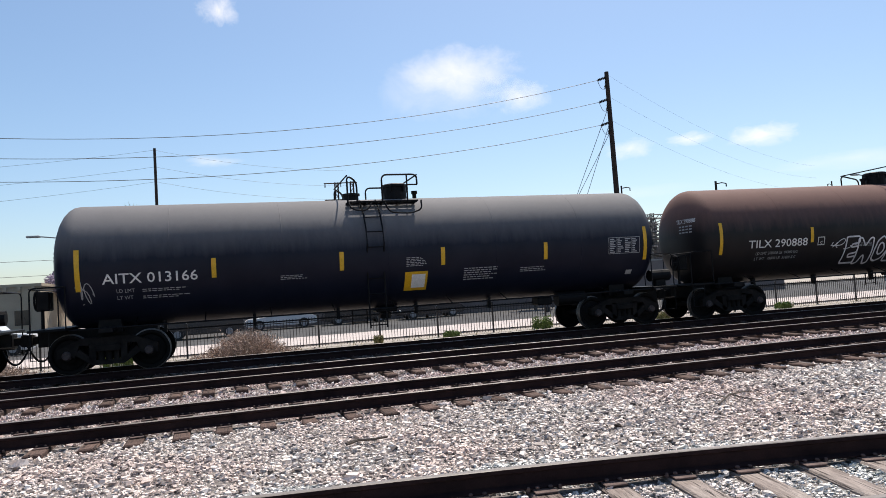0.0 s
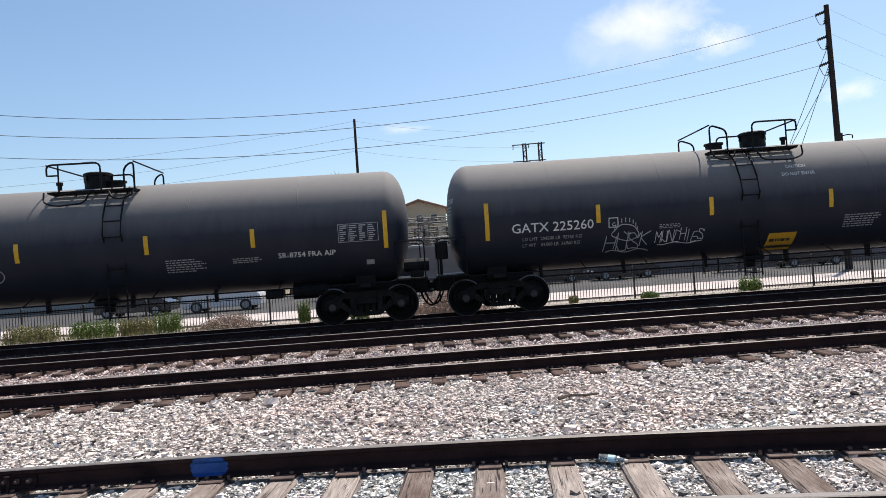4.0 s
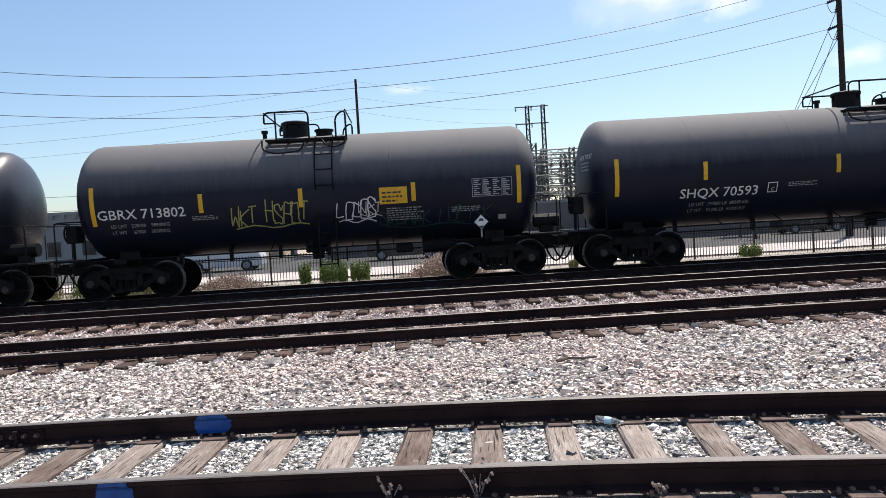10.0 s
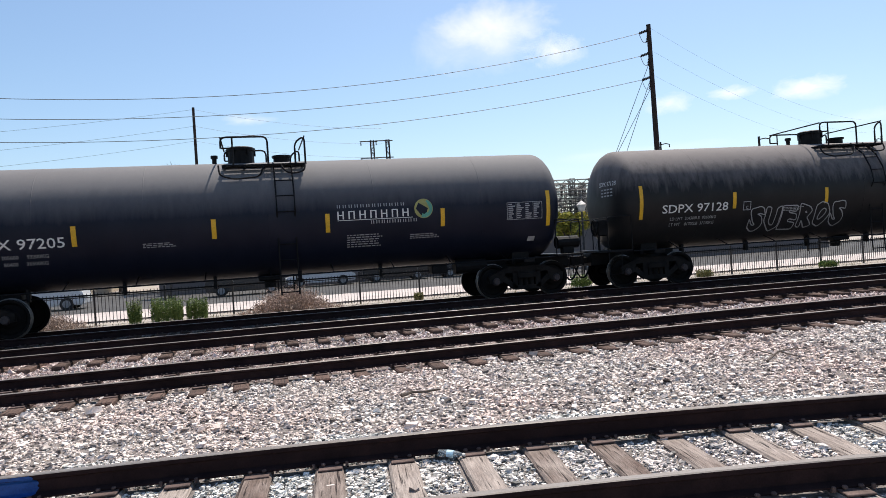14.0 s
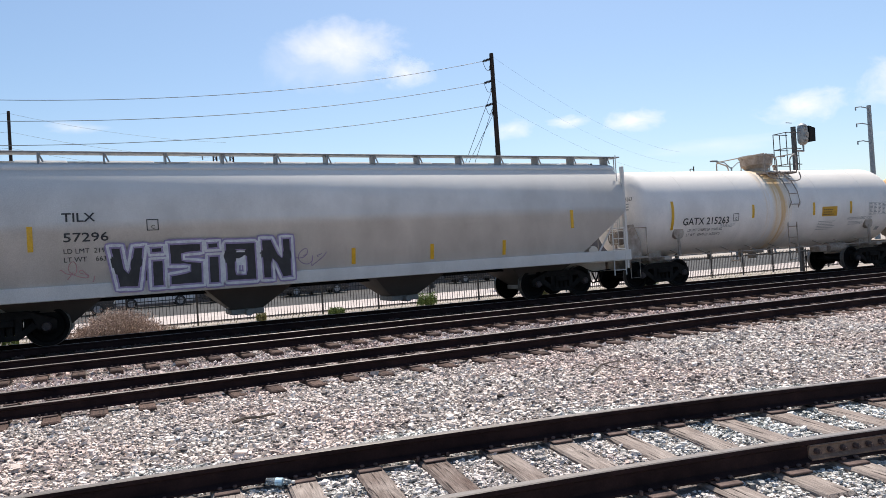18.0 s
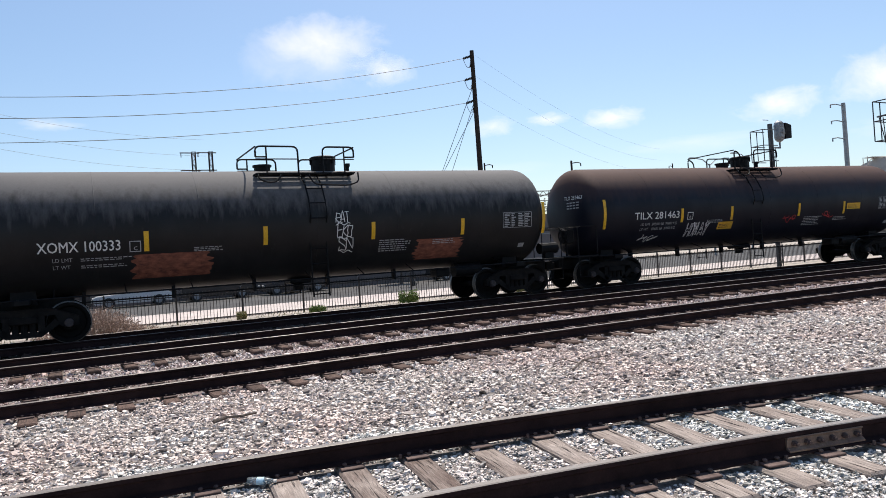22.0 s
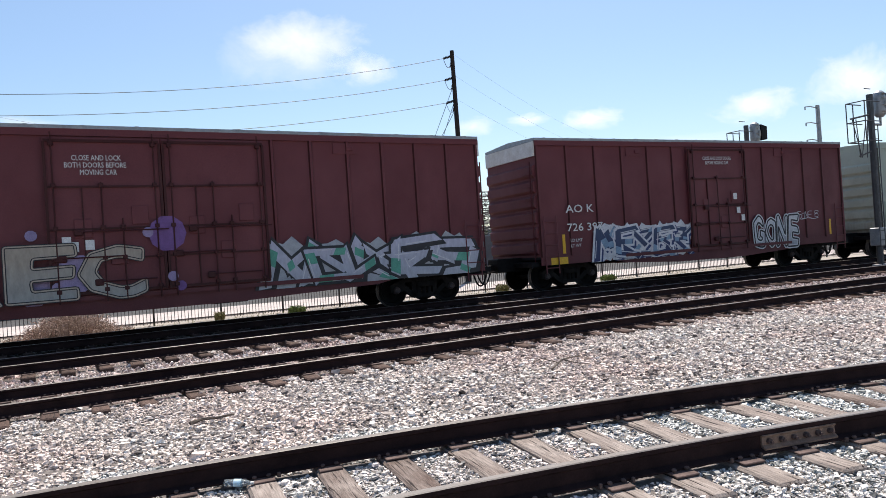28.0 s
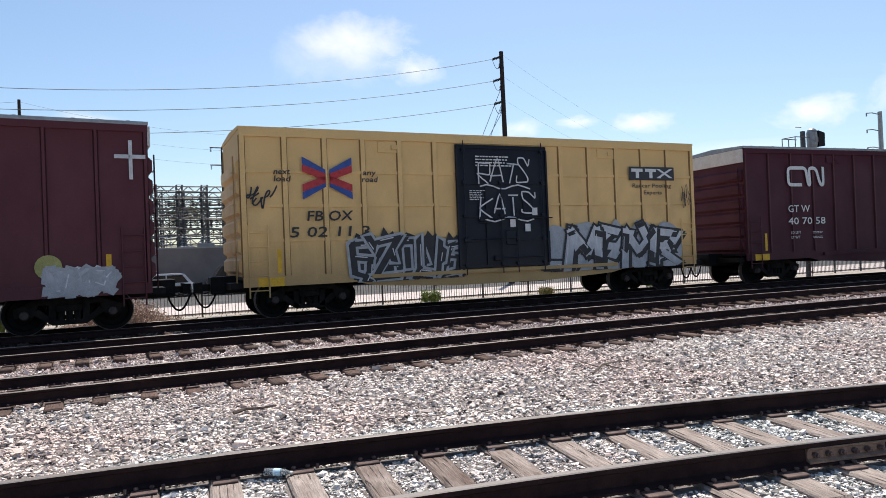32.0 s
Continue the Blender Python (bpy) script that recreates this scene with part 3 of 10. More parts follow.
def resampled(loop, step):
    out = []
    for a, b in zip(loop, loop[1:] + loop[:1]):
        n = max(1, int(math.hypot(b[0] - a[0], b[1] - a[1]) / step))
        out += [(a[0] + (b[0] - a[0]) * i / n, a[1] + (b[1] - a[1]) * i / n) for i in range(n)]
    return out


def softened(loop, times):
    for _ in range(times):
        loop = [((a[0] + 2 * p[0] + b[0]) / 4, (a[1] + 2 * p[1] + b[1]) / 4) for a, p, b in zip(loop[-1:] + loop[:-1], loop, loop[1:] + loop[:1])]
    return loop


def edge_band(loops, w):
    flat, faces = [], []
    for lp in loops:
        f2, fc = ribbon(lp + lp[:2], w)
        b = len(flat)
        flat += f2
        faces += [tuple(b + i for i in q) for q in fc]
    return flat, faces


def tag_word(txt, x, z, w, h, surf, fill, edge, parent, lift=0.009, slant=0.0, label="graffiti lettering with a bright outline", bold=0.05, jitter=0.06, seed=3, overlap=1.02, fat=0.0, rim=None, wild=0.02):
    """A graffiti word: fat outlined letters of uneven height; with no fill only the outlines are sprayed."""
    rnd = random.Random(seed)
    share = [0.5 if ch in "I1" else 1.15 if ch in "MW" else 1.0 for ch in txt]
    for i, ch in enumerate(txt):
        cw = w * share[i] / sum(share)
        left = x + w * sum(share[:i]) / sum(share)
        hh, dz = h * rnd.uniform(1 - 2 * jitter, 1), h * rnd.uniform(0, jitter)
        lean, ph = slant + rnd.uniform(-0.08, 0.08), rnd.uniform(0, 6)
        v, f = text_shape(ch, fat)
        lo, hi = min(p[0] for p in v), max(p[0] for p in v)
        zl, zh = min(p[1] for p in v), max(p[1] for p in v)
        wide = cw * 0.94 * overlap

        def put(p):
            u, t = (p[0] - lo) / (hi - lo), (p[1] - zl) / (zh - zl)
            return (left + cw * 0.03 + u * wide + lean * t * hh + wild * math.sin(t * 9 + ph), z + dz + t * hh + wild * math.sin(u * 7 + ph))
        loops = [softened(resampled([put(p) for p in lp], 0.05), 1) for lp in glyph_loops(ch, fat)]
        if fill:
            lay("graffiti_fill", [put(p) for p in v], f, surf, fill, parent, label, lift)
        if rim:
            fl, fc = edge_band(loops, bold * 2.4)
            lay("graffiti_rim", fl, fc, surf, rim, parent, "", lift + 0.003)
        fl, fc = edge_band(loops, bold)
        lay("graffiti_outline", fl, fc, surf, edge, parent, label, lift + 0.006)


# block letters: outer loops and slits in a unit square
BLOCKS = {}
BLOCKS["A"] = ([[(0, 0), (0, 0.78), (0.28, 1), (0.72, 1), (1, 0.78), (1, 0), (0.68, 0), (0.68, 0.3), (0.34, 0.3), (0.34, 0)]], [[(0.36, 0.52), (0.64, 0.52), (0.64, 0.68), (0.5, 0.78), (0.36, 0.68)]])
BLOCKS["L"] = ([[(0, 0), (0, 1), (0.5, 1), (0.5, 0.36), (0.62, 0.36), (0.66, 0.6), (1, 0.62), (1, 0)]], [[(0.44, 0.12), (0.52, 0.12), (0.52, 0.3), (0.44, 0.3)]])
BLOCKS["M"] = ([[(0, 0), (0, 0.85), (0.22, 1), (0.5, 0.82), (0.78, 1), (1, 0.85), (1, 0), (0.72, 0), (0.72, 0.6), (0.62, 0.66), (0.62, 0.12), (0.4, 0.12), (0.4, 0.66), (0.3, 0.6), (0.3, 0)]], [])
BLOCKS["O"] = ([[(0, 0.05), (0.06, 0), (0.94, 0), (1, 0.05), (1, 0.95), (0.94, 1), (0.06, 1), (0, 0.95)]], [[(0.4, 0.25), (0.6, 0.25), (0.6, 0.75), (0.4, 0.75)]])
BLOCKS["S"] = ([[(0, 0), (0, 0.30), (0.55, 0.34), (0.55, 0.42), (0, 0.46), (0, 1), (1, 1), (1, 0.72), (0.45, 0.68), (0.45, 0.60), (1, 0.56), (1, 0)]], [])
BLOCKS["T"] = ([[(0, 1), (0, 0.7), (0.3, 0.7), (0.3, 0), (0.72, 0), (0.72, 0.7), (1, 0.7), (1, 1)]], [])
BLOCKS["V"] = ([[(0, 1), (0.2, 0), (0.8, 0), (1, 1), (0.62, 1), (0.5, 0.42), (0.38, 1)]], [])
BLOCKS["I"] = ([[(0, 0), (1, 0), (1, 0.7), (0, 0.7)], [(0, 0.78), (1, 0.78), (1, 1), (0, 1)]], [])
BLOCKS["N"] = ([[(0, 0), (0.38, 0), (0.38, 0.45), (0.6, 0), (1, 0), (1, 1), (0.62, 1), (0.62, 0.55), (0.4, 1), (0, 1)]], [])


def block_word(txt, x, z, w, h, surf, fill, edge, rim, hole, parent, seed, label, band=0.05, lift=0.01, wild=0.02):
    """A graffiti word in massive block letters that nearly touch, with thin slits, an outline and a rim."""
    rnd = random.Random(seed)
    share = [0.42 if ch == "I" else 1.2 if ch == "M" else 1.0 for ch in txt]
    for i, ch in enumerate(txt):
        cw = w * share[i] / sum(share)
        left = x + w * sum(share[:i]) / sum(share)
        hh, dz, ph = h * rnd.uniform(0.93, 1.0), h * rnd.uniform(0, 0.04), rnd.uniform(0, 6)

        def put(p):
            return (left + cw * (0.04 + 0.92 * p[0]) + wild * math.sin(p[1] * 8 + ph), z + dz + p[1] * hh + wild * math.sin(p[0] * 6 + ph))
        outers, holes = BLOCKS[ch]
        for lp in outers:
            flat = resampled([put(p) for p in lp], 0.12)
            lay("graffiti_fill", flat, [tuple(range(len(flat)))], surf, fill, parent, label if i == 0 else "", lift)
        for lp in holes:
            flat = [put(p) for p in lp]
            lay("graffiti_slit", flat, [tuple(range(len(flat)))], surf, hole, parent, "", lift + 0.004)
        loops = [[(px + rnd.uniform(-0.3, 0.3) * wild, pz + rnd.uniform(-0.3, 0.3) * wild) for px, pz in resampled([put(p) for p in lp], 0.06)] for lp in outers + holes]
        if rim:
            fl, fc = edge_band(loops, band * 2.3)
            lay("graffiti_rim", fl, fc, surf, rim, parent, "", lift + 0.006)
        fl, fc = edge_band(loops, band)
        lay("graffiti_outline", fl, fc, surf, edge, parent, "", lift + 0.009)


# skeletons of wild letters, stroke by stroke: S E K R N A Z O U T M P
WILD_ORDER = "SEKRNAZOUTMP"
WILD = []
WILD.append((((0.95, 0.88), (0.22, 0.96), (0.08, 0.60), (0.86, 0.45), (0.90, 0.10), (0.04, 0.02)),))
WILD.append((((0.98, 1.02), (0.14, 0.95), (0.10, 0.06), (1.02, 0.0)), ((0.12, 0.50), (0.80, 0.56))))
WILD.append((((0.12, -0.03), (0.16, 1.02)), ((0.92, 1.04), (0.30, 0.50), (1.02, -0.03))))
WILD.append((((0.12, -0.02), (0.12, 0.95), (0.86, 0.86), (0.76, 0.52), (0.22, 0.46), (0.97, -0.04)),))
WILD.append((((0.10, -0.02), (0.15, 1.0), (0.82, 0.06), (0.90, 1.06)),))
WILD.append((((0.0, -0.02), (0.45, 1.03), (0.62, 1.0), (1.0, -0.02)), ((0.20, 0.35), (0.85, 0.33))))
WILD.append((((0.02, 0.94), (0.95, 1.0), (0.10, 0.08), (1.04, 0.02)),))
WILD.append((((0.16, 0.10), (0.10, 0.90), (0.80, 0.96), (0.90, 0.10), (0.15, 0.05)),))
WILD.append((((0.10, 1.04), (0.12, 0.08), (0.85, 0.03), (0.90, 1.0)),))
WILD.append((((-0.03, 0.92), (1.04, 1.0)), ((0.55, 0.95), (0.50, -0.02))))
WILD.append((((0.04, -0.02), (0.10, 1.0), (0.50, 0.35), (0.90, 1.0), (0.97, -0.02)),))
WILD.append((((0.12, -0.04), (0.10, 0.96), (0.90, 0.88), (0.82, 0.48), (0.18, 0.44)),))


def stroke_quads(lines, thick, grow, tip):
    """Each stroke of a letter as slant-ended bars; grow widens them for outlines."""
    quads_ = []
    for ln in lines:
        for i in range(len(ln) - 1):
            (x0, z0), (x1, z1) = ln[i], ln[i + 1]
            d = math.hypot(x1 - x0, z1 - z0) or 1.0
            ux, uz = (x1 - x0) / d, (z1 - z0) / d
            h = thick * (0.5 if abs(ux) < abs(uz) else 0.36) + grow
            e = thick * 0.28 + grow
            k = tip * thick
            a, b = (x0 - ux * e, z0 - uz * e), (x1 + ux * e, z1 + uz * e)
            quads_.append([(a[0] - uz * h - ux * k, a[1] + ux * h - uz * k), (a[0] + uz * h + ux * k, a[1] - ux * h + uz * k), (b[0] + uz * h - ux * k * 0.4, b[1] - ux * h - uz * k * 0.4), (b[0] - uz * h + ux * k * 0.6, b[1] + ux * h + uz * k * 0.6)])
    return quads_


def stacked(name, shapes, surf, material, parent, label, lift, step=0.0005):
    """Overlapping flat paint strokes, each a hair above the one before."""
    verts, faces = [], []
    d = SHIFT.get(parent.name, 0.0)
    for i, sh in enumerate(shapes):
        sh = [(x, max(z, 0.80)) for x, z in sh]
        b = len(verts)
        verts += [(x + d, surf(x, z) - lift - step * i, z) for x, z in sh]
        area = sum(sh[m][0] * sh[(m + 1) % len(sh)][1] - sh[(m + 1) % len(sh)][0] * sh[m][1] for m in range(len(sh)))
        f = tuple(range(b, b + len(sh)))
        faces.append(f if area > 0 else f[::-1])
    ob = part(name, raw(name, verts, faces, material), None, parent, label)
    return tagged(ob, kind="stuff") if len(shapes) > 1 else ob


def bubbles(x, z, w, h, n, surf, material, parent, seed, label, width=0.045, lift=0.012):
    """Rounded throw-up letters in outline, each overlapping the next, with small inner strokes."""
    rnd = random.Random(seed)
    flat, faces = [], []
    for k in range(n):
        cx, cz = x + w * (k + 0.5) / n, z + h * (0.5 + rnd.uniform(-0.06, 0.06))
        rx, rz, ph = w / n * rnd.uniform(0.55, 0.68), h * rnd.uniform(0.42, 0.52), rnd.uniform(0, 6)
        loop = [(cx + rx * math.cos(i * 0.2618) * (1 + 0.14 * math.sin(i * 0.7854 + ph)), cz + rz * math.sin(i * 0.2618) * (1 + 0.12 * math.sin(i * 0.5236 + ph))) for i in range(25)]
        loop[-1] = loop[0]
        a, b = rnd.uniform(-0.4, 0.0), rnd.uniform(0.1, 0.45)
        inner = [(cx + rx * a, cz + rz * b), (cx + rx * (a + 0.25), cz + rz * (b - 0.35)), (cx + rx * (a + 0.55), cz + rz * (b - 0.2))]
        for p in (loop, inner):
            f2, fc = ribbon(p, width)
            o = len(flat)
            flat += f2
            faces += [tuple(o + i for i in q) for q in fc]
    return tagged(lay("graffiti_tag", flat, faces, surf, material, parent, label, lift), kind="stuff")


def burner(x, z, w, h, n, surf, mats, parent, seed, label="large graffiti piece in jagged letters", lift=0.008, cloud=1.0, word=""):
    """A big piece: wild overlapping letters with a halo, a dropped shadow, an outline, colour chips and glints."""
    rnd = random.Random(seed)
    halo, fill, edge, shade = mats[:4]
    chip = mats[4] if len(mats) > 4 else shade
    cw = w / n
    last = -1
    for k in range(n):
        kind = WILD_ORDER.index(word[k]) if word else rnd.choice([i for i in range(len(WILD)) if i != last])
        last = kind
        hh = h * rnd.uniform(0.74, 0.86)
        zz = z + h * 0.08 + rnd.uniform(0, 0.06) * h
        th = min(cw, hh) * rnd.uniform(0.24, 0.30)
        lean, ph = rnd.uniform(-0.02, 0.16), rnd.uniform(0, 6)
        left, wide = x + cw * k - cw * 0.10, cw * 1.22 - th * 0.4

        def put(u, t):
            u, t = u + rnd.uniform(-0.08, 0.08), t + rnd.uniform(-0.07, 0.07)
            return (left + wide * (u + lean * (t - 0.5) + 0.05 * math.sin(t * 5 + ph)), zz + hh * (0.09 + 0.82 * t) + 0.04 * hh * math.sin(u * 5 + ph))
        lines = [[put(u, t) for u, t in ln] for ln in WILD[kind]]
        # spurs and arrows that tie the letters together
        for _ in range(2):
            u, t = rnd.uniform(0, 1), rnd.uniform(0.05, 0.95)
            b = put(u + rnd.uniform(-0.5, 0.6), t + rnd.choice((-0.45, 0.4)))
            lines.append([put(u, t), (b[0], max(z + 0.12 * h, min(z + h * 0.92, b[1])))])
        up = lift + 0.016 * (k % 2)
        tip = rnd.uniform(0.1, 0.5)
        cl = [(x + cw * (k + 0.5) + cw * (0.62 + 0.08 * math.sin(i * 2.1 + ph)) * math.cos(i * 0.349), zz + hh * 0.5 + hh * (0.60 + 0.09 * math.sin(i * 3.3 + ph)) * math.sin(i * 0.349)) for i in range(18)]
        if cloud:
            stacked("graffiti_cloud", [cl], surf, halo, parent, "", lift - 0.004 + 0.0008 * (k % 3))
        stacked("graffiti_shadow", [[(px + 0.09, pz - 0.07) for px, pz in q] for q in stroke_quads(lines, th, 0.05, tip)], surf, shade, parent, label if k == 0 else "", up)
        stacked("graffiti_outline", stroke_quads(lines, th, 0.072, tip), surf, edge, parent, "", up + 0.004)
        body = stroke_quads(lines, th, 0.0, tip)
        stacked("graffiti_letter", body, surf, fill, parent, "", up + 0.008)
        chips = []
        for q in body:
            if rnd.random() < 0.55:
                c0, c1 = rnd.uniform(0.55, 0.75), rnd.uniform(0.86, 1.0)
                a, b, c, d = q
                mix = lambda p, r, t: (p[0] + (r[0] - p[0]) * t, p[1] + (r[1] - p[1]) * t)
                chips.append([mix(a, d, c0), mix(b, c, c0 - 0.08), mix(b, c, c1), mix(a, d, c1 + 0.0)])
        if chips:
            stacked("colour_chip", chips, surf, chip, parent, "", up + 0.0115, 0.0002)
        lines_in = []
        for q in body:
            if rnd.random() < 0.6:
                a, b, c, d = q
                t0, t1 = rnd.uniform(0.1, 0.3), rnd.uniform(0.5, 0.8)
                p0 = (a[0] + (d[0] - a[0]) * t0 + (b[0] - a[0]) * 0.2, a[1] + (d[1] - a[1]) * t0 + (b[1] - a[1]) * 0.2)
                p1 = (a[0] + (d[0] - a[0]) * t1 + (b[0] - a[0]) * 0.2, a[1] + (d[1] - a[1]) * t1 + (b[1] - a[1]) * 0.2)
                dd = math.hypot(p1[0] - p0[0], p1[1] - p0[1]) or 1
                nx, nz = (p1[1] - p0[1]) / dd * 0.014, -(p1[0] - p0[0]) / dd * 0.014
                lines_in.append([(p0[0] - nx, p0[1] - nz), (p0[0] + nx, p0[1] + nz), (p1[0] + nx, p1[1] + nz), (p1[0] - nx, p1[1] - nz)])
        if lines_in:
            stacked("graffiti_glint", lines_in, surf, SPRAY_WHITE, parent, "", up + 0.0135, 0.0002)


def spray(name, col):
    return surface(name, col, tuple(c * 0.72 for c in col), 5, 0.55)


def fade(name, high, low, z0, z1):
    """Spray paint that fades from one colour to another up the side."""
    m, nt, b = nodes_of(name)
    tc = nt.nodes.new("ShaderNodeTexCoord")
    sep = nt.nodes.new("ShaderNodeSeparateXYZ")
    nt.links.new(tc.outputs["Object"], sep.inputs[0])
    puff = math_node(nt, "MULTIPLY", math_node(nt, "SUBTRACT", noise_fac(nt, 2.2, 4, 0.6), 0.5), 1.1)
    t = math_node(nt, "DIVIDE", math_node(nt, "SUBTRACT", math_node(nt, "ADD", sep.outputs[2], puff), z0), z1 - z0, True)
    worn = ramp(nt, noise_fac(nt, 9, 5, 0.7, (1, 1, 0.4)), [(0.3, (0.72,) * 3), (0.7, (1.06,) * 3)])
    nt.links.new(mix(nt, 1.0, mix(nt, t, low, high), worn, "MULTIPLY"), b.inputs["Base Color"])
    b.inputs["Roughness"].default_value = 0.55
    return m


SPRAY_WHITE = spray("white_spray", (0.74, 0.74, 0.76))
SPRAY_SILVER = spray("silver_spray", (0.45, 0.47, 0.50))
SPRAY_TEAL = spray("teal_spray", (0.02, 0.20, 0.22))
SPRAY_PURPLE = spray("purple_spray", (0.20, 0.09, 0.30))
SPRAY_LILAC = spray("lilac_spray", (0.34, 0.27, 0.46))
SPRAY_BLUE = spray("pale_blue_spray", (0.25, 0.38, 0.52))
SPRAY_NAVY = spray("navy_spray", (0.03, 0.05, 0.17))
SPRAY_OLIVE = spray("olive_spray", (0.42, 0.40, 0.13))
SPRAY_TAN = spray("tan_spray", (0.50, 0.42, 0.33))
SPRAY_MAROON = spray("maroon_spray", (0.20, 0.05, 0.06))
SPRAY_PINK = spray("pink_spray", (0.52, 0.30, 0.32))
SPRAY_BLACK = spray("black_spray", (0.025, 0.025, 0.03))
SPRAY_DEEP = spray("deep_green_spray", (0.012, 0.055, 0.05))
SPRAY_ICE = spray("ice_blue_spray", (0.40, 0.52, 0.58))
SPRAY_MINT = spray("mint_spray", (0.12, 0.42, 0.30))
RUST_PATCH = surface("red_brown_rust_patch", (0.30, 0.105, 0.06), (0.10, 0.035, 0.026), 5, 0.85, 0, 0.004, (1, 1, 2))
FADE_CREAM = fade("cream_to_maroon_spray", (0.74, 0.61, 0.52), (0.17, 0.045, 0.05), 0.85, 1.75)
FADE_VIOLET = fade("violet_to_purple_spray", (0.20, 0.11, 0.30), (0.085, 0.04, 0.16), 0.7, 1.9)
FADE_LIME = fade("lime_to_green_spray", (0.56, 0.53, 0.24), (0.40, 0.38, 0.17), 0.8, 1.7)
FADE_CHROME = fade("chrome_spray", (0.62, 0.63, 0.65), (0.33, 0.35, 0.38), 0.8, 1.8)
FADE_SAND = fade("sand_and_silver_spray", (0.40, 0.345, 0.27), (0.34, 0.35, 0.33), 0.85, 1.9)
FADE_NAVY = fade("blue_to_navy_spray", (0.035, 0.06, 0.13), (0.02, 0.03, 0.12), 0.8, 1.7)
FADE_FROST = fade("white_to_blue_grey_spray", (0.70, 0.73, 0.76), (0.50, 0.56, 0.62), 0.8, 1.8)
FADE_MOSS = fade("moss_to_green_spray", (0.10, 0.24, 0.10), (0.03, 0.09, 0.045), 0.85, 1.7)
FADE_PETROL = fade("petrol_blue_spray", (0.006, 0.022, 0.03), (0.012, 0.06, 0.085), 0.8, 1.8)
FADE_LAVENDER = fade("lavender_silver_spray", (0.50, 0.50, 0.60), (0.44, 0.46, 0.50), 0.7, 1.8)
FADE_CLAY = fade("cream_to_red_clay_spray", (0.62, 0.52, 0.42), (0.24, 0.075, 0.06), 0.9, 1.75)
PLACARD_RED = spray("red_placard", (0.5, 0.05, 0.05))


# ---- running gear, shared by all the cars ----
SHARED = {}


def shared(name, make, material, smooth=False):
    if name not in SHARED:
        bm = bmesh.new()
        make(bm)
        me = bpy.data.meshes.new(name)
        bm.normal_update()
        bm.to_mesh(me)
        bm.free()
        me.materials.append(material)
        if smooth:
            me.polygons.foreach_set("use_smooth", [True] * len(me.polygons))
        SHARED[name] = me
    return SHARED[name]


def truck_frame_shape(bm):
    for y in (-1.0, 1.0):
        a, b = y - 0.09, y + 0.09
        prism(bm, [(-1.08, 0.40), (-0.72, 0.40), (-0.62, 0.66), (0.62, 0.66), (0.72, 0.40), (1.08, 0.40), (1.10, 0.60), (0.86, 0.70), (0.52, 0.83), (-0.52, 0.83), (-0.86, 0.70), (-1.10, 0.60)], a, b)
        prism(bm, [(-0.72, 0.46), (-0.34, 0.20), (0.34, 0.20), (0.72, 0.46), (0.62, 0.58), (0.30, 0.31), (-0.30, 0.31), (-0.62, 0.58)], a, b)
        for x in (-0.34, 0.34):
            prism(bm, [(x - 0.07, 0.25), (x + 0.07, 0.25), (x + 0.07, 0.70), (x - 0.07, 0.70)], a, b)
        for x in (-0.17, 0.0, 0.17):
            cyl(bm, (x, y, 0.31), (x, y, 0.52), 0.075, 8)
        soft_box(bm, -0.27, 0.27, y - 0.15, y + 0.15, 0.50, 0.66, 0.02)
    soft_box(bm, -0.22, 0.22, -1.0, 1.0, 0.50, 0.74, 0.03)
    cyl(bm, (0, 0, 0.74), (0, 0, 0.90), 0.2, 10)
    for x in (-0.33, 0.33):
        cyl(bm, (x, -0.85, 0.36), (x, 0.85, 0.36), 0.05, 6)


def wheel_shape(bm):
    for sgn in (-1, 1):
        t = bmesh.new()
        c = 0.7525 * sgn
        prof = [(0.055, 0.09), (0.055, 0.17), (0.012, 0.24), (0.0, 0.34), (0.05, 0.37), (0.062, 0.40), (0.062, 0.452), (-0.055, 0.457), (-0.062, 0.482), (-0.085, 0.475), (-0.085, 0.39), (-0.03, 0.36), (-0.035, 0.22), (-0.075, 0.16), (-0.075, 0.09)]
        lathe(t, [(c + a * sgn, r) for a, r in prof], 28)
        merge(bm, t)
    t = bmesh.new()
    lathe(t, [(-1.15, 0.0), (-1.15, 0.085), (-1.06, 0.115), (-0.84, 0.08), (-0.6, 0.085), (0.6, 0.085), (0.84, 0.08), (1.06, 0.115), (1.15, 0.085), (1.15, 0.0)], 12)
    for i in range(6):
        a = (i % 3) * 2.094
        y = 1.13 if i < 3 else -1.13
        cyl(t, (0.055 * math.cos(a), y, 0.055 * math.sin(a)), (0.055 * math.cos(a), y * 1.035, 0.055 * math.sin(a)), 0.018, 6)
    merge(bm, t)


WHEELS = []


def add_truck(car, x, q):
    tr = part("truck", shared("truck_frame", truck_frame_shape, TRUCK_BLACK), None, car, "grimy cast-steel truck with coil springs")
    tr.location = (x, 0, 0)
    for dx in (-0.889, 0.889):
        w = part("wheelset", shared("wheelset", wheel_shape, WHEEL_STEEL, False), None, tr, "steel axle with two wheels")
        rim = w.data
        if len(rim.materials) == 1:
            rim.materials.append(TREAD_STEEL)
            rim.materials.append(HUB_RUST)
            for p in rim.polygons:
                r = math.hypot(p.center.x, p.center.z)
                if r > 0.43:
                    p.material_index = 1
                elif r < 0.10 and abs(p.center.y) > 1.0:
                    p.material_index = 2
        w.location = (dx, 0, 0.457)
        WHEELS.append((w, dx, q))


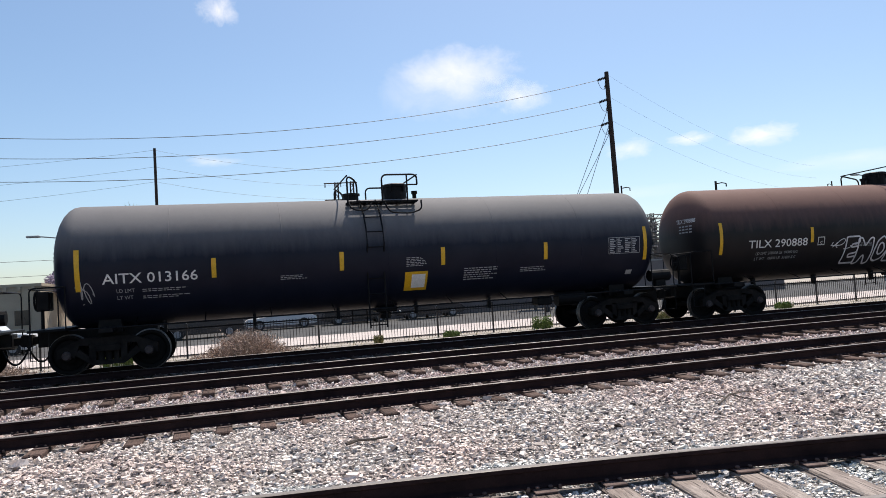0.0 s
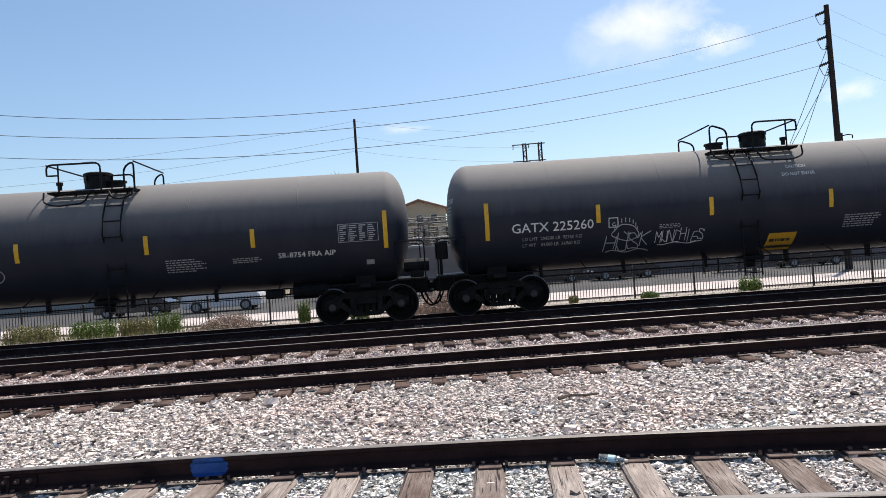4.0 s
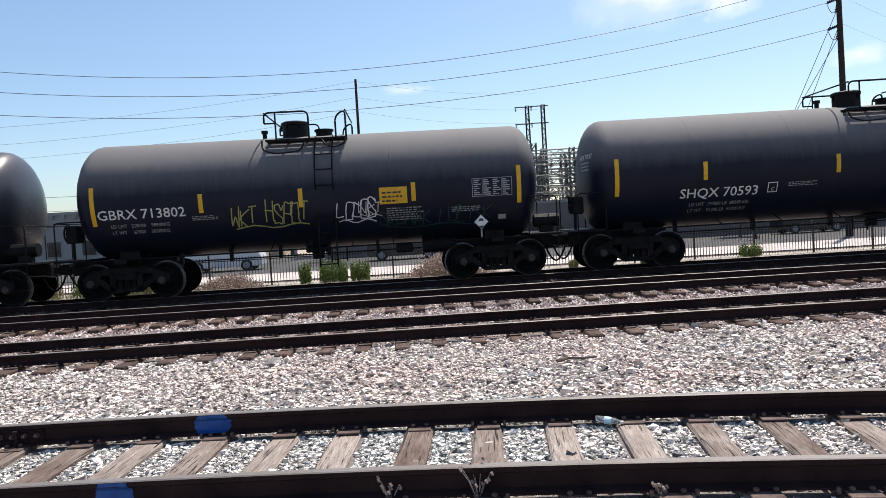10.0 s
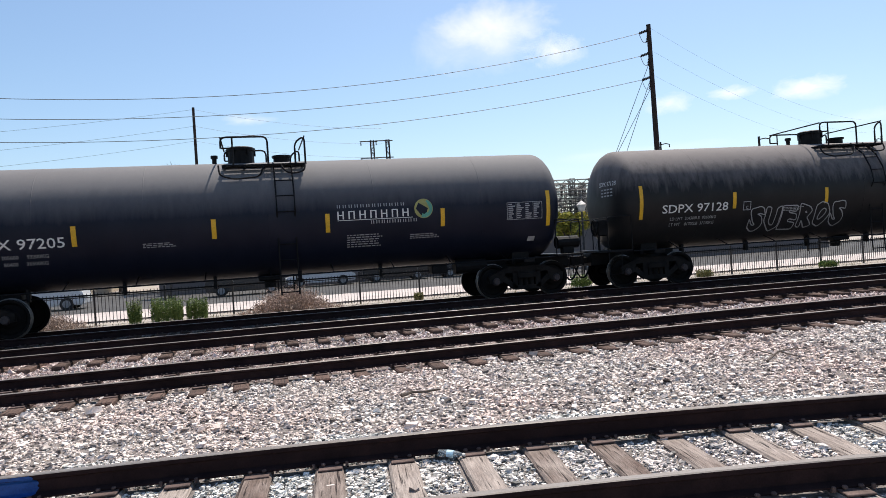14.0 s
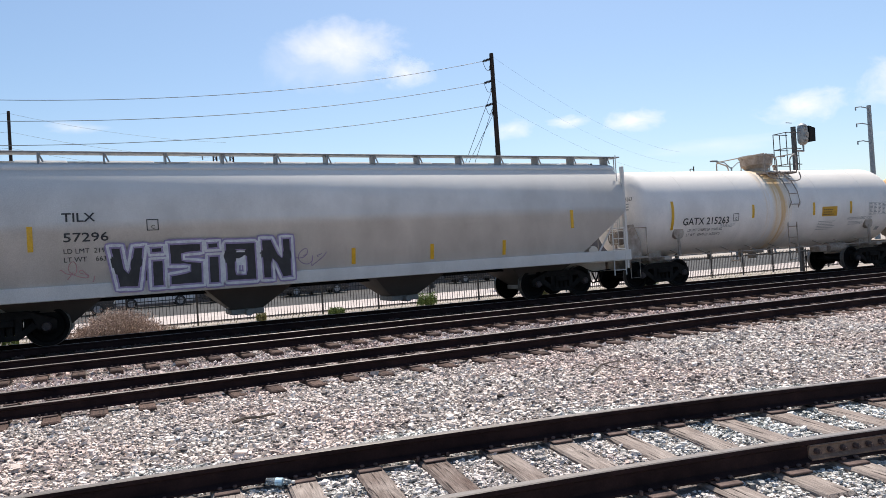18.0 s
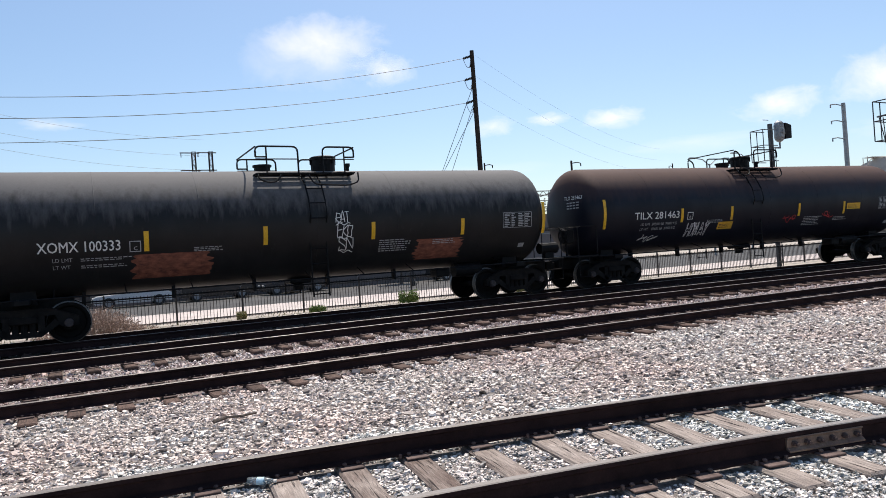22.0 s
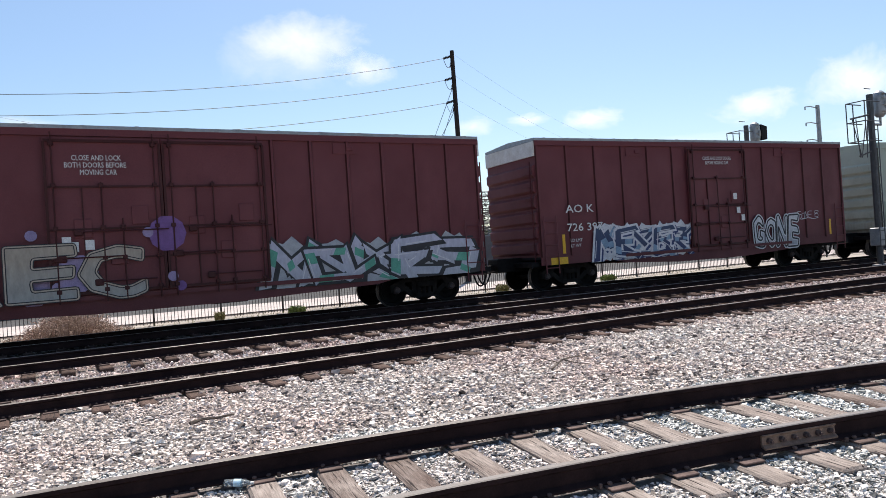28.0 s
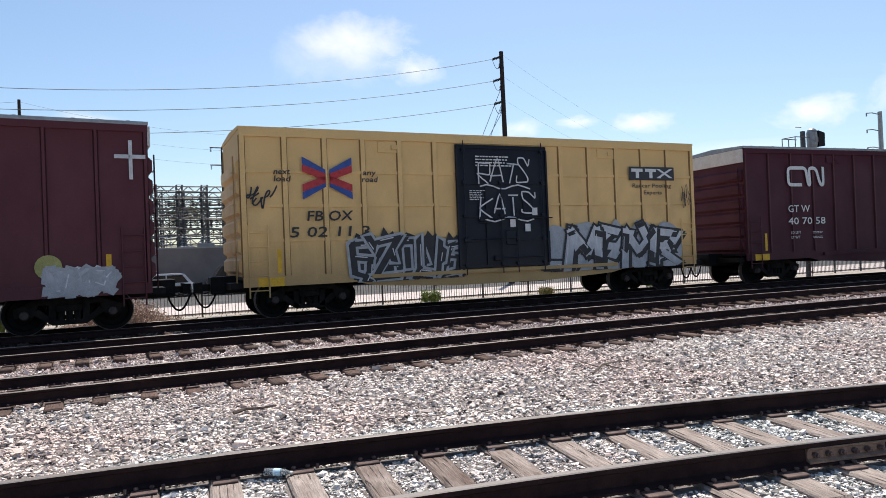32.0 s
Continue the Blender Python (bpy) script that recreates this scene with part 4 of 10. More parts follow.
def coupler_shape(bm):
    soft_box(bm, -0.75, -0.12, -0.09, 0.09, 0.74, 0.92, 0.02)
    prism(bm, [(-0.16, 0.70), (0.03, 0.70), (0.05, 0.96), (-0.16, 0.96)], -0.17, 0.02)
    prism(bm, [(-0.16, 0.68), (0.06, 0.72), (0.06, 0.94), (-0.16, 0.98)], 0.05, 0.17)
    tube(bm, rounded([(-0.7, -0.35, 0.80), (-0.25, -0.30, 0.66), (-0.22, -0.8, 0.72), (-0.4, -1.3, 0.75)], 0.1), 0.018, 5)


def hose_shape(bm):
    p = []
    for i in range(13):
        t = i / 12
        p.append((-0.55 + 0.6 * t, -0.30 + 0.1 * t, 0.72 - 0.42 * math.sin(math.pi * min(1, t * 1.05)) ** 0.8))
    tube(bm, p, 0.026, 6)


def add_coupler(car, half, sign):
    c = part("coupler", shared("coupler", coupler_shape, TRUCK_BLACK), None, car, "knuckle coupler")
    h = part("air_hose", shared("air_hose", hose_shape, BLACK_STEEL), None, c, "sagging rubber air hose")
    c.matrix_basis = pose(sign * half, 0, 0, 0, 0, 0 if sign > 0 else 180)


CARS = []


# where the couplers really meet, by the place that the cars are listed with
MEETING = {12.84: 13.07, 31.0: 31.41, 49.3: 49.52, 67.05: 67.25, 85.2: 85.45, 103.0: 103.3, 140.1: 140.36, 169.9: 170.44, 187.95: 187.89, 205.9: 205.68, 241.45: 241.57, 259.05: 259.43, 276.6: 276.95, 294.1: 294.4, 314.3: 313.65, 328.35: 328.08, 343.3: 343.03, 360.75: 360.55, 377.75: 377.61, 395.2: 395.09, 453.5: 453.25, 473.0: 472.87, 490.3: 489.9, 507.2: 507.12}
SHIFT = {}


def new_car(name, label, q0, q1, truck_in, recentre=False):
    car = thing(name, label, "freight car", "cars of the freight train")
    m0, m1 = MEETING.get(q0, q0), MEETING.get(q1, q1)
    if recentre:
        q, half = (m0 + m1) / 2, (m1 - m0) / 2
    else:
        q, half = (q0 + q1) / 2, (q1 - q0) / 2
    CARS.append((car, q))
    for sg, end in ((-1, m0 - q), (1, m1 - q)):
        add_truck(car, end - sg * truck_in, q)
        add_coupler(car, end * sg, sg)
    return car, half


def rungs(bm, x0, x1, y, z0, z1, n, r=0.016):
    tube(bm, [(x0, y, z0), (x0, y, z1)], r * 1.25, 5)
    tube(bm, [(x1, y, z0), (x1, y, z1)], r * 1.25, 5)
    for i in range(n):
        z = z0 + (z1 - z0) * (i + 0.5) / n
        tube(bm, [(x0, y, z), (x1, y, z)], r, 5)


# ---- tank cars ----
TANK_R, TANK_Z = 1.48, 2.50


def tank_side(r, zc):
    def surf(x, z):
        return -math.sqrt(max(0.02, r * r - (z - zc) ** 2))
    return surf


def tank_car(label, q0, q1, paint, gear=BLACK_STEEL, ink=WHITE_INK, mark="", number="", mark_x=-6.5, mark_w=2.1, end_gap=0.76, r=TANK_R, zc=TANK_Z, strips=(-4.3, -1.3, 1.7, 4.5), strip_z=2.33, plat=(-1.2, 1.25), dome_at=0.5, lad=-0.2, seed=1, plain_print=True, dish=0.58, band=None, tags_at=None, mark_z=2.02, weights=None, bowl=None, end_strips=(0.0, 0.0), mid_rail=False):
    rnd = random.Random(seed)
    car, half = new_car("tank_car", label, q0, q1, 1.98, True)
    hl = half - end_gap
    d = (q0 + q1) / 2 - CARS[-1][1]
    strips, plat = [x + d for x in strips], (plat[0] + d, plat[1] + d)
    dome_at, lad, mark_x = dome_at + d, lad + d, mark_x + d
    bm = bmesh.new()
    prof = [(-hl, 0.0)]
    for i in range(1, 9):
        a = i / 8 * math.pi / 2
        prof.append((-hl + dish * (1 - math.cos(a)), r * math.sin(a) ** 0.75))
    for k in range(1, 12):
        prof.append((-hl + dish + (2 * hl - 2 * dish) * k / 12, r))
    prof += [(-a, rr) for a, rr in prof[8::-1]]
    lathe(bm, prof, 56, "x")
    for v in bm.verts:
        v.co.z += zc
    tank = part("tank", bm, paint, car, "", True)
    surf = tank_side(r, zc)
    # weld seams
    for k in range(1, 6):
        x = -hl + 2 * hl * k / 6 + rnd.uniform(-0.2, 0.2)
        t = bmesh.new()
        lathe(t, [(x - 0.012, r - 0.002), (x - 0.006, r + 0.004), (x + 0.006, r + 0.004), (x + 0.012, r - 0.002)], 48, "x")
        for v in t.verts:
            v.co.z += zc
        part("weld_seam", t, paint, tank, "", True)
    for k, (cover, x0, x1) in enumerate(band or ()):
        t = bmesh.new()
        up = 0.006 + 0.004 * k
        lathe(t, [(x0 + d, r + 0.001), (x0 + d + 0.01, r + up), (x1 + d - 0.01, r + up), (x1 + d, r + 0.001)], 48, "x")
        for v in t.verts:
            v.co.z += zc
        part("stained_band", t, cover, tank, "band of rust-stained plate round the middle", True)
    bot = zc - r
    dome_x = (plat[0] + plat[1]) / 2
    rail_sign = 1 if dome_at > dome_x else -1
    # stub sills, saddles and end platforms
    for sg in (-1, 1):
        bm = bmesh.new()
        xs = sorted((sg * (half - 0.32), sg * (half - 3.0)))
        soft_box(bm, xs[0], xs[1], -0.30, 0.30, 0.66, 1.02, 0.02)
        prism(bm, [(sg * (half - 1.98) - 0.28, 0.90), (sg * (half - 1.98) + 0.28, 0.90), (sg * (half - 1.98) + 0.2, 1.6), (sg * (half - 1.98) - 0.2, 1.6)], -0.72, 0.72)
        soft_box(bm, sg * (half - 1.98) - 0.16, sg * (half - 1.98) + 0.16, -1.36, 1.36, 0.92, 1.04, 0.015)
        part("stub_sill", bm, gear, car, "stub sill with a saddle under the tank")
        bm = bmesh.new()
        e0, e1 = sorted((sg * (half - 0.36), sg * (half - 1.15)))
        soft_box(bm, e0, e1, -1.38, 1.38, 1.03, 1.09, 0.01)
        for y in (-1.36, 1.36):
            tube(bm, [(sg * (half - 0.42), y, 1.05), (sg * (half - 0.42), y, 0.42), (sg * (half - 0.8), y, 0.42), (sg * (half - 0.8), y, 1.05)], 0.016, 5)
        part("end_platform", bm, gear, car, "running platform with a hanging step")
        bm = bmesh.new()
        for y in (-1.34, 1.34):
            tube(bm, rounded([(sg * (half - 0.42), y, 1.07), (sg * (half - 0.42), y, 2.02), (sg * (half - 1.55), y * 0.985, 2.02)], 0.12), 0.018, 6)
            tube(bm, [(sg * (half - 1.15), y, 1.07), (sg * (half - 1.15), y, 2.02)], 0.016, 5)
        tube(bm, [(sg * (half - 0.42), -1.34, 2.0), (sg * (half - 0.42), 1.34, 2.0)], 0.016, 5)
        part("end_handrail", bm, gear, car, "pipe handrail round the tank's end")
    # lengthwise pipe and its hangers along both sides
    for sd in (-1, 1):
        bm = bmesh.new()
        tube(bm, [(-half + 1.2, sd * 1.30, 1.03), (half - 1.2, sd * 1.30, 1.03)], 0.022, 6)
        n = 9
        for i in range(n):
            x = -half + 2.6 + (2 * half - 5.2) * i / (n - 1)
            y_in = -surf(x, zc - r * 0.86)
            tube(bm, [(x, sd * 1.30, 1.03), (x, sd * y_in, zc - r * 0.86)], 0.014, 5)
        part("side_rail", bm, gear, car, "long pipe rail hung along the tank's foot")
    # brake gear, outlet and piping under the tank
    bm = bmesh.new()
    cyl(bm, (0, 0, bot - 0.30), (0, 0, bot + 0.1), 0.16, 12)
    soft_box(bm, -0.3, 0.3, -0.3, 0.3, bot - 0.12, bot + 0.02, 0.03)
    part("bottom_outlet", bm, gear, car, "bottom outlet valve")
    bm = bmesh.new()
    cyl(bm, (half - 3.9, -0.55, 0.92), (half - 3.0, -0.55, 0.92), 0.2, 12)
    tube(bm, rounded([(half - 3.0, -0.55, 0.92), (half - 2.4, -0.4, 0.86), (-half + 2.6, -0.4, 0.86)], 0.1), 0.02, 5)
    soft_box(bm, half - 4.6, half - 4.15, -0.8, -0.35, 0.78, 1.0, 0.03)
    for i in range(6):
        x = -half + 3.2 + i * (2 * half - 7) / 5
        soft_box(bm, x - 0.04, x + 0.04, -0.5, -0.34, 0.80, bot + 0.1, 0.01)
    part("brake_gear", bm, gear, car, "brake cylinder and pipework under the tank")
    bm = bmesh.new()
    cyl(bm, (half - 0.95, -0.9, 1.40), (half - 0.30, -0.9, 1.40), 0.17, 12)
    soft_box(bm, half - 0.8, half - 0.45, -1.0, -0.8, 1.08, 1.3, 0.02)
    part("end_reservoir", bm, gear, car, "air reservoir on the end platform")
    bm = bmesh.new()
    t = bmesh.new()
    lathe(t, [(0, 0.23), (0.025, 0.25), (0.05, 0.23)], 16, "x")
    for i in range(3):
        a = i * 1.047
        tube(t, [(0.025, 0.24 * math.cos(a), 0.24 * math.sin(a)), (0.025, -0.24 * math.cos(a), -0.24 * math.sin(a))], 0.012, 5)
    for v in t.verts:
        v.co += Vector((-half + 0.36, -0.55, 1.75))
    merge(bm, t)
    soft_box(bm, -half + 0.4, -half + 0.7, -0.75, -0.35, 1.5, 1.95, 0.03)
    tube(bm, [(-half + 0.5, -0.55, 1.09), (-half + 0.5, -0.55, 1.6)], 0.04, 6)
    part("hand_brake", bm, gear, car, "hand-brake wheel on its stand")
    # ladder, platform, railing and dome
    lx = lad
    for sd in (-1, 1):
        bm = bmesh.new()
        pts = []
        for i in range(8):
            z = 1.03 + (zc + r * 0.93 - 1.03) * i / 7
            y = 1.36 if z < zc else max(1.36 * 0 + math.sqrt(max(0.01, (r + 0.09) ** 2 - (z - zc) ** 2)), 0.35)
            pts.append((z, y))
        for x in (lx - 0.22, lx + 0.22):
            tube(bm, [(x, sd * 1.38, 0.55)] + [(x, sd * y, z) for z, y in pts], 0.022, 5)
        for i in range(9):
            z = 0.62 + (zc + r * 0.85 - 0.62) * i / 8
            y = 1.38 if z < zc else math.sqrt((r + 0.09) ** 2 - (z - zc) ** 2)
            tube(bm, [(lx - 0.22, sd * y, z), (lx + 0.22, sd * y, z)], 0.016, 5)
        part("ladder", bm, gear, car, "steel ladder up the tank's side")
    top = zc + r
    pw = (plat[1] - plat[0]) / 2
    deck = top - 0.21
    plat_part = None
    for i in range(5):
        x = dome_x - pw + 0.06 + i * (pw * 2 - 0.12) / 4
        bm = bmesh.new()
        soft_box(bm, x - 0.03, x + 0.03, -1.17, 1.17, deck - 0.03, deck + 0.02, 0.006)
        if i == 0:
            plat_part = part("dome_platform", bm, gear, car, "grated platform round the dome")
        else:
            part("bearer", bm, gear, plat_part)
    for k in range(10):
        y = (-1.17 if k < 5 else 0.73) + 0.094 * (k % 5)
        bm = bmesh.new()
        box(bm, dome_x - pw, dome_x + pw, y, y + 0.06, deck, deck + 0.035)
        part("deck_bar", bm, gear, plat_part)
    for sd in (-1, 1):
        for sg in (-1, 1):
            bm = bmesh.new()
            long_side = sg * rail_sign > 0
            reach, drop = (0.08, 0.34) if long_side else (-0.02, 0.24)
            tube(bm, rounded([(dome_x + sg * (pw + reach), sd * 1.17, deck + 0.02), (dome_x + sg * (pw + reach - 0.02), sd * 1.28, deck - drop * 0.7), (dome_x + sg * (pw - 0.28), sd * 1.33, deck - drop), (dome_x + sg * (0.12 if long_side else pw - 0.5), sd * 1.31, deck - drop * 0.86), (dome_x + sg * (0.02 if long_side else pw - 0.62), sd * 1.2, deck - 0.02)], 0.13, 4), 0.022, 6)
            part("platform_brace", bm, gear, plat_part, "curved pipe brace under the platform")
    hh = 0.50
    for sd in (-1, 1):
        y = sd * 1.14
        a, b = dome_x - pw, dome_x + pw
        m = min(b - 0.25, max(a + 0.25, lx - 0.34))
        n = max(a + 0.25, min(b - 0.25, lx + 0.34))
        for u, w_, end in ((a, m, a), (b, n, b)):
            bm = bmesh.new()
            g = 1 if w_ > u else -1
            if abs(w_ - u) > 0.8:
                tube(bm, rounded([(u, y, top + hh - 0.27), (u, y, top + hh), (w_, y, top + hh), (w_, y, deck)], 0.15, 4), 0.025, 6)
                tube(bm, [(u, y, top + hh - 0.27), (u + g * 0.28, y, top + hh - 0.27)], 0.022, 6)
                tube(bm, [(u + g * 0.28, y, deck), (u + g * 0.28, y, top + hh)], 0.022, 6)
            else:
                tube(bm, rounded([(u, y, deck), (u, y, top + hh), (w_, y, top + hh - 0.16), (w_, y, deck)], 0.15, 4), 0.025, 6)
            if mid_rail:
                tube(bm, [(u, y, top + hh * 0.35), (w_, y, top + hh * 0.35)], 0.016, 5)
            tube(bm, [(end, y, top + hh - 0.01), (end, 0, top + hh - 0.01)], 0.020, 6)
            part("railing", bm, gear, plat_part, "pipe railing")
    bm = bmesh.new()
    dx = dome_at
    lathe(bm, [(top - 0.1, 0.34), (top + 0.30, 0.34), (top + 0.31, 0.37), (top + 0.38, 0.37), (top + 0.41, 0.31), (top + 0.43, 0.0)], 20, "z")
    for v in bm.verts:
        v.co.x += dx
    for i in range(6):
        a = i * 1.047
        cyl(bm, (dx + 0.36 * math.cos(a), 0.36 * math.sin(a), top + 0.18), (dx + 0.36 * math.cos(a), 0.36 * math.sin(a), top + 0.36), 0.025, 5)
    if bowl:
        t = bmesh.new()
        lathe(t, [(top - 0.05, 0.0), (top - 0.05, bowl[0]), (top + 0.06, bowl[0]), (top + 0.20, bowl[1]), (top + 0.47, bowl[1] + 0.03), (top + 0.49, bowl[1] + 0.08), (top + 0.56, bowl[1] + 0.08), (top + 0.58, 0.0)], 24, "z")
        for v in t.verts:
            v.co.x += dx
        merge(bm, t)
    part("manway_dome", bm, RUSTY_WHITE if bowl and len(bowl) > 2 else gear, car, "lidded manway dome with eye bolts")
    if bowl:
        for sg in (-1, 1):
            bm = bmesh.new()
            pts = [(half - 0.36, 1.08), (half - 0.36, 1.5), (half - 0.48, 2.12), (half - 0.74, 2.14), (half - 0.98, 1.6), (half - 1.02, 1.08)]
            prism(bm, [(sg * u, z) for u, z in pts][::sg], -1.22, -1.17)
            part("end_plate", bm, gear, car, "slanted steel plate beside the tank's head")
            bm = bmesh.new()
            px = sg * (half - 2.5)
            tube(bm, [(px, -1.34, 1.02), (px, -1.34, 1.72)], 0.05, 8)
            cyl(bm, (px, surf(px, 1.80) - 0.05, 1.80), (px, surf(px, 1.80) + 0.1, 1.80), 0.22, 16)
            part("jacking_pad", bm, gear, car, "post and round pad under the tank's flank")
    bm = bmesh.new()
    vx = 2 * dome_x - dome_at - 0.08
    cyl(bm, (vx, 0, top - 0.08), (vx, 0, top + 0.12), 0.22, 14)
    cyl(bm, (vx, 0, top + 0.12), (vx, 0, top + 0.17), 0.26, 14)
    part("valve_housing", bm, gear, car, "round valve housing on the tank's top")
    bm = bmesh.new()
    vx = dome_x + (pw + 0.22) * rail_sign
    cyl(bm, (vx, 0, top - 0.05), (vx, 0, top + 0.14), 0.06, 8)
    cyl(bm, (vx, 0, top + 0.14), (vx, 0, top + 0.22), 0.09, 8)
    part("relief_valve", bm, gear, car, "small relief valve")
    # reflective strips
    ends = (-hl + 0.68 + end_strips[0], hl - 0.62 + end_strips[1])
    for i, x in enumerate(ends):
        quads("reflector", [(x - 0.055, x + 0.055, zc - 0.62, zc + 0.32)], surf, OLIVE_REF if band else YELLOW_REF, car, "yellow reflective strip", 0.012)
    for x in strips:
        quads("reflector", [(x - 0.055, x + 0.055, strip_z - 0.23, strip_z + 0.23)], surf, OLIVE_REF if band else YELLOW_REF, car, "yellow reflective strip", 0.022 if band else 0.006)
    # marks
    if mark:
        def on_head(y, z):
            rho = min(0.98, math.hypot(y, z - zc) / r)
            return -hl + dish * (1 - math.cos(math.asin(rho ** (1 / 0.75)))) - 0.01
        v, f = text_shape(mark + " " + number, 0.004)
        wide = max(p[0] for p in v)
        flat = [(-0.22 - 0.80 * p[0] / wide, zc + 0.42 + 0.13 * p[1]) for p in v]
        part("end_lettering", raw("end_lettering", [(on_head(y, z), y, z) for y, z in flat], f, ink), None, car, "reporting mark on the tank's head")
        verts, faces = [], []
        for i in range(3):
            for j in range(4):
                y, z, b = -0.35 - 0.15 * j, zc + 0.30 - 0.09 * i, len(verts)
                for yy, zz in ((y, z), (y - 0.11, z), (y - 0.11, z + 0.04), (y, z + 0.04)):
                    verts.append((on_head(yy, zz), yy, zz))
                faces.append((b, b + 1, b + 2, b + 3))
        tagged(part("end_print", raw("end_print", verts, faces, GREY_INK), None, car, "small print on the tank's head"), kind="stuff")
        letters(mark + " " + number, mark_x, mark_z, 0.235, surf, ink, car, "reporting_mark", 0.016 if ink is BLACK_INK else 0.009, width=mark_w)
        for row in range(2):
            z = mark_z - 0.21 - 0.155 * row
            if weights:
                letters(weights[row], mark_x + 0.28, z, 0.085, surf, GREY_INK if ink is WHITE_INK else ink, car, "weight_print", 0.004, label="stencilled weight figures")
            else:
                letters(("LD LMT", "LT WT")[row], mark_x + 0.28, z, 0.085, surf, GREY_INK if ink is WHITE_INK else ink, car, "weight_print", 0.004, label="stencilled weight heading")
                bars(mark_x + 0.85, z, 1.1, 0.085, 1, surf, GREY_INK if ink is WHITE_INK else ink, car, rnd, "weight_figure", "small weight figures")
    if plain_print:
        bars(-2.9, 1.9, 0.75, 0.12, 2, surf, GREY_INK, car, rnd)
        bars(1.95 if not tags_at else tags_at, 1.62, 1.0, 0.34, 4, surf, GREY_INK, car, rnd)
        bars(3.6, 1.75, 0.8, 0.14, 2, surf, GREY_INK, car, rnd)
        tx = hl - 1.82
        quads("data_panel", [(tx, tx + 1.02, 2.085, 2.097), (tx, tx + 1.02, 2.53, 2.542), (tx, tx + 0.012, 2.097, 2.53), (tx + 1.008, tx + 1.02, 2.097, 2.53), (tx + 0.26, tx + 0.268, 2.097, 2.53), (tx + 0.75, tx + 0.758, 2.097, 2.53)], surf, GREY_INK, car, "framed data table")
        rects = []
        for i in range(8):
            for j in range(4):
                rects.append((tx + 0.04 + j * 0.245, tx + 0.04 + j * 0.245 + rnd.uniform(0.08, 0.2), 2.12 + i * 0.051, 2.147 + i * 0.051))
        tagged(quads("table_print", rects, surf, GREY_INK, car, "rows of figures"), kind="stuff")
        quads("end_mark", [(hl - 1.15, hl - 0.95, 1.5, 1.62)], surf, GREY_INK, car, "small pale plate")
    SHIFT[car.name] = d
    return car, surf, hl, rnd


# ---- covered hopper cars ----
def flat_side(y):
    def surf(x, z):
        return -y
    return surf


def round_side(t):
    """Half the width of a rounded hopper's body, t of the way up from its sill to its eave."""
    t = max(0.0, min(1.0, t))
    return 1.59 - 0.78 * abs(t - 0.42) ** 2.2 - 2.9 * max(0.0, t - 0.70) ** 2


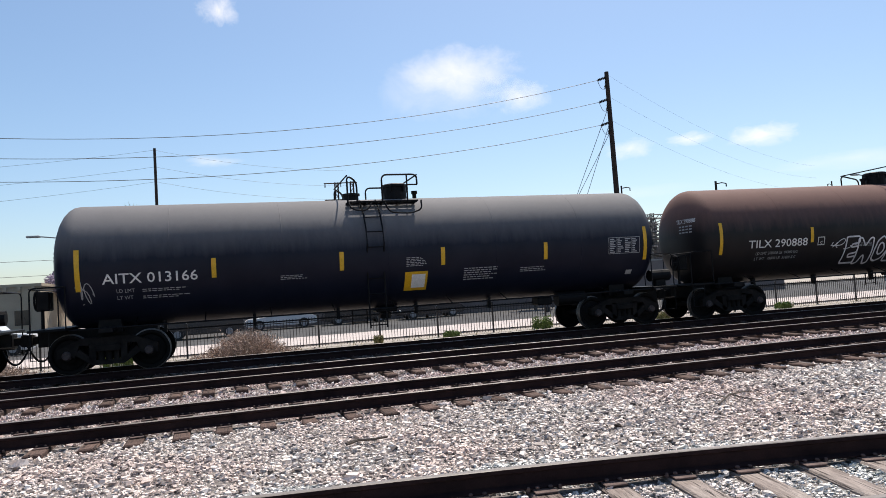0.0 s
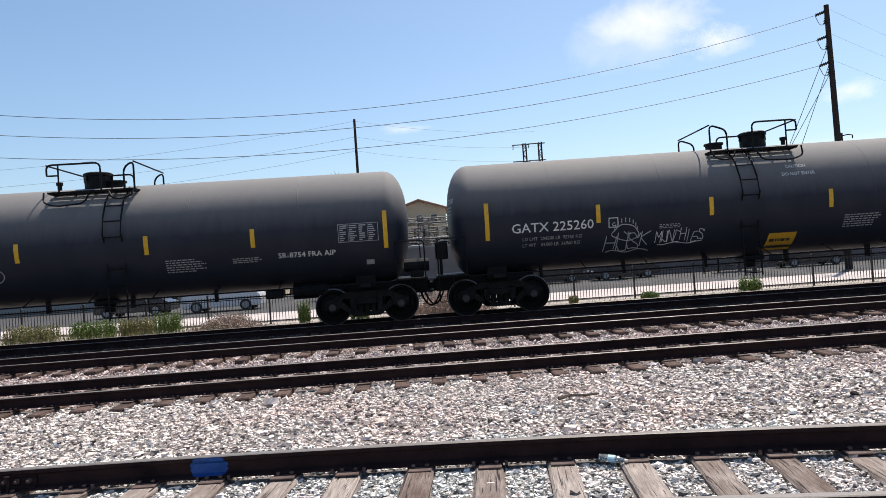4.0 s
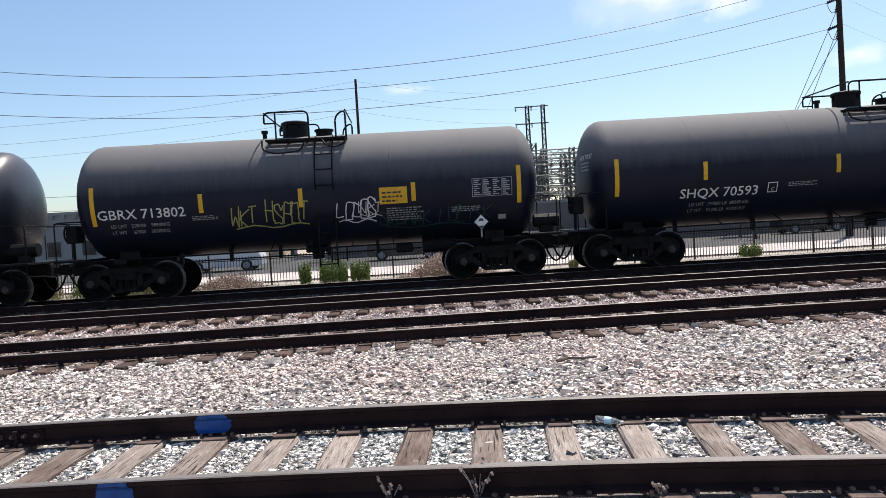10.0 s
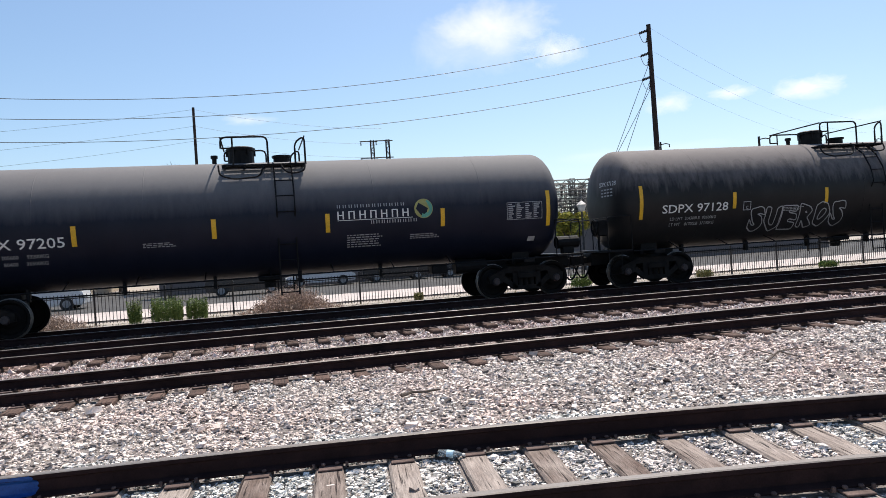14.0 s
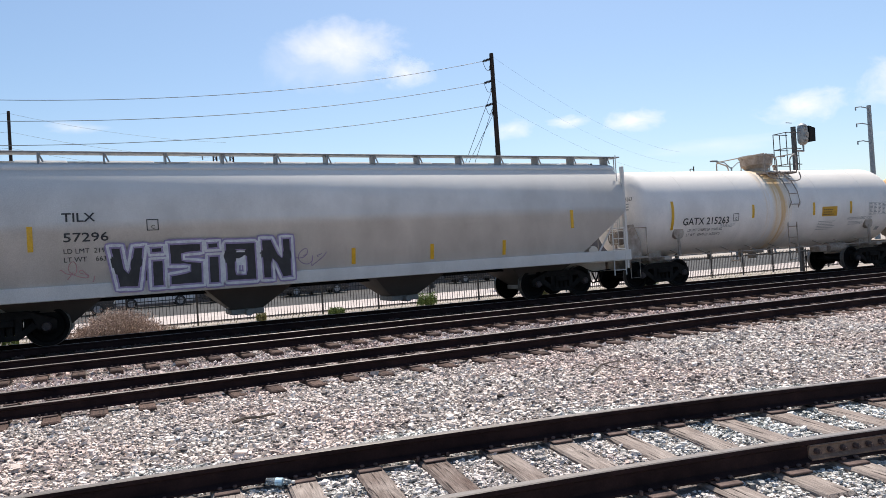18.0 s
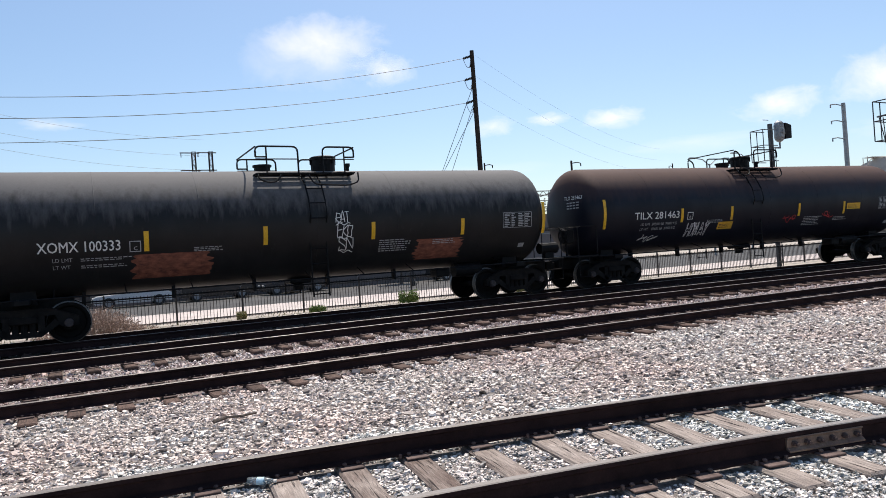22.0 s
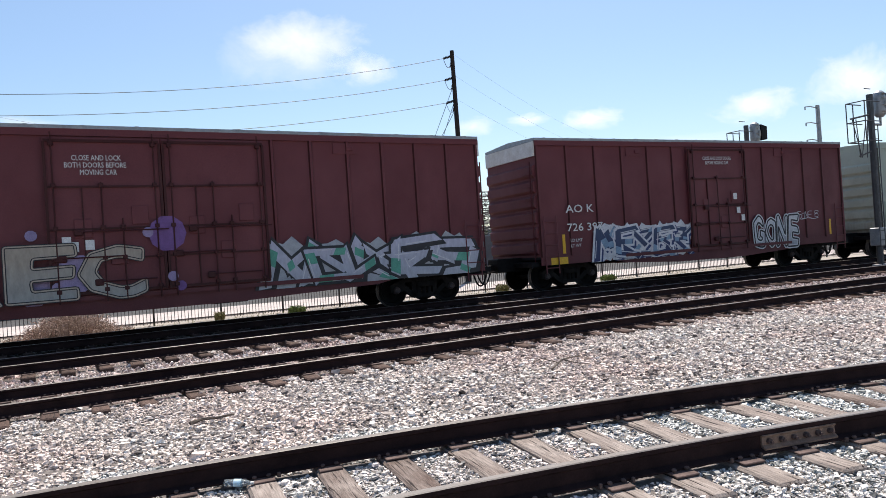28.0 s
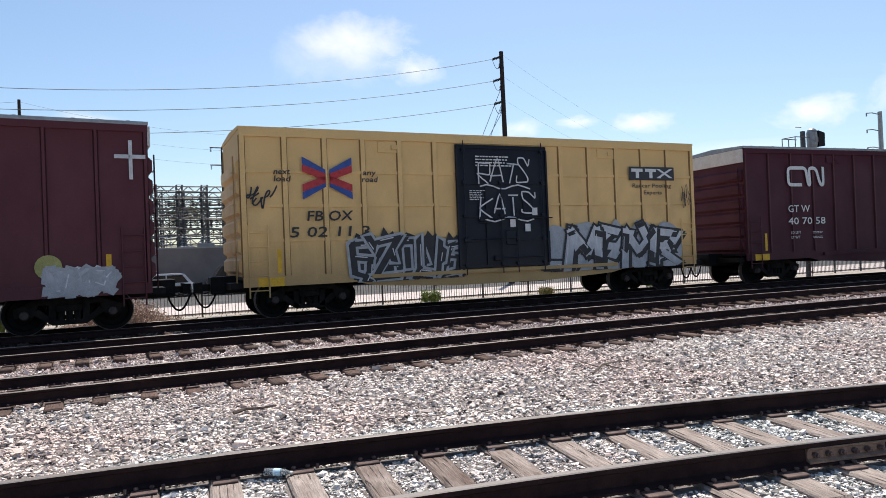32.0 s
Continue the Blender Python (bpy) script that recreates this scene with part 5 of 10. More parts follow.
def hopper_car(label, q0, q1, paint, ink=BLACK_INK, mark="", number="", bays=4, eave=3.98, roof=4.38, style="flat", seed=5, print_mat=BLACK_INK, board=WHITE_STEEL, notch=1.75, mark_at=-7.4, mark_w=(0.82, 0.82), mark_h=0.2, mark_z=2.47, num_z=2.05, strip_xs=(), strip_h=0.42, weights=(), seam=None, caps=None, bay_paint=None):
    rnd = random.Random(seed)
    car, half = new_car("covered_hopper_car", label, q0, q1, 2.15)
    a = half - 0.52
    w = 1.52
    sill = 1.02
    # body shell: side sheets with the slope of the end sheets cut in
    body = bmesh.new()
    nz = 2.35
    poly = [(-a + notch, sill + 0.28), (a - notch, sill + 0.28), (a - 0.25, nz), (a, nz + 0.25), (a, eave), (-a, eave), (-a, nz + 0.25), (-a + 0.25, nz)]
    if style == "round":
        rows = []
        for i in range(21):
            t = i / 20
            z = sill + 0.28 + (eave - sill - 0.28) * t
            bulge = round_side(t)
            ex = -a + notch * max(0.0, 1 - t * 2.1) ** 1.0
            rows.append((z, bulge, ex))
        for sd in (-1, 1):
            vs = [[body.verts.new((x * e, sd * b, z)) for x in (1, -1)] for z, b, e in rows]
            for r0, r1 in zip(vs, vs[1:]):
                body.faces.new((r0[0], r0[1], r1[1], r1[0]))
        for e in (1, -1):
            vs = [[body.verts.new((x0 * e, sd * b, z)) for sd in (-1, 1)] for z, b, x0 in rows]
            for r0, r1 in zip(vs, vs[1:]):
                body.faces.new((r0[0], r0[1], r1[1], r1[0]))
        bmesh.ops.remove_doubles(body, verts=body.verts[:], dist=0.001)
        bmesh.ops.recalc_face_normals(body, faces=body.faces[:])
        surf = lambda x, z: -round_side((z - sill - 0.28) / (eave - sill - 0.28))
    else:
        prism(body, poly, -w, w)
        surf = flat_side(w)
    shell = part("body", body, paint, car, "", style == "round")
    # roof
    bm = bmesh.new()
    rw = w if style == "flat" else round_side(1.0) - 0.02
    arch = [(rw * math.sin(t * 0.2618), eave + 0.06 + (roof - eave - 0.06) * math.cos(t * 0.2618)) for t in range(-6, 7)]
    along_x(bm, [(-rw - 0.03, eave), (-rw - 0.03, eave + 0.05)] + arch[1:-1] + [(rw + 0.03, eave + 0.05), (rw + 0.03, eave)], -a - 0.03, a + 0.03)
    part("roof", bm, paint, car, "arched roof with a bright eave")
    n = 10
    for i in range(n):
        x = -a + 0.9 + (2 * a - 1.8) * i / (n - 1)
        bm = bmesh.new()
        soft_box(bm, x - 0.55, x + 0.55, -0.32, 0.32, roof - 0.03, roof + 0.06, 0.03)
        part("roof_hatch", bm, paint, car, "round-cornered hatch cover")
    wz, wy = (roof + 0.05, 0.72) if style == "flat" else (roof + 0.14, 0.78)
    for y in (-wy, wy):
        bm = bmesh.new()
        soft_box(bm, -a - 0.42, a + 0.42, y - 0.2, y + 0.2, wz, wz + 0.035, 0.006)
        sd = -1 if y < 0 else 1
        for i in range(15):
            x = -a + 0.1 + (2 * a - 0.2) * i / 14
            tube(bm, [(x, sd * (wy + 0.18), wz + 0.01), (x + 0.10, sd * (rw - 0.12), eave + 0.20)], 0.02, 5)
            box(bm, x - 0.02, x + 0.02, y - 0.18, y + 0.18, roof - 0.16, wz)
        part("running_board", bm, board, car, "grated roof walkway on brackets")
    # side sill and ribs
    for sd in (-1, 1):
        bm = bmesh.new()
        soft_box(bm, -half + 0.35, half - 0.35, sd * (w - 0.02) - 0.05, sd * (w - 0.02) + 0.05, sill, sill + 0.32, 0.015)
        part("side_sill", bm, paint, car, "long side sill")
        if style == "flat":
            k = 11
            for i in range(1, k):
                x = -a + 2 * a * i / k
                bm = bmesh.new()
                box(bm, x - 0.01, x + 0.01, sd * w - 0.008, sd * w + 0.008, sill + 0.32, eave)
                part("panel_seam", bm, seam or paint, car, "thin vertical panel seam")
            bm = bmesh.new()
            box(bm, -a, a, sd * w - 0.03, sd * w + 0.03, eave - 0.16, eave - 0.02)
            part("top_chord", bm, paint, car, "top chord")
    # end frames with ladders
    for sg in (-1, 1):
        bm = bmesh.new()
        for y in (-w + 0.06, w - 0.06):
            soft_box(bm, min(sg * a, sg * (a + 0.09)), max(sg * a, sg * (a + 0.09)), y - 0.06, y + 0.06, 0.75, eave + 0.05, 0.01)
            tube(bm, [(sg * (a - 1.05), y, sill + 0.3), (sg * (a - 0.15), y, nz + 0.2)], 0.03, 5)
        soft_box(bm, min(sg * (a - 1.6), sg * (half - 0.34)), max(sg * (a - 1.6), sg * (half - 0.34)), -w, w, sill - 0.02, sill + 0.06, 0.01)
        soft_box(bm, min(sg * (a - 2.2), sg * (half - 0.4)), max(sg * (a - 2.2), sg * (half - 0.4)), -0.3, 0.3, 0.66, sill, 0.02)
        cyl(bm, (sg * (a - 0.75), -0.8, sill + 0.3), (sg * (a - 0.75), 0.3, sill + 0.3), 0.2, 12)
        part("end_frame", bm, paint, car, "end posts, platform and brake reservoir")
        bm = bmesh.new()
        for y in (-w - 0.02, w + 0.02):
            rungs(bm, sg * (a - 0.55), sg * (a - 0.08), y, 0.55, 2.2, 5)
            tube(bm, [(sg * (a - 0.12), y * 0.9, 2.0), (sg * (a - 0.12), y * 0.9, roof + 0.15)], 0.018, 5)
            tube(bm, [(sg * (a + 0.2), y * 0.6, 1.0), (sg * (a + 0.2), y * 0.6, roof + 0.15)], 0.018, 5)
        for i in range(9):
            z = 1.2 + i * 0.35
            tube(bm, [(sg * (a + 0.2), -0.9, z), (sg * (a + 0.2), -0.45, z)], 0.014, 5)
        part("end_ladder", bm, paint, car, "end ladder with rungs")
    # discharge hoppers
    for i in range(bays):
        x = -a + 2.9 + (2 * a - 5.8) * i / (bays - 1)
        bm = bmesh.new()
        hexa(bm, [(x - 0.38, -0.42, 0.42), (x + 0.38, -0.42, 0.42), (x + 0.38, 0.42, 0.42), (x - 0.38, 0.42, 0.42), (x - 1.42, -1.3, sill + 0.28), (x + 1.42, -1.3, sill + 0.28), (x + 1.42, 1.3, sill + 0.28), (x - 1.42, 1.3, sill + 0.28)])
        hop = part("discharge_hopper", bm, bay_paint or paint, car, "sloping discharge hopper")
        bm = bmesh.new()
        soft_box(bm, x - 0.42, x + 0.42, -0.5, 0.5, 0.30, 0.44, 0.02)
        cyl(bm, (x, -0.75, 0.36), (x, 0.75, 0.36), 0.09, 10)
        part("outlet_gate", bm, GREY_STEEL, hop, "outlet gate")
        if caps:
            bm = bmesh.new()
            cyl(bm, (x, -0.95, 0.36), (x, -0.75, 0.36), 0.11, 12)
            part("outlet_cap", bm, caps, hop, "blue outlet cap")
    bm = bmesh.new()
    soft_box(bm, -a + 2, a - 2, -0.25, 0.25, 0.9, sill + 0.2, 0.02)
    part("centre_sill", bm, BLACK_STEEL, car)
    # marks
    mx = mark_at
    if mark:
        letters(mark, mx, mark_z, mark_h, surf, ink, car, "reporting_mark", 0.016, width=mark_w[0])
        letters(number, mx, num_z, mark_h, surf, ink, car, "car_number", 0.016, width=mark_w[1])
        for r_, line in enumerate(weights):
            letters(line, mx, num_z - 0.26 - 0.185 * r_, 0.11, surf, print_mat, car, "weight_print", 0.006, label="stencilled weight figures")
        for txt, z in ((mark, 3.56), (number, 3.38)):
            v, f = text_shape(txt, 0.0)
            wide = max(p[0] for p in v)
            ob = part("end_lettering", raw("end_lettering", [(-a - 0.012, -0.55 - 0.5 * p[0] / wide, z + 0.12 * p[1]) for p in v], f, ink), None, car, "reporting mark on the end sheet")
            tagged(ob, kind="stuff")
    for x in strip_xs:
        quads("reflector", [(x - 0.055, x + 0.055, 1.42, 1.42 + strip_h)], surf, YELLOW_REF, car, "yellow reflective strip")
    return car, surf, a, rnd


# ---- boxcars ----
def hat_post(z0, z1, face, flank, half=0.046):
    """A hat-section side post: a broad face with sloping flanks, mostly darkened as painted shade."""
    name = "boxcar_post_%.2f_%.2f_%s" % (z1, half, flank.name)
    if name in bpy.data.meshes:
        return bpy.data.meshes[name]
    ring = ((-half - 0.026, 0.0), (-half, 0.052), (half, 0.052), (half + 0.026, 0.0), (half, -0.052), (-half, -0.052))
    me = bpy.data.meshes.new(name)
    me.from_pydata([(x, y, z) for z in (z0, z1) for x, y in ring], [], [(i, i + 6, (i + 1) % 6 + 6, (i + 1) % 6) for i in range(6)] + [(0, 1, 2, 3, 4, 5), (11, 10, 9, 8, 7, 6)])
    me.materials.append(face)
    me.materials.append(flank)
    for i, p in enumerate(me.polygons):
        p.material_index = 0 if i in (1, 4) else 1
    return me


def boxcar(label, q0, q1, paint, posts=13, doors=((-0.1, 1.5),), ink=WHITE_INK, mark="", number="", name_z=3.0, num_z=2.6, mark_at=-7.4, mark_w=(1.3, 2.0), mark_h=0.25, top=4.86, seed=9, door_paint=None, end_paint=None, sign=True, rows=0, post_paint=None, rod_paint=None, hatch=(0.27, 0.76), post_w=0.03, end=1.0):
    rnd = random.Random(seed)
    car, half = new_car("boxcar", label, q0, q1, 2.72)
    a = half - end
    w = 1.47
    z0 = 0.80
    bm = bmesh.new()
    box(bm, -a, a, -w, w, z0 + 0.28, top - 0.12)
    body = part("body", bm, paint, car)
    surf = flat_side(w)
    bm = bmesh.new()
    along_x(bm, [(-w - 0.05, top - 0.14), (-w - 0.05, top - 0.06), (0, top + 0.02), (w + 0.05, top - 0.06), (w + 0.05, top - 0.14)], -a - 0.02, a + 0.02)
    n = 16
    for i in range(n if sign else 0):
        x = -a + 0.4 + (2 * a - 0.8) * i / (n - 1)
        t = bmesh.new()
        along_x(t, [(-w - 0.02, top - 0.10), (-w - 0.02, top - 0.045), (0, top + 0.032), (w + 0.02, top - 0.045), (w + 0.02, top - 0.10)], x - 0.04, x + 0.04)
        part("roof_rib", t, GALV, car)
    part("roof", bm, GALV if sign else paint, car, "ribbed steel roof")
    for sd in (-1, 1):
        bm = bmesh.new()
        prism(bm, [(-a, z0 + 0.28), (-a, z0 + 0.02), (-a + 2.9, z0 + 0.02), (-a + 3.5, z0 - 0.10), (-1.6, z0 - 0.22), (1.6, z0 - 0.22), (a - 3.5, z0 - 0.10), (a - 2.9, z0 + 0.02), (a, z0 + 0.02), (a, z0 + 0.28)], sd * w - 0.03, sd * w + 0.03)
        part("side_sill", bm, paint, car, "deep side sill")
        bm = bmesh.new()
        box(bm, -a, a, sd * w - 0.05, sd * w + 0.05, top - 0.30, top - 0.14)
        part("top_rail", bm, paint, car)
    clear = [(c - d, c + d) for c, d in doors]
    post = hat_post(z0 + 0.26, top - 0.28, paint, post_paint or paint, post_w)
    for i in range(posts + 1):
        x = -a + 0.06 + (2 * a - 0.12) * i / posts
        if any(lo - 0.15 < x < hi + 0.15 for lo, hi in clear):
            continue
        for sd in (-1, 1):
            p = part("side_post", post, None, car)
            p.location = (x, sd * w, 0)
    if rows:
        for sd in (-1, 1):
            for k in range(rows):
                z = z0 + 0.3 + (top - z0 - 0.6) * (k + 1) / (rows + 1)
                bm = bmesh.new()
                prev = -a
                for lo, hi in sorted(clear) + [(a, a)]:
                    box(bm, prev + 0.05, lo - 0.05, sd * w - 0.03, sd * w + 0.03, z - 0.04, z + 0.04)
                    prev = hi
                part("side_belt", bm, paint, car, "horizontal belt rail")
    for c, d in doors:
        for sd in (-1, 1):
            bm = bmesh.new()
            y = sd * (w + 0.05)
            soft_box(bm, c - d, c + d, min(y, y + sd * 0.05), max(y, y + sd * 0.05), z0 + 0.22, top - 0.34, 0.01)
            dr = part("sliding_door", bm, door_paint or paint, car, "panelled sliding door")
            bm = bmesh.new()
            yy = y + sd * 0.05
            for z, t in ((z0 + 0.27, 0.03), (z0 + 1.0, 0.02), (z0 + 1.68, 0.02), (z0 + 2.62, 0.022), (top - 0.42, 0.03)):
                box(bm, c - d + 0.03, c + d - 0.03, min(yy, yy + sd * 0.04), max(yy, yy + sd * 0.04), z - t, z + t)
            for x, t, hi in ((c - d + 0.03, 0.028, top - 0.45), (c + d - 0.03, 0.028, top - 0.45), (c - d * 0.40, 0.013, z0 + 2.62)):
                box(bm, x - t, x + t, min(yy, yy + sd * 0.045), max(yy, yy + sd * 0.045), z0 + 0.3, hi)
            part("door_rib", bm, rod_paint or door_paint or paint, dr)
            bm = bmesh.new()
            for u, hi in ((-0.86, top - 0.24), (-0.08, z0 + 2.72), (0.26, z0 + 1.9), (0.86, top - 0.24)):
                hx = c + d * u
                tube(bm, [(hx, yy + sd * 0.07, z0 + 0.06), (hx, yy + sd * 0.07, hi)], 0.017, 6)
                for z in (z0 + 0.32, z0 + 1.02, z0 + 1.70, z0 + 2.64, top - 0.5):
                    if z > hi:
                        continue
                    soft_box(bm, hx - 0.05, hx + 0.05, min(yy, yy + sd * 0.09), max(yy, yy + sd * 0.09), z - 0.04, z + 0.05, 0.01)
            for z, x0, x1 in ((z0 + 1.05, -0.78, 0.25), (z0 + 1.62, -0.5, 1.06), (z0 + 0.5, -0.2, 0.8)):
                tube(bm, [(c + d * x0, yy + sd * 0.09, z), (c + d * x1, yy + sd * 0.09, z)], 0.017, 6)
                soft_box(bm, c + d * x0 - 0.09, c + d * x0 + 0.09, min(yy, yy + sd * 0.1), max(yy, yy + sd * 0.1), z - 0.09, z + 0.06, 0.02)
            part("door_latch", bm, rod_paint or door_paint or paint, dr, "locking rods and latch")
            for u, z in ((-0.56, z0 + 1.48), (0.02, z0 + 0.86), (0.42, z0 + 1.75)):
                bm = bmesh.new()
                soft_box(bm, c + d * u, c + d * u + 0.36, min(yy, yy + sd * 0.035), max(yy, yy + sd * 0.035), z, z + 0.42, 0.012)
                part("routing_board", bm, door_paint or paint, dr, "small board for routing cards")
    for u in hatch:
        x = -a + 2 * a * u
        bm = bmesh.new()
        box(bm, x - 0.35, x + 0.35, -w - 0.03, -w + 0.01, top - 0.62, top - 0.34)
        soft_box(bm, x + 0.02, x + 0.2, -w - 0.07, -w, top - 0.54, top - 0.42, 0.01)
        part("vent_box", bm, paint, car, "small covered box under the eaves")
    for sd in (-1, 1):
        bm = bmesh.new()
        box(bm, -a * 0.55, a * 0.55, sd * w - 0.11 * (sd < 0), sd * w + 0.11 * (sd > 0), z0 + 0.10, z0 + 0.20)
        part("door_track", bm, paint, car, "door track")
    for sg in (-1, 1):
        bm = bmesh.new()
        for i in range(6):
            z = z0 + 0.35 + i * (top - z0 - 1.15) / 6
            prism(bm, [(min(sg * a, sg * (a + 0.09)), z), (max(sg * a, sg * (a + 0.09)), z + 0.08), (max(sg * a, sg * (a + 0.09)), z + 0.34), (min(sg * a, sg * (a + 0.09)), z + 0.42)] if sg > 0 else [(-a - 0.09, z + 0.08), (-a, z), (-a, z + 0.42), (-a - 0.09, z + 0.34)], -w + 0.05, w - 0.05)
        part("end_corrugation", bm, end_paint or paint, car, "corrugated end")
        if sign:
            bm = bmesh.new()
            box(bm, min(sg * a, sg * (a + 0.06)), max(sg * a, sg * (a + 0.06)), -w, w, top - 0.62, top - 0.16)
            part("end_sign", bm, WHITE_STEEL, car, "white panel across the end's top")
        for y in (-w - 0.07, w + 0.07):
            bm = bmesh.new()
            rungs(bm, sg * (a - 0.62), sg * (a - 0.14), y, z0 - 0.25, z0 + 1.55, 5)
            part("corner_ladder", bm, paint, car, "corner ladder and stirrup")
        bm = bmesh.new()
        rungs(bm, sg * (a + 0.14), sg * (a + 0.14), -w + 0.12, z0, top - 0.8, 2)
        for i in range(8):
            z = z0 + 0.1 + i * 0.4
            tube(bm, [(sg * (a + 0.14), -w + 0.12, z), (sg * (a + 0.14), -w + 0.55, z)], 0.015, 5)
        part("end_ladder", bm, paint, car, "ladder on the corrugated end")
        bm = bmesh.new()
        x0_, x1_ = sorted((sg * (a - 3.0), sg * (half - 0.35)))
        soft_box(bm, x0_, x1_, -0.32, 0.32, 0.66, z0 + 0.3, 0.02)
        soft_box(bm, min(sg * a, sg * (a + 0.3)), max(sg * a, sg * (a + 0.3)), -w + 0.1, w - 0.1, z0 - 0.02, z0 + 0.14, 0.01)
        part("draft_sill", bm, BLACK_STEEL, car)
    bm = bmesh.new()
    box(bm, -a, a, -w + 0.05, w - 0.05, z0 + 0.2, z0 + 0.285)
    soft_box(bm, -a, a, -0.3, 0.3, z0 - 0.1, z0 + 0.22, 0.02)
    cyl(bm, (1.0, -0.7, z0 - 0.1), (1.9, -0.7, z0 - 0.1), 0.18, 10)
    part("underframe", bm, BLACK_STEEL, car, "underframe and brake reservoir")
    if mark:
        x = mark_at
        letters(mark, x, name_z, mark_h, flat_side(w + 0.078), ink, car, "reporting_mark", 0.012, lift=0.0, width=mark_w[0])
        letters(number, x, num_z, mark_h, flat_side(w + 0.078), ink, car, "car_number", 0.012, lift=0.0, width=mark_w[1])
        for r_, txt in enumerate(("LD LMT", "LT WT") if mark != "UP" else ()):
            letters(txt, x + 0.12, num_z - 0.34 - 0.17 * r_, 0.1, flat_side(w + 0.06), ink, car, "weight_print", 0.008, label="stencilled weight heading")
            bars(x + 1.2, num_z - 0.34 - 0.17 * r_, 0.5, 0.1, 1, flat_side(w + 0.05), ink, car, rnd, "weight_figure", "small weight figures", 0.008)
    dc, dw = doors[0]
    dface = flat_side(w + 0.10)
    if mark not in ("MT NR", "AO K", "NK CR"):
        bars(dc - dw * 0.6, top - 0.95, dw * 0.9, 0.34, 3, dface, ink, car, rnd, "door_warning", "rows of warning print on the door", 0.05)
    for k in range(3):
        x, z = dc + rnd.uniform(-0.8, 0.8) * dw, z0 + rnd.uniform(0.8, 2.0)
        quads("paper_card", [(x, x + 0.18, z, z + 0.22)], dface, WHITE_INK, car, "paper routing card", 0.05)
    for x in (-a + 0.9, a - 0.9, dc - dw - 0.5, dc + dw + 0.5):
        quads("reflector", [(x - 0.055, x + 0.055, z0 + 0.35, z0 + 0.95)], surf, YELLOW_REF, car, "yellow reflective strip", 0.012)
    quads("yellow_plate", [(-a + 0.35, -a + 1.0, z0 + 0.02, z0 + 0.24)], flat_side(w + 0.03), YELLOW_REF, car, "yellow plate on the sill", 0.006)
    return car, surf, a, rnd


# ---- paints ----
# black and charcoal tops: some dust, plus sunlight painted in down to the sun's edge
DUST_IN_SUN = (0.195, 0.188, 0.190)
BLACK_TANK = car_paint("black_tank_paint", (0.0045, 0.0075, 0.0205), DUST_IN_SUN, 2.97, 0.42, (0.018, 0.017, 0.018), 0.15, streak=0.18)
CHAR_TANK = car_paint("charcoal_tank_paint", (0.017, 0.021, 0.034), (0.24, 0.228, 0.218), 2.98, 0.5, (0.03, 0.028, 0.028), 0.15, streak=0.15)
GLOSS_TANK = car_paint("glossy_charcoal_paint", (0.012, 0.0145, 0.022), (0.085, 0.082, 0.09), 3.3, 0.6, (0.02, 0.02, 0.02), grime=0.1, rough=0.27, streak=0.1, spec=0.5, matt=0.35)
BROWN_TANK = car_paint("black_paint_with_brown_rust", (0.011, 0.010, 0.011), (0.185, 0.105, 0.088), 2.95, 0.4, (0.03, 0.02, 0.018), streak=0.3)
RUSTY_TANK = car_paint("dark_paint_with_orange_rust", (0.032, 0.034, 0.038), (0.33, 0.17, 0.10), 3.3, 0.4, (0.12, 0.07, 0.045), streak=0.5)
PATCHY_TANK = car_paint("black_paint_with_patchy_rust", (0.0045, 0.006, 0.0135), (0.095, 0.055, 0.046), 3.2, 0.45, (0.028, 0.016, 0.014), 0.15, streak=0.35)
TAN_TOP_TANK = car_paint("slate_paint_with_tan_dust", (0.042, 0.048, 0.064), (0.46, 0.34, 0.225), 3.2, 0.35, (0.10, 0.09, 0.07), streak=0.4)
WHITE_TANK = car_paint("dirty_white_tank_paint", (0.86, 0.82, 0.79), (0.88, 0.84, 0.79), 3.1, 0.5, (0.48, 0.40, 0.30), 0.25, 0.4, 0.2, stains=((-0.1, 0.8, (0.80, 0.60, 0.36), 0.6), (0.02, 0.35, (0.68, 0.42, 0.18), 1.6)))
ORANGE_TANK = car_paint("white_paint_stained_orange", (0.74, 0.40, 0.215), (0.97, 0.58, 0.28), 3.0, 0.35, (0.33, 0.14, 0.065), 0.75, 0.55, 1.0, dirt_z=1.75, stains=((-5.0, 0.5, (0.50, 0.235, 0.11), 2.2), (-3.0, 0.35, (0.56, 0.28, 0.14), 2.4), (4.9, 0.45, (0.50, 0.25, 0.125), 2.2), (3.0, 0.3, (0.58, 0.31, 0.16), 2.4), (5.9, 0.3, (0.55, 0.26, 0.12), 2.0)))
OLIVE_REF = surface("faded_olive_tape", (0.40, 0.30, 0.03), (0.30, 0.22, 0.03), 8, 0.5)
GREY_HOPPER = car_paint("pale_grey_hopper_paint", (0.70, 0.685, 0.665), (0.74, 0.73, 0.71), 3.6, 0.5, (0.38, 0.35, 0.31), 0.25, 0.5, 0.2)
LILAC_HOPPER = car_paint("two_tone_grey_hopper_paint", (0.46, 0.46, 0.52), (0.52, 0.55, 0.56), 2.72, 0.08, (0.33, 0.30, 0.27), 0.2, 0.5, 0.12)
WHITE_HOPPER = car_paint("off_white_hopper_paint", (0.58, 0.558, 0.525), (0.64, 0.612, 0.575), 3.8, 0.5, (0.36, 0.33, 0.29), 0.35, 0.5, 0.35)
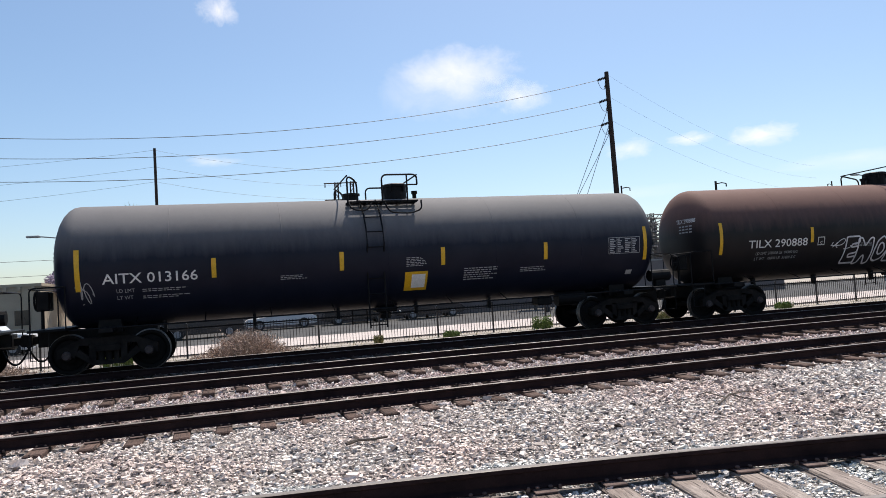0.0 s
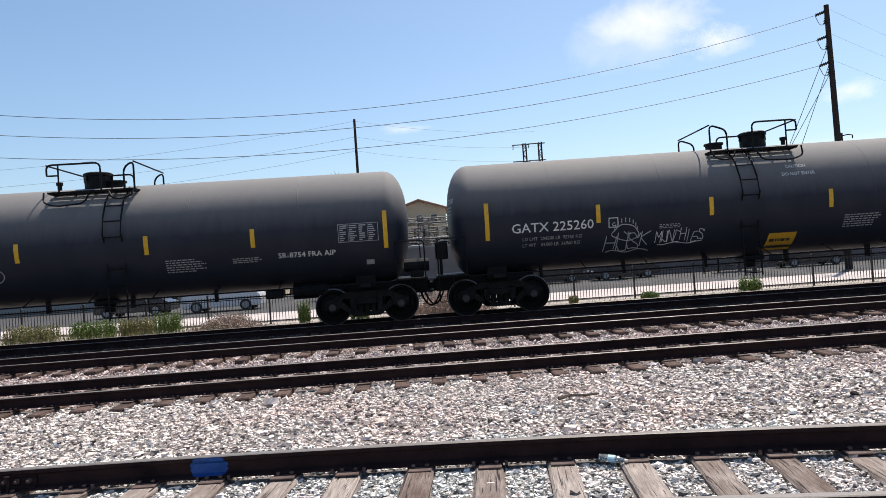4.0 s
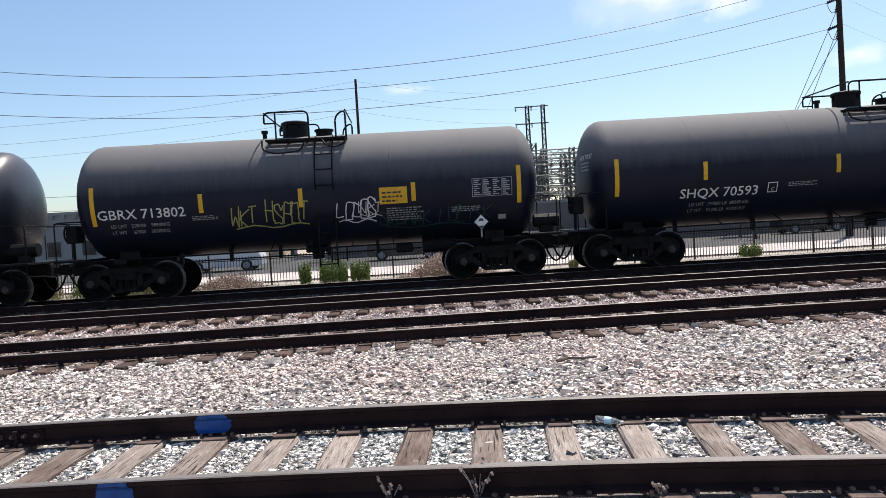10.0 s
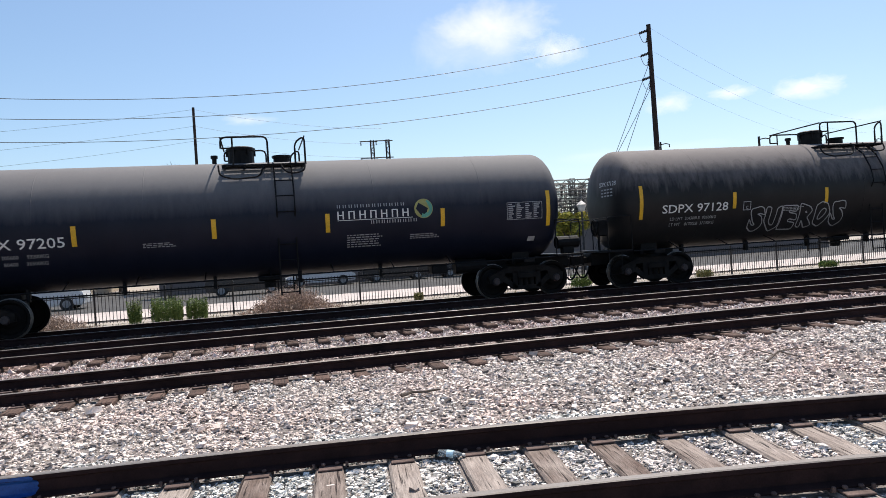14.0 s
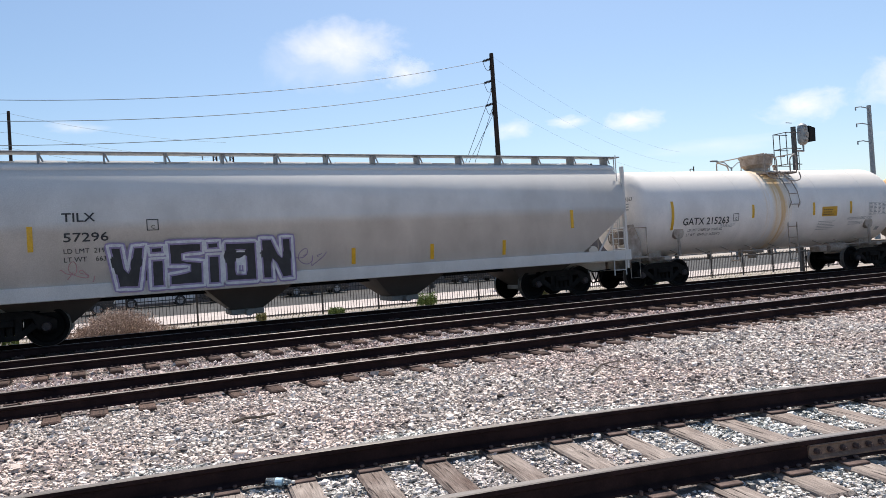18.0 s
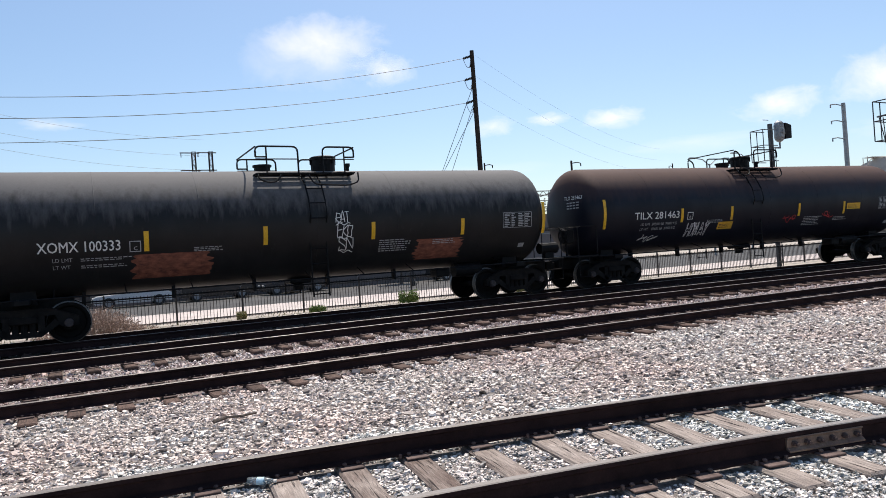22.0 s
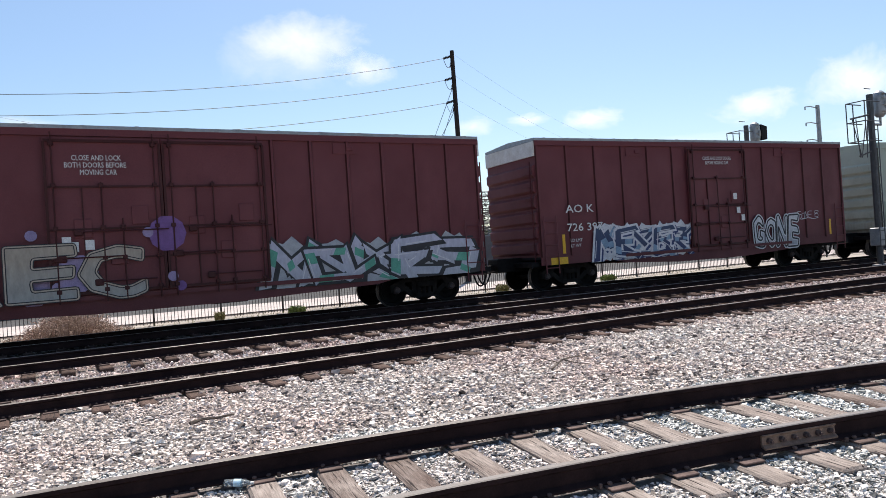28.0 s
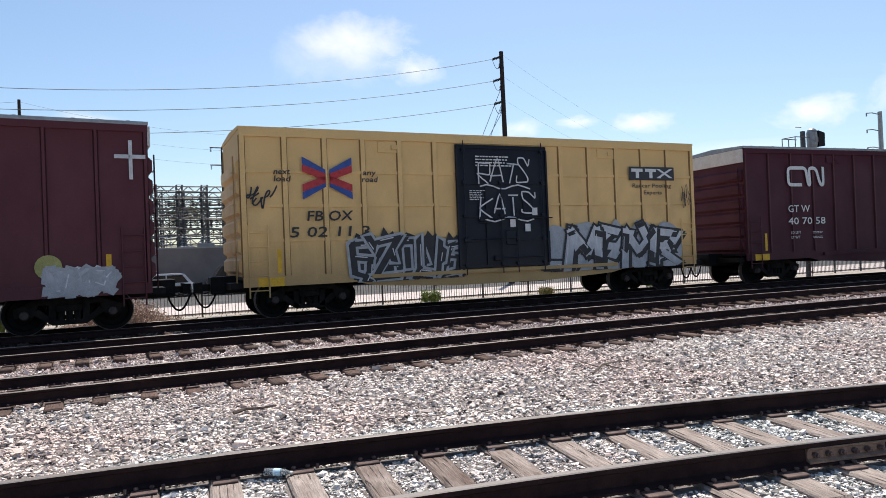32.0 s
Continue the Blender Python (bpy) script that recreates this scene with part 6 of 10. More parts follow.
BLUE_BOX = car_paint("dark_blue_boxcar_paint", (0.0055, 0.031, 0.080), (0.008, 0.037, 0.092), 4.4, 0.5, (0.05, 0.05, 0.05), 0.2, 0.4, 0.25)
YELLOW_BOX = car_paint("armour_yellow_boxcar_paint", (0.68, 0.345, 0.038), (0.73, 0.375, 0.045), 4.4, 0.5, (0.16, 0.10, 0.04), 0.3, 0.5, 0.45)
BROWN_BOX = car_paint("boxcar_red_paint", (0.150, 0.043, 0.049), (0.162, 0.048, 0.054), 4.4, 0.5, (0.05, 0.022, 0.02), 0.25, 0.5, 0.3)
MAROON_BOX = car_paint("maroon_boxcar_paint", (0.112, 0.032, 0.041), (0.121, 0.036, 0.045), 4.4, 0.5, (0.04, 0.018, 0.018), 0.2, 0.5, 0.25)
GREEN_BOX = car_paint("faded_green_boxcar_paint", (0.43, 0.47, 0.39), (0.47, 0.515, 0.43), 4.3, 0.6, (0.13, 0.075, 0.05), 0.55, 0.55, 0.9, stains=((-5.75, 0.05, (0.16, 0.11, 0.08), 0.2), (4.9, 0.06, (0.22, 0.14, 0.09), 0.6), (7.2, 0.3, (0.22, 0.16, 0.12), 1.5)))
TAN_BOX = car_paint("tan_yellow_boxcar_paint", (0.80, 0.53, 0.225), (0.84, 0.56, 0.245), 4.3, 0.6, (0.18, 0.11, 0.06), 0.5, 0.5, 0.4)
NAVY_DOOR = car_paint("navy_door_paint", (0.009, 0.0125, 0.022), (0.012, 0.017, 0.028), 4.3, 0.6, (0.05, 0.04, 0.04), 0.3, 0.45, 0.3)

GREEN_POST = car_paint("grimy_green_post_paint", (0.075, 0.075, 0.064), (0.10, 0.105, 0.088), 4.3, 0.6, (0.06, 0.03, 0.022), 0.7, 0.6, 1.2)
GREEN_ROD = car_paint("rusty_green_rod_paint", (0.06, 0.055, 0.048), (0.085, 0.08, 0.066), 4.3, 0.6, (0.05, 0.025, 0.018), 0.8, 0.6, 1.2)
# darker copies of the body paints: shade painted on post flanks and door rods
BROWN_SHADE = car_paint("dark_boxcar_red_paint", (0.058, 0.014, 0.014), (0.065, 0.017, 0.016), 4.4, 0.5, (0.03, 0.014, 0.013), 0.25, 0.5, 0.3)
MAROON_SHADE = car_paint("dark_maroon_paint", (0.040, 0.010, 0.013), (0.045, 0.012, 0.014), 4.4, 0.5, (0.025, 0.012, 0.012), 0.2, 0.5, 0.25)
YELLOW_SHADE = car_paint("dark_yellow_post_paint", (0.27, 0.115, 0.010), (0.30, 0.13, 0.012), 4.4, 0.5, (0.12, 0.07, 0.03), 0.3, 0.5, 0.45)
TAN_SHADE = car_paint("dark_tan_post_paint", (0.27, 0.155, 0.06), (0.31, 0.18, 0.07), 4.3, 0.6, (0.14, 0.08, 0.05), 0.5, 0.5, 0.4)
PALE_BAND = car_paint("white_plate_with_runs", (0.80, 0.74, 0.65), (0.84, 0.72, 0.55), 3.1, 0.4, (0.60, 0.42, 0.22), 0.3, 0.5, 0.8, stains=((0.3, 1.0, (0.60, 0.34, 0.10), 0.9), (0.3, 0.5, (0.36, 0.15, 0.06), 0.4)))
RUST_DARK = car_paint("dark_rust_run_paint", (0.34, 0.15, 0.07), (0.24, 0.09, 0.05), 3.0, 0.8, (0.22, 0.09, 0.04), 0.5, 0.6, 1.2)
SEAM_PALE = surface("pale_seam_line", (0.54, 0.515, 0.485), (0.48, 0.46, 0.43), 6, 0.7)
SEAM_GREY = surface("dark_seam_line", (0.20, 0.20, 0.22), (0.14, 0.14, 0.15), 6, 0.7)
CAP_BLUE = surface("blue_plastic_cap", (0.03, 0.14, 0.40), (0.02, 0.10, 0.30), 6, 0.5)
GREEN_DOOR = car_paint("grimy_pale_green_door_paint", (0.44, 0.47, 0.40), (0.46, 0.50, 0.43), 4.3, 0.6, (0.09, 0.055, 0.04), 0.9, 0.6, 2.2, dirt_z=1.5, stains=((0.0, 0.12, (0.06, 0.045, 0.037), -0.5), (-2.35, 0.07, (0.08, 0.055, 0.04), 0.2), (2.35, 0.08, (0.08, 0.055, 0.04), 0.2), (1.2, 0.12, (0.22, 0.16, 0.12), 1.6), (-1.2, 0.12, (0.22, 0.16, 0.12), 1.6)))
BAY_BROWN = car_paint("brown_stained_bay_paint", (0.16, 0.14, 0.13), (0.20, 0.18, 0.165), 1.3, 0.4, (0.06, 0.05, 0.045), 0.6, 0.6, 0.8)
BAY_GREY = car_paint("tan_stained_bay_paint", (0.34, 0.30, 0.27), (0.38, 0.34, 0.31), 1.3, 0.4, (0.16, 0.12, 0.10), 0.6, 0.6, 0.8)

RUSTY_WHITE = car_paint("rust_washed_white_paint", (0.56, 0.40, 0.31), (0.64, 0.50, 0.40), 4.3, 0.3, (0.24, 0.10, 0.05), 0.5, 0.55, 0.6)
PLUM_BOX = car_paint("dark_plum_boxcar_paint", (0.070, 0.015, 0.026), (0.08, 0.018, 0.03), 4.4, 0.5, (0.04, 0.018, 0.018), 0.2, 0.5, 0.25)


# ---- the train, car by car from its head ----
def plate_c(x, z, surf, ink, car, s=0.25):
    t = 0.02
    quads("plate_mark", [(x, x + s, z, z + t), (x, x + s, z + s - t, z + s), (x, x + t, z, z + s), (x + s - t, x + s, z, z + s)], surf, ink, car, "small framed letter")
    letters("C", x + s * 0.36, z + s * 0.16, s * 0.34, surf, ink, car, "plate_letter", 0.01)


def placard(x, z, surf, material, car, s=0.17, y=-1.41):
    """A diamond placard in a holder that stands on the platform's edge."""
    d = SHIFT.get(car.name, 0.0)
    bm = bmesh.new()
    g = s + 0.015
    prism(bm, [(x + d - g, z), (x + d, z - g), (x + d + g, z), (x + d, z + g)], y - 0.006, y + 0.012)
    box(bm, x + d - 0.02, x + d + 0.02, y, y + 0.02, z - g - 0.2, z - g + 0.03)
    holder = part("placard_holder", bm, GREY_STEEL, car, "diamond placard holder on a bracket")
    part("placard", raw("placard", [(x + d - s, y - 0.009, z), (x + d, y - 0.009, z - s), (x + d + s, y - 0.009, z), (x + d, y - 0.009, z + s)], [(0, 1, 2, 3)], material), None, holder, "diamond hazard placard")
    k = s * 0.42
    other = BLACK_INK if material is WHITE_INK else WHITE_INK
    for pts in (((-k, -s + k), (0, -s * 0.98), (k, -s + k)), ((-s * 0.4, 0.02), (s * 0.4, 0.02), (s * 0.22, s * 0.5), (-s * 0.22, s * 0.5))):
        part("placard_print", raw("placard_print", [(x + d + u, y - 0.011, z + v) for u, v in pts], [tuple(range(len(pts)))], other), None, holder)


def card(x0, x1, z0, z1, surf, car, material=None, panel=False):
    quads("card", [(x0, x1, z0, z1)], surf, material or YELLOW_REF, car, "yellow card", 0.009)
    if panel:
        d = (x1 - x0) * 0.3
        quads("card_panel", [(x0 + d, x1 - 0.06, z0 + 0.07, z1 - 0.07)], surf, WHITE_INK, car, "white printed panel", 0.014)
    else:
        rnd = random.Random(int(x0 * 10))
        bars(x0 + 0.06, z0 + 0.05, (x1 - x0) * 0.75, (z1 - z0) - 0.1, 2, surf, BLACK_INK, car, rnd, lift=0.015)


def emblem(car, surf, x):
    """A round leaf emblem beside a company name that is kept as plain bars."""
    n = 20
    cx, cz, rr = x + 2.25, 2.5, 0.25
    lay("round_emblem", [(cx + rr * math.cos(i * 6.2832 / n), cz + rr * math.sin(i * 6.2832 / n)) for i in range(n)], [tuple(range(n))], surf, SPRAY_OLIVE, car, "round olive and green emblem")
    lay("emblem_leaf", [(cx + 0.235 * math.cos(1.2 - i * 0.28), cz + 0.235 * math.sin(1.2 - i * 0.28)) for i in range(12)], [tuple(range(11, -1, -1))], surf, SPRAY_MINT, car, "", 0.010)
    big = [q for i in range(7) for q in ((x + i * 0.28, x + 0.035 + i * 0.28, 2.32, 2.52), (x + 0.13 + i * 0.28, x + 0.165 + i * 0.28, 2.32, 2.52), (x + 0.035 + i * 0.28, x + 0.13 + i * 0.28, 2.495 if i % 2 else 2.41, 2.52 if i % 2 else 2.435))]
    tagged(quads("company_name", big, surf, WHITE_INK, car, "company name as plain bars"), kind="stuff")
    tagged(quads("company_name", [(x + i * 0.15, x + 0.022 + i * 0.15, 2.60, 2.68) for i in range(12)] + [(x + 0.06 + i * 0.15, x + 0.082 + i * 0.15, 2.60, 2.68) for i in range(12)] + [(x + 0.85 + i * 0.14, x + 0.872 + i * 0.14, 2.18, 2.26) for i in range(9)] + [(x + 0.91 + i * 0.14, x + 0.932 + i * 0.14, 2.18, 2.26) for i in range(9)], surf, GREY_INK, car), kind="stuff")
    quads("name_line", [(x, x + 1.95, 2.285, 2.30)], surf, WHITE_INK, car)


def shield(car, x, z, surf):
    """A shield: blue head, red and white stripes, a white border, pointed at the foot."""
    def half_at(t):
        return 0.31 * (1 - max(0.0, (0.25 - t) / 0.25) ** 2.5 * 0.95) if t < 0.25 else 0.31 + 0.03 * math.sin((t - 0.25) * 4.2)

    def piece(name, t0, t1, k, u0, u1, mat_, label, up):
        n = 10
        pts = [(x + half_at(t0 + (t1 - t0) * i / n) * k * u, z - 0.38 + 0.76 * (t0 + (t1 - t0) * i / n)) for u in (u0, u1) for i in range(n + 1)]
        lay(name, pts, [(i, n + 1 + i, n + 2 + i, i + 1) for i in range(n)], surf, mat_, car, label, up)
    piece("shield_emblem", 0.0, 1.0, 1.0, -1, 1, WHITE_INK, "blue, red and white striped shield", 0.008)
    piece("shield_head", 0.60, 0.97, 0.92, -1, 1, SPRAY_NAVY, "blue head of the shield", 0.012)
    for i in range(4):
        piece("shield_stripe", 0.06, 0.59, 0.92, -0.97 + 0.543 * i, -0.66 + 0.543 * i, RED_INK, "", 0.012)
    quads("shield_bar", [(x - 0.2, x + 0.2, z + 0.24, z + 0.29), (x - 0.23, x + 0.23, z + 0.13, z + 0.18)], surf, WHITE_INK, car, "white bars on the shield's head", 0.016)


def tree_emblem(car, x, z, surf):
    n = 40
    flat, faces = [], []
    for i in range(n + 1):
        t = -1.05 + (6.2832 - 1.1) * i / n
        for rr in (0.93, 1.12):
            flat.append((x + rr * math.cos(t), z + rr * math.sin(t) * 0.86))
    faces = [(2 * i, 2 * i + 2, 2 * i + 3, 2 * i + 1)[::-1] for i in range(n)]
    for k in range(3):
        zz = z + 0.38 - 0.36 * k
        b = len(flat)
        for sx in (-1, 1):
            flat += [(x + sx * 0.08, zz), (x + sx * 0.08, zz + 0.18), (x + sx * 0.52, zz - 0.16), (x + sx * 0.52, zz - 0.34)]
        faces += [(b, b + 1, b + 2, b + 3), (b + 7, b + 6, b + 5, b + 4)]
    lay("tree_emblem", flat, faces, surf, surface("faded_white_paint", (0.66, 0.68, 0.63), (0.52, 0.55, 0.50), 3, 0.6), car, "faded white ring with chevrons")


def build_tanks():
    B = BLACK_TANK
    tank_car("black tank car with a grey top painted dusty and sunlit", -22.4, -4.75, B, seed=40)
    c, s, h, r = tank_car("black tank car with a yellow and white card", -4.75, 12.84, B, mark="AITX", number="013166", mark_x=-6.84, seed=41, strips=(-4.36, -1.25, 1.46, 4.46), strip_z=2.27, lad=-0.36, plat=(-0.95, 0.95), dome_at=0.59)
    card(0.42, 1.04, 1.43, 1.91, s, c, panel=True)
    bars(0.45, 2.05, 0.55, 0.25, 4, s, GREY_INK, c, r)
    scrawl(-h + 0.75, 1.5, 0.4, 0.75, 4, 0.025, s, GREY_INK, c, r)
    c, s, h, r = tank_car("tank car with a rust-brown top and white graffiti", 12.84, 31.0, BROWN_TANK, mark="TILX", number="290888", mark_x=-6.46, weights=("LD LMT 208000 LB  94300 KG", "LT WT   78000 LB  35400 KG"), end_strips=(0.0, -0.45), seed=42, strips=(-4.19, -1.34, 2.09, 4.63), lad=0.66, plat=(-0.42, 1.09), dome_at=-0.13, tags_at=2.5)
    plate_c(-3.98, 2.0, s, WHITE_INK, c)
    tag_word("EMOESM", -2.95, 1.36, 3.3, 0.86, s, None, SPRAY_WHITE, c, label="big bubbly white graffiti in outline", bold=0.05, fat=0.075, seed=44)
    scrawl(-3.5, 1.75, 0.75, 0.4, 2, 0.03, s, SPRAY_WHITE, c, r)
    hand("NORO", 1.05, 1.8, 0.95, 0.5, s, SPRAY_SILVER, c, 5)
    scrawl(1.05, 1.75, 0.95, 0.6, 3, 0.02, s, GREY_INK, c, r)
    letters("DO NOT ENTER", -0.72, 3.24, 0.07, s, WHITE_INK, c, "warning_print", 0.01, width=0.7)
    letters("CAUTION NITROGEN BLANKET", -1.0, 3.12, 0.07, s, WHITE_INK, c, "warning_print", 0.01, width=1.35)
    c, s, h, r = tank_car("black tank car with a top painted dusty and sunlit and a faint tag", 31.0, 49.3, B, mark="AITX", number="013212", mark_x=-6.38, mark_w=2.0, seed=43, strips=(-3.93, -0.87, 1.76, 4.86), strip_z=2.29, lad=-0.04, plat=(-0.95, 1.2), dome_at=0.91)
    card(0.65, 1.33, 1.43, 1.9, s, c, panel=True)
    bars(0.65, 2.0, 0.55, 0.25, 4, s, GREY_INK, c, r)
    scrawl(4.76, 1.36, 0.55, 0.75, 7, 0.02, s, GREY_INK, c, r)
    c, s, h, r = tank_car("charcoal tank car with a grey top painted dusty and sunlit and faint tags", 49.3, 67.05, CHAR_TANK, mark="GATX", number="220137", mark_x=-6.30, mark_w=2.0, seed=44, strips=(-4.18, -1.35, 1.75, 4.36), lad=0.97, plat=(-0.68, 1.45), dome_at=0.11)
    plate_c(-4.05, 1.98, s, WHITE_INK, c)
    bubbles(-2.55, 1.62, 0.75, 0.42, 3, s, GREY_INK, c, 8, "faint bubbly tag", 0.02)
    letters("SR-8754 FRA AIP", 4.95, 1.8, 0.13, s, WHITE_INK, c, "approval_print", 0.008, width=1.45)
    hand("EVADES LAOR", -5.5, 1.38, 2.2, 0.2, s, GREY_INK, c, 45, "faint scrawled tag")
    c, s, h, r = tank_car("charcoal tank car with white tags and a yellow panel", 67.05, 85.2, CHAR_TANK, mark="GATX", number="225260", mark_x=-6.52, mark_w=2.13, end_strips=(0.3, 0.0), seed=45, strips=(-4.26, -1.32, 1.79, 5.02), strip_z=2.37, lad=-0.31, plat=(-1.1, 1.2), dome_at=0.56, weights=("LD LMT  204500 LB  92750 KG", "LT WT    81500 LB  36960 KG"))
    plate_c(-4.0, 2.0, s, WHITE_INK, c)
    hand("HUSK", -4.1, 1.45, 1.2, 0.36, s, SPRAY_SILVER, c, 3)
    bubbles(-3.82, 1.66, 0.55, 0.42, 1, s, SPRAY_SILVER, c, 3, "sprayed sun with a face", 0.025)
    hand("Munchies", -2.75, 1.55, 1.25, 0.27, s, SPRAY_WHITE, c, 7, "scrawled white tag")
    for i in range(9):
        a = 0.35 * i + 0.2
        quads("graffiti_ray", [(-3.55 + 0.3 * math.cos(a) - 0.012, -3.55 + 0.3 * math.cos(a) + 0.012, 1.86 + 0.26 * math.sin(a), 1.93 + 0.30 * math.sin(a))], s, SPRAY_SILVER, c)
    letters("AAR ST-470", 4.95, 2.05, 0.13, s, WHITE_INK, c, "approval_print", 0.008, width=0.95)
    letters("SR-8754 FRA AIP", 4.95, 1.85, 0.13, s, WHITE_INK, c, "approval_print", 0.008, width=1.45)
    bars(4.95, 1.66, 1.2, 0.12, 1, s, GREY_INK, c, r)
    card(0.26, 1.0, 1.15, 1.58, s, c, YELLOW_INK)
    letters("CAUTION", 0.75, 3.22, 0.085, s, WHITE_INK, c, "warning_print", 0.01)
    letters("DO NOT ENTER", 0.6, 3.02, 0.085, s, WHITE_INK, c, "warning_print", 0.01)
    c, s, h, r = tank_car("dark tank car with an orange rusted top and tags", 85.2, 103.0, RUSTY_TANK, seed=46)
    scrawl(4.6, 1.35, 1.9, 0.7, 6, 0.045, s, SPRAY_TAN, c, r)
    scrawl(-5.5, 1.5, 2.4, 0.7, 6, 0.045, s, SPRAY_SILVER, c, r)
    c, s, h, r = tank_car("black tank car with yellow stencils and tags", 123.7, 140.1, car_paint("black_paint_with_grey_dust", (0.0075, 0.009, 0.014), (0.165, 0.152, 0.135), 3.3, 0.4, (0.025, 0.024, 0.022), 0.15, streak=0.3), ink=YELLOW_INK, mark="UTLX", number="671756", mark_x=-5.70, seed=47, mid_rail=True, strips=(-3.49, -1.30, 1.78, 3.88), strip_z=2.37, lad=0.66, plat=(-1.32, 1.62), dome_at=-0.55)
    hand("H2O", -1.15, 1.74, 0.5, 0.2, s, SPRAY_WHITE, c, 11)
    hand("CREW", -1.4, 1.48, 1.0, 0.17, s, SPRAY_WHITE, c, 12)
    hand("H2O", 3.75, 1.98, 0.7, 0.2, s, SPRAY_WHITE, c, 13)
    hand("CREW", 3.6, 1.74, 0.9, 0.17, s, SPRAY_WHITE, c, 14)
    quads("sticker_frame", [(-6.78, -6.02, 1.42, 1.445), (-6.78, -6.02, 2.18, 2.205), (-6.78, -6.755, 1.445, 2.18), (-6.045, -6.02, 1.445, 2.18)], s, RED_INK, c, "thin red sprayed frame")
    scrawl(-6.72, 1.5, 0.6, 0.6, 5, 0.02, s, GREY_INK, c, r)
    letters("THE TANK CAR PEOPLE", -5.65, 1.87, 0.085, s, YELLOW_INK, c, "slogan_print", 0.004, width=1.15)
    card(1.96, 2.72, 1.80, 2.04, s, c)
    placard(6.30, 1.39, s, WHITE_INK, c)
    placard(6.72, 1.78, s, WHITE_INK, c, 0.13)
    c, s, h, r = tank_car("glossy charcoal tank car with yellow stencils", 140.1, 157.0, GLOSS_TANK, ink=YELLOW_INK, mark="UTLX", number="205285", mark_x=-6.03, mark_w=2.15, end_strips=(0.0, -0.25), seed=48, mid_rail=True, dish=0.6, end_gap=0.76, strips=(-3.75, -1.43, 0.41, 2.65), strip_z=2.09, lad=-0.28, plat=(-1.32, 1.64), dome_at=0.84, weights=("LD LMT   199200 LB  90360 KG", "LT WT     63800 LB  28940 KG"))
    letters("THE TANK CAR PEOPLE", -6.0, 1.87, 0.085, s, YELLOW_INK, c, "slogan_print", 0.004, width=1.15)
    plate_c(-3.25, 1.88, s, YELLOW_INK, c)
    scrawl(-3.72, 1.6, 0.3, 0.62, 6, 0.016, s, GREY_INK, c, r)
    letters("DOT SP 20620", 5.46, 2.68, 0.09, s, YELLOW_INK, c, "approval_print", 0.01, width=0.78)
    placard(6.35, 1.39, s, PLACARD_RED, c)
    c, s, h, r = tank_car("short black tank car with white print and a placard", 157.0, 169.9, B, mark="GBRX", number="713802", mark_x=-4.93, mark_w=2.15, seed=49, end_gap=0.76, strips=(-2.38, 0.09, 2.92), lad=0.7, plat=(-0.75, 1.3), dome_at=-0.15, weights=("LD LMT   218100    98900KG", "LT WT     67900    30300KG"), strip_z=2.3)
    hand("WKT HSPOT", -1.7, 1.72, 1.95, 0.44, s, SPRAY_OLIVE, c, 21)
    hand("LOCOS", 0.95, 1.72, 1.0, 0.42, s, SPRAY_WHITE, c, 22)
    hand("WKT", 1.5, 1.82, 0.6, 0.24, s, SPRAY_WHITE, c, 23)
    hand("SKONAK LOCISK", 2.0, 1.5, 2.9, 0.34, s, SPRAY_DEEP, c, 24)
    card(2.06, 2.76, 2.03, 2.44, s, c)
    placard(4.6, 1.45, s, WHITE_INK, c)
    c, s, h, r = tank_car("long black tank car with a yellow caution line", 169.9, 187.95, B, mark="SHQX", number="70593", mark_z=1.74, mark_x=-5.43, seed=50, strips=(-4.79, -1.41, 1.9, 5.54), strip_z=2.4, lad=0.77, plat=(-0.9, 1.4), dome_at=-0.32, mark_w=2.0, weights=("LD LMT  194800 LB  88390 KG", "LT WT    91200 LB  41300 KG"))
    plate_c(-3.18, 1.77, s, WHITE_INK, c)
    letters("CAUTION-CAR IS NOT EQUIPPED WITH VACUUM RELIEF VALVE", 2.03, 2.80, 0.085, s, YELLOW_INK, c, "caution_print", 0.008, width=3.2)
    letters("AIR INLET VALVE MUST BE OPEN PRIOR TO UNLOADING CAR", 2.03, 2.66, 0.085, s, YELLOW_INK, c, "caution_print", 0.008, width=3.15)
    placard(6.26, 1.33, s, PLACARD_RED, c, 0.14)
    c, s, h, r = tank_car("black tank car with a white scrawl", 187.95, 205.9, B, mark="BRCX", number="5239", mark_x=-6.64, mark_w=1.76, seed=52, strips=(-4.34, -1.63, 1.5, 4.4), strip_z=2.4, lad=0.27, plat=(-0.65, 1.05), dome_at=-0.21)
    plate_c(-4.15, 1.98, s, WHITE_INK, c)
    scrawl(-1.8, 1.3, 0.85, 0.85, 9, 0.025, s, WHITE_INK, c, r)
    hand("ENOK", 2.52, 1.55, 1.6, 0.5, s, SPRAY_WHITE, c, 31, "white sprayed tag of four letters")
    c, s, h, r = tank_car("black tank car with a white outlined graffiti word", 205.9, 223.85, B, mark="GATX", number="234101", mark_x=-6.79, mark_w=2.03, seed=53, strips=(-4.43, -1.51, 1.87, 4.48), strip_z=2.36, lad=0.75, plat=(-0.65, 1.1), dome_at=-0.08)
    letters("SR-8754", 4.75, 1.98, 0.12, s, WHITE_INK, c, "approval_print", 0.006, width=0.75)
    letters("SR-13450", 4.75, 1.80, 0.12, s, WHITE_INK, c, "approval_print", 0.006, width=0.8)
    bars(4.75, 1.6, 0.9, 0.13, 1, s, GREY_INK, c, r)
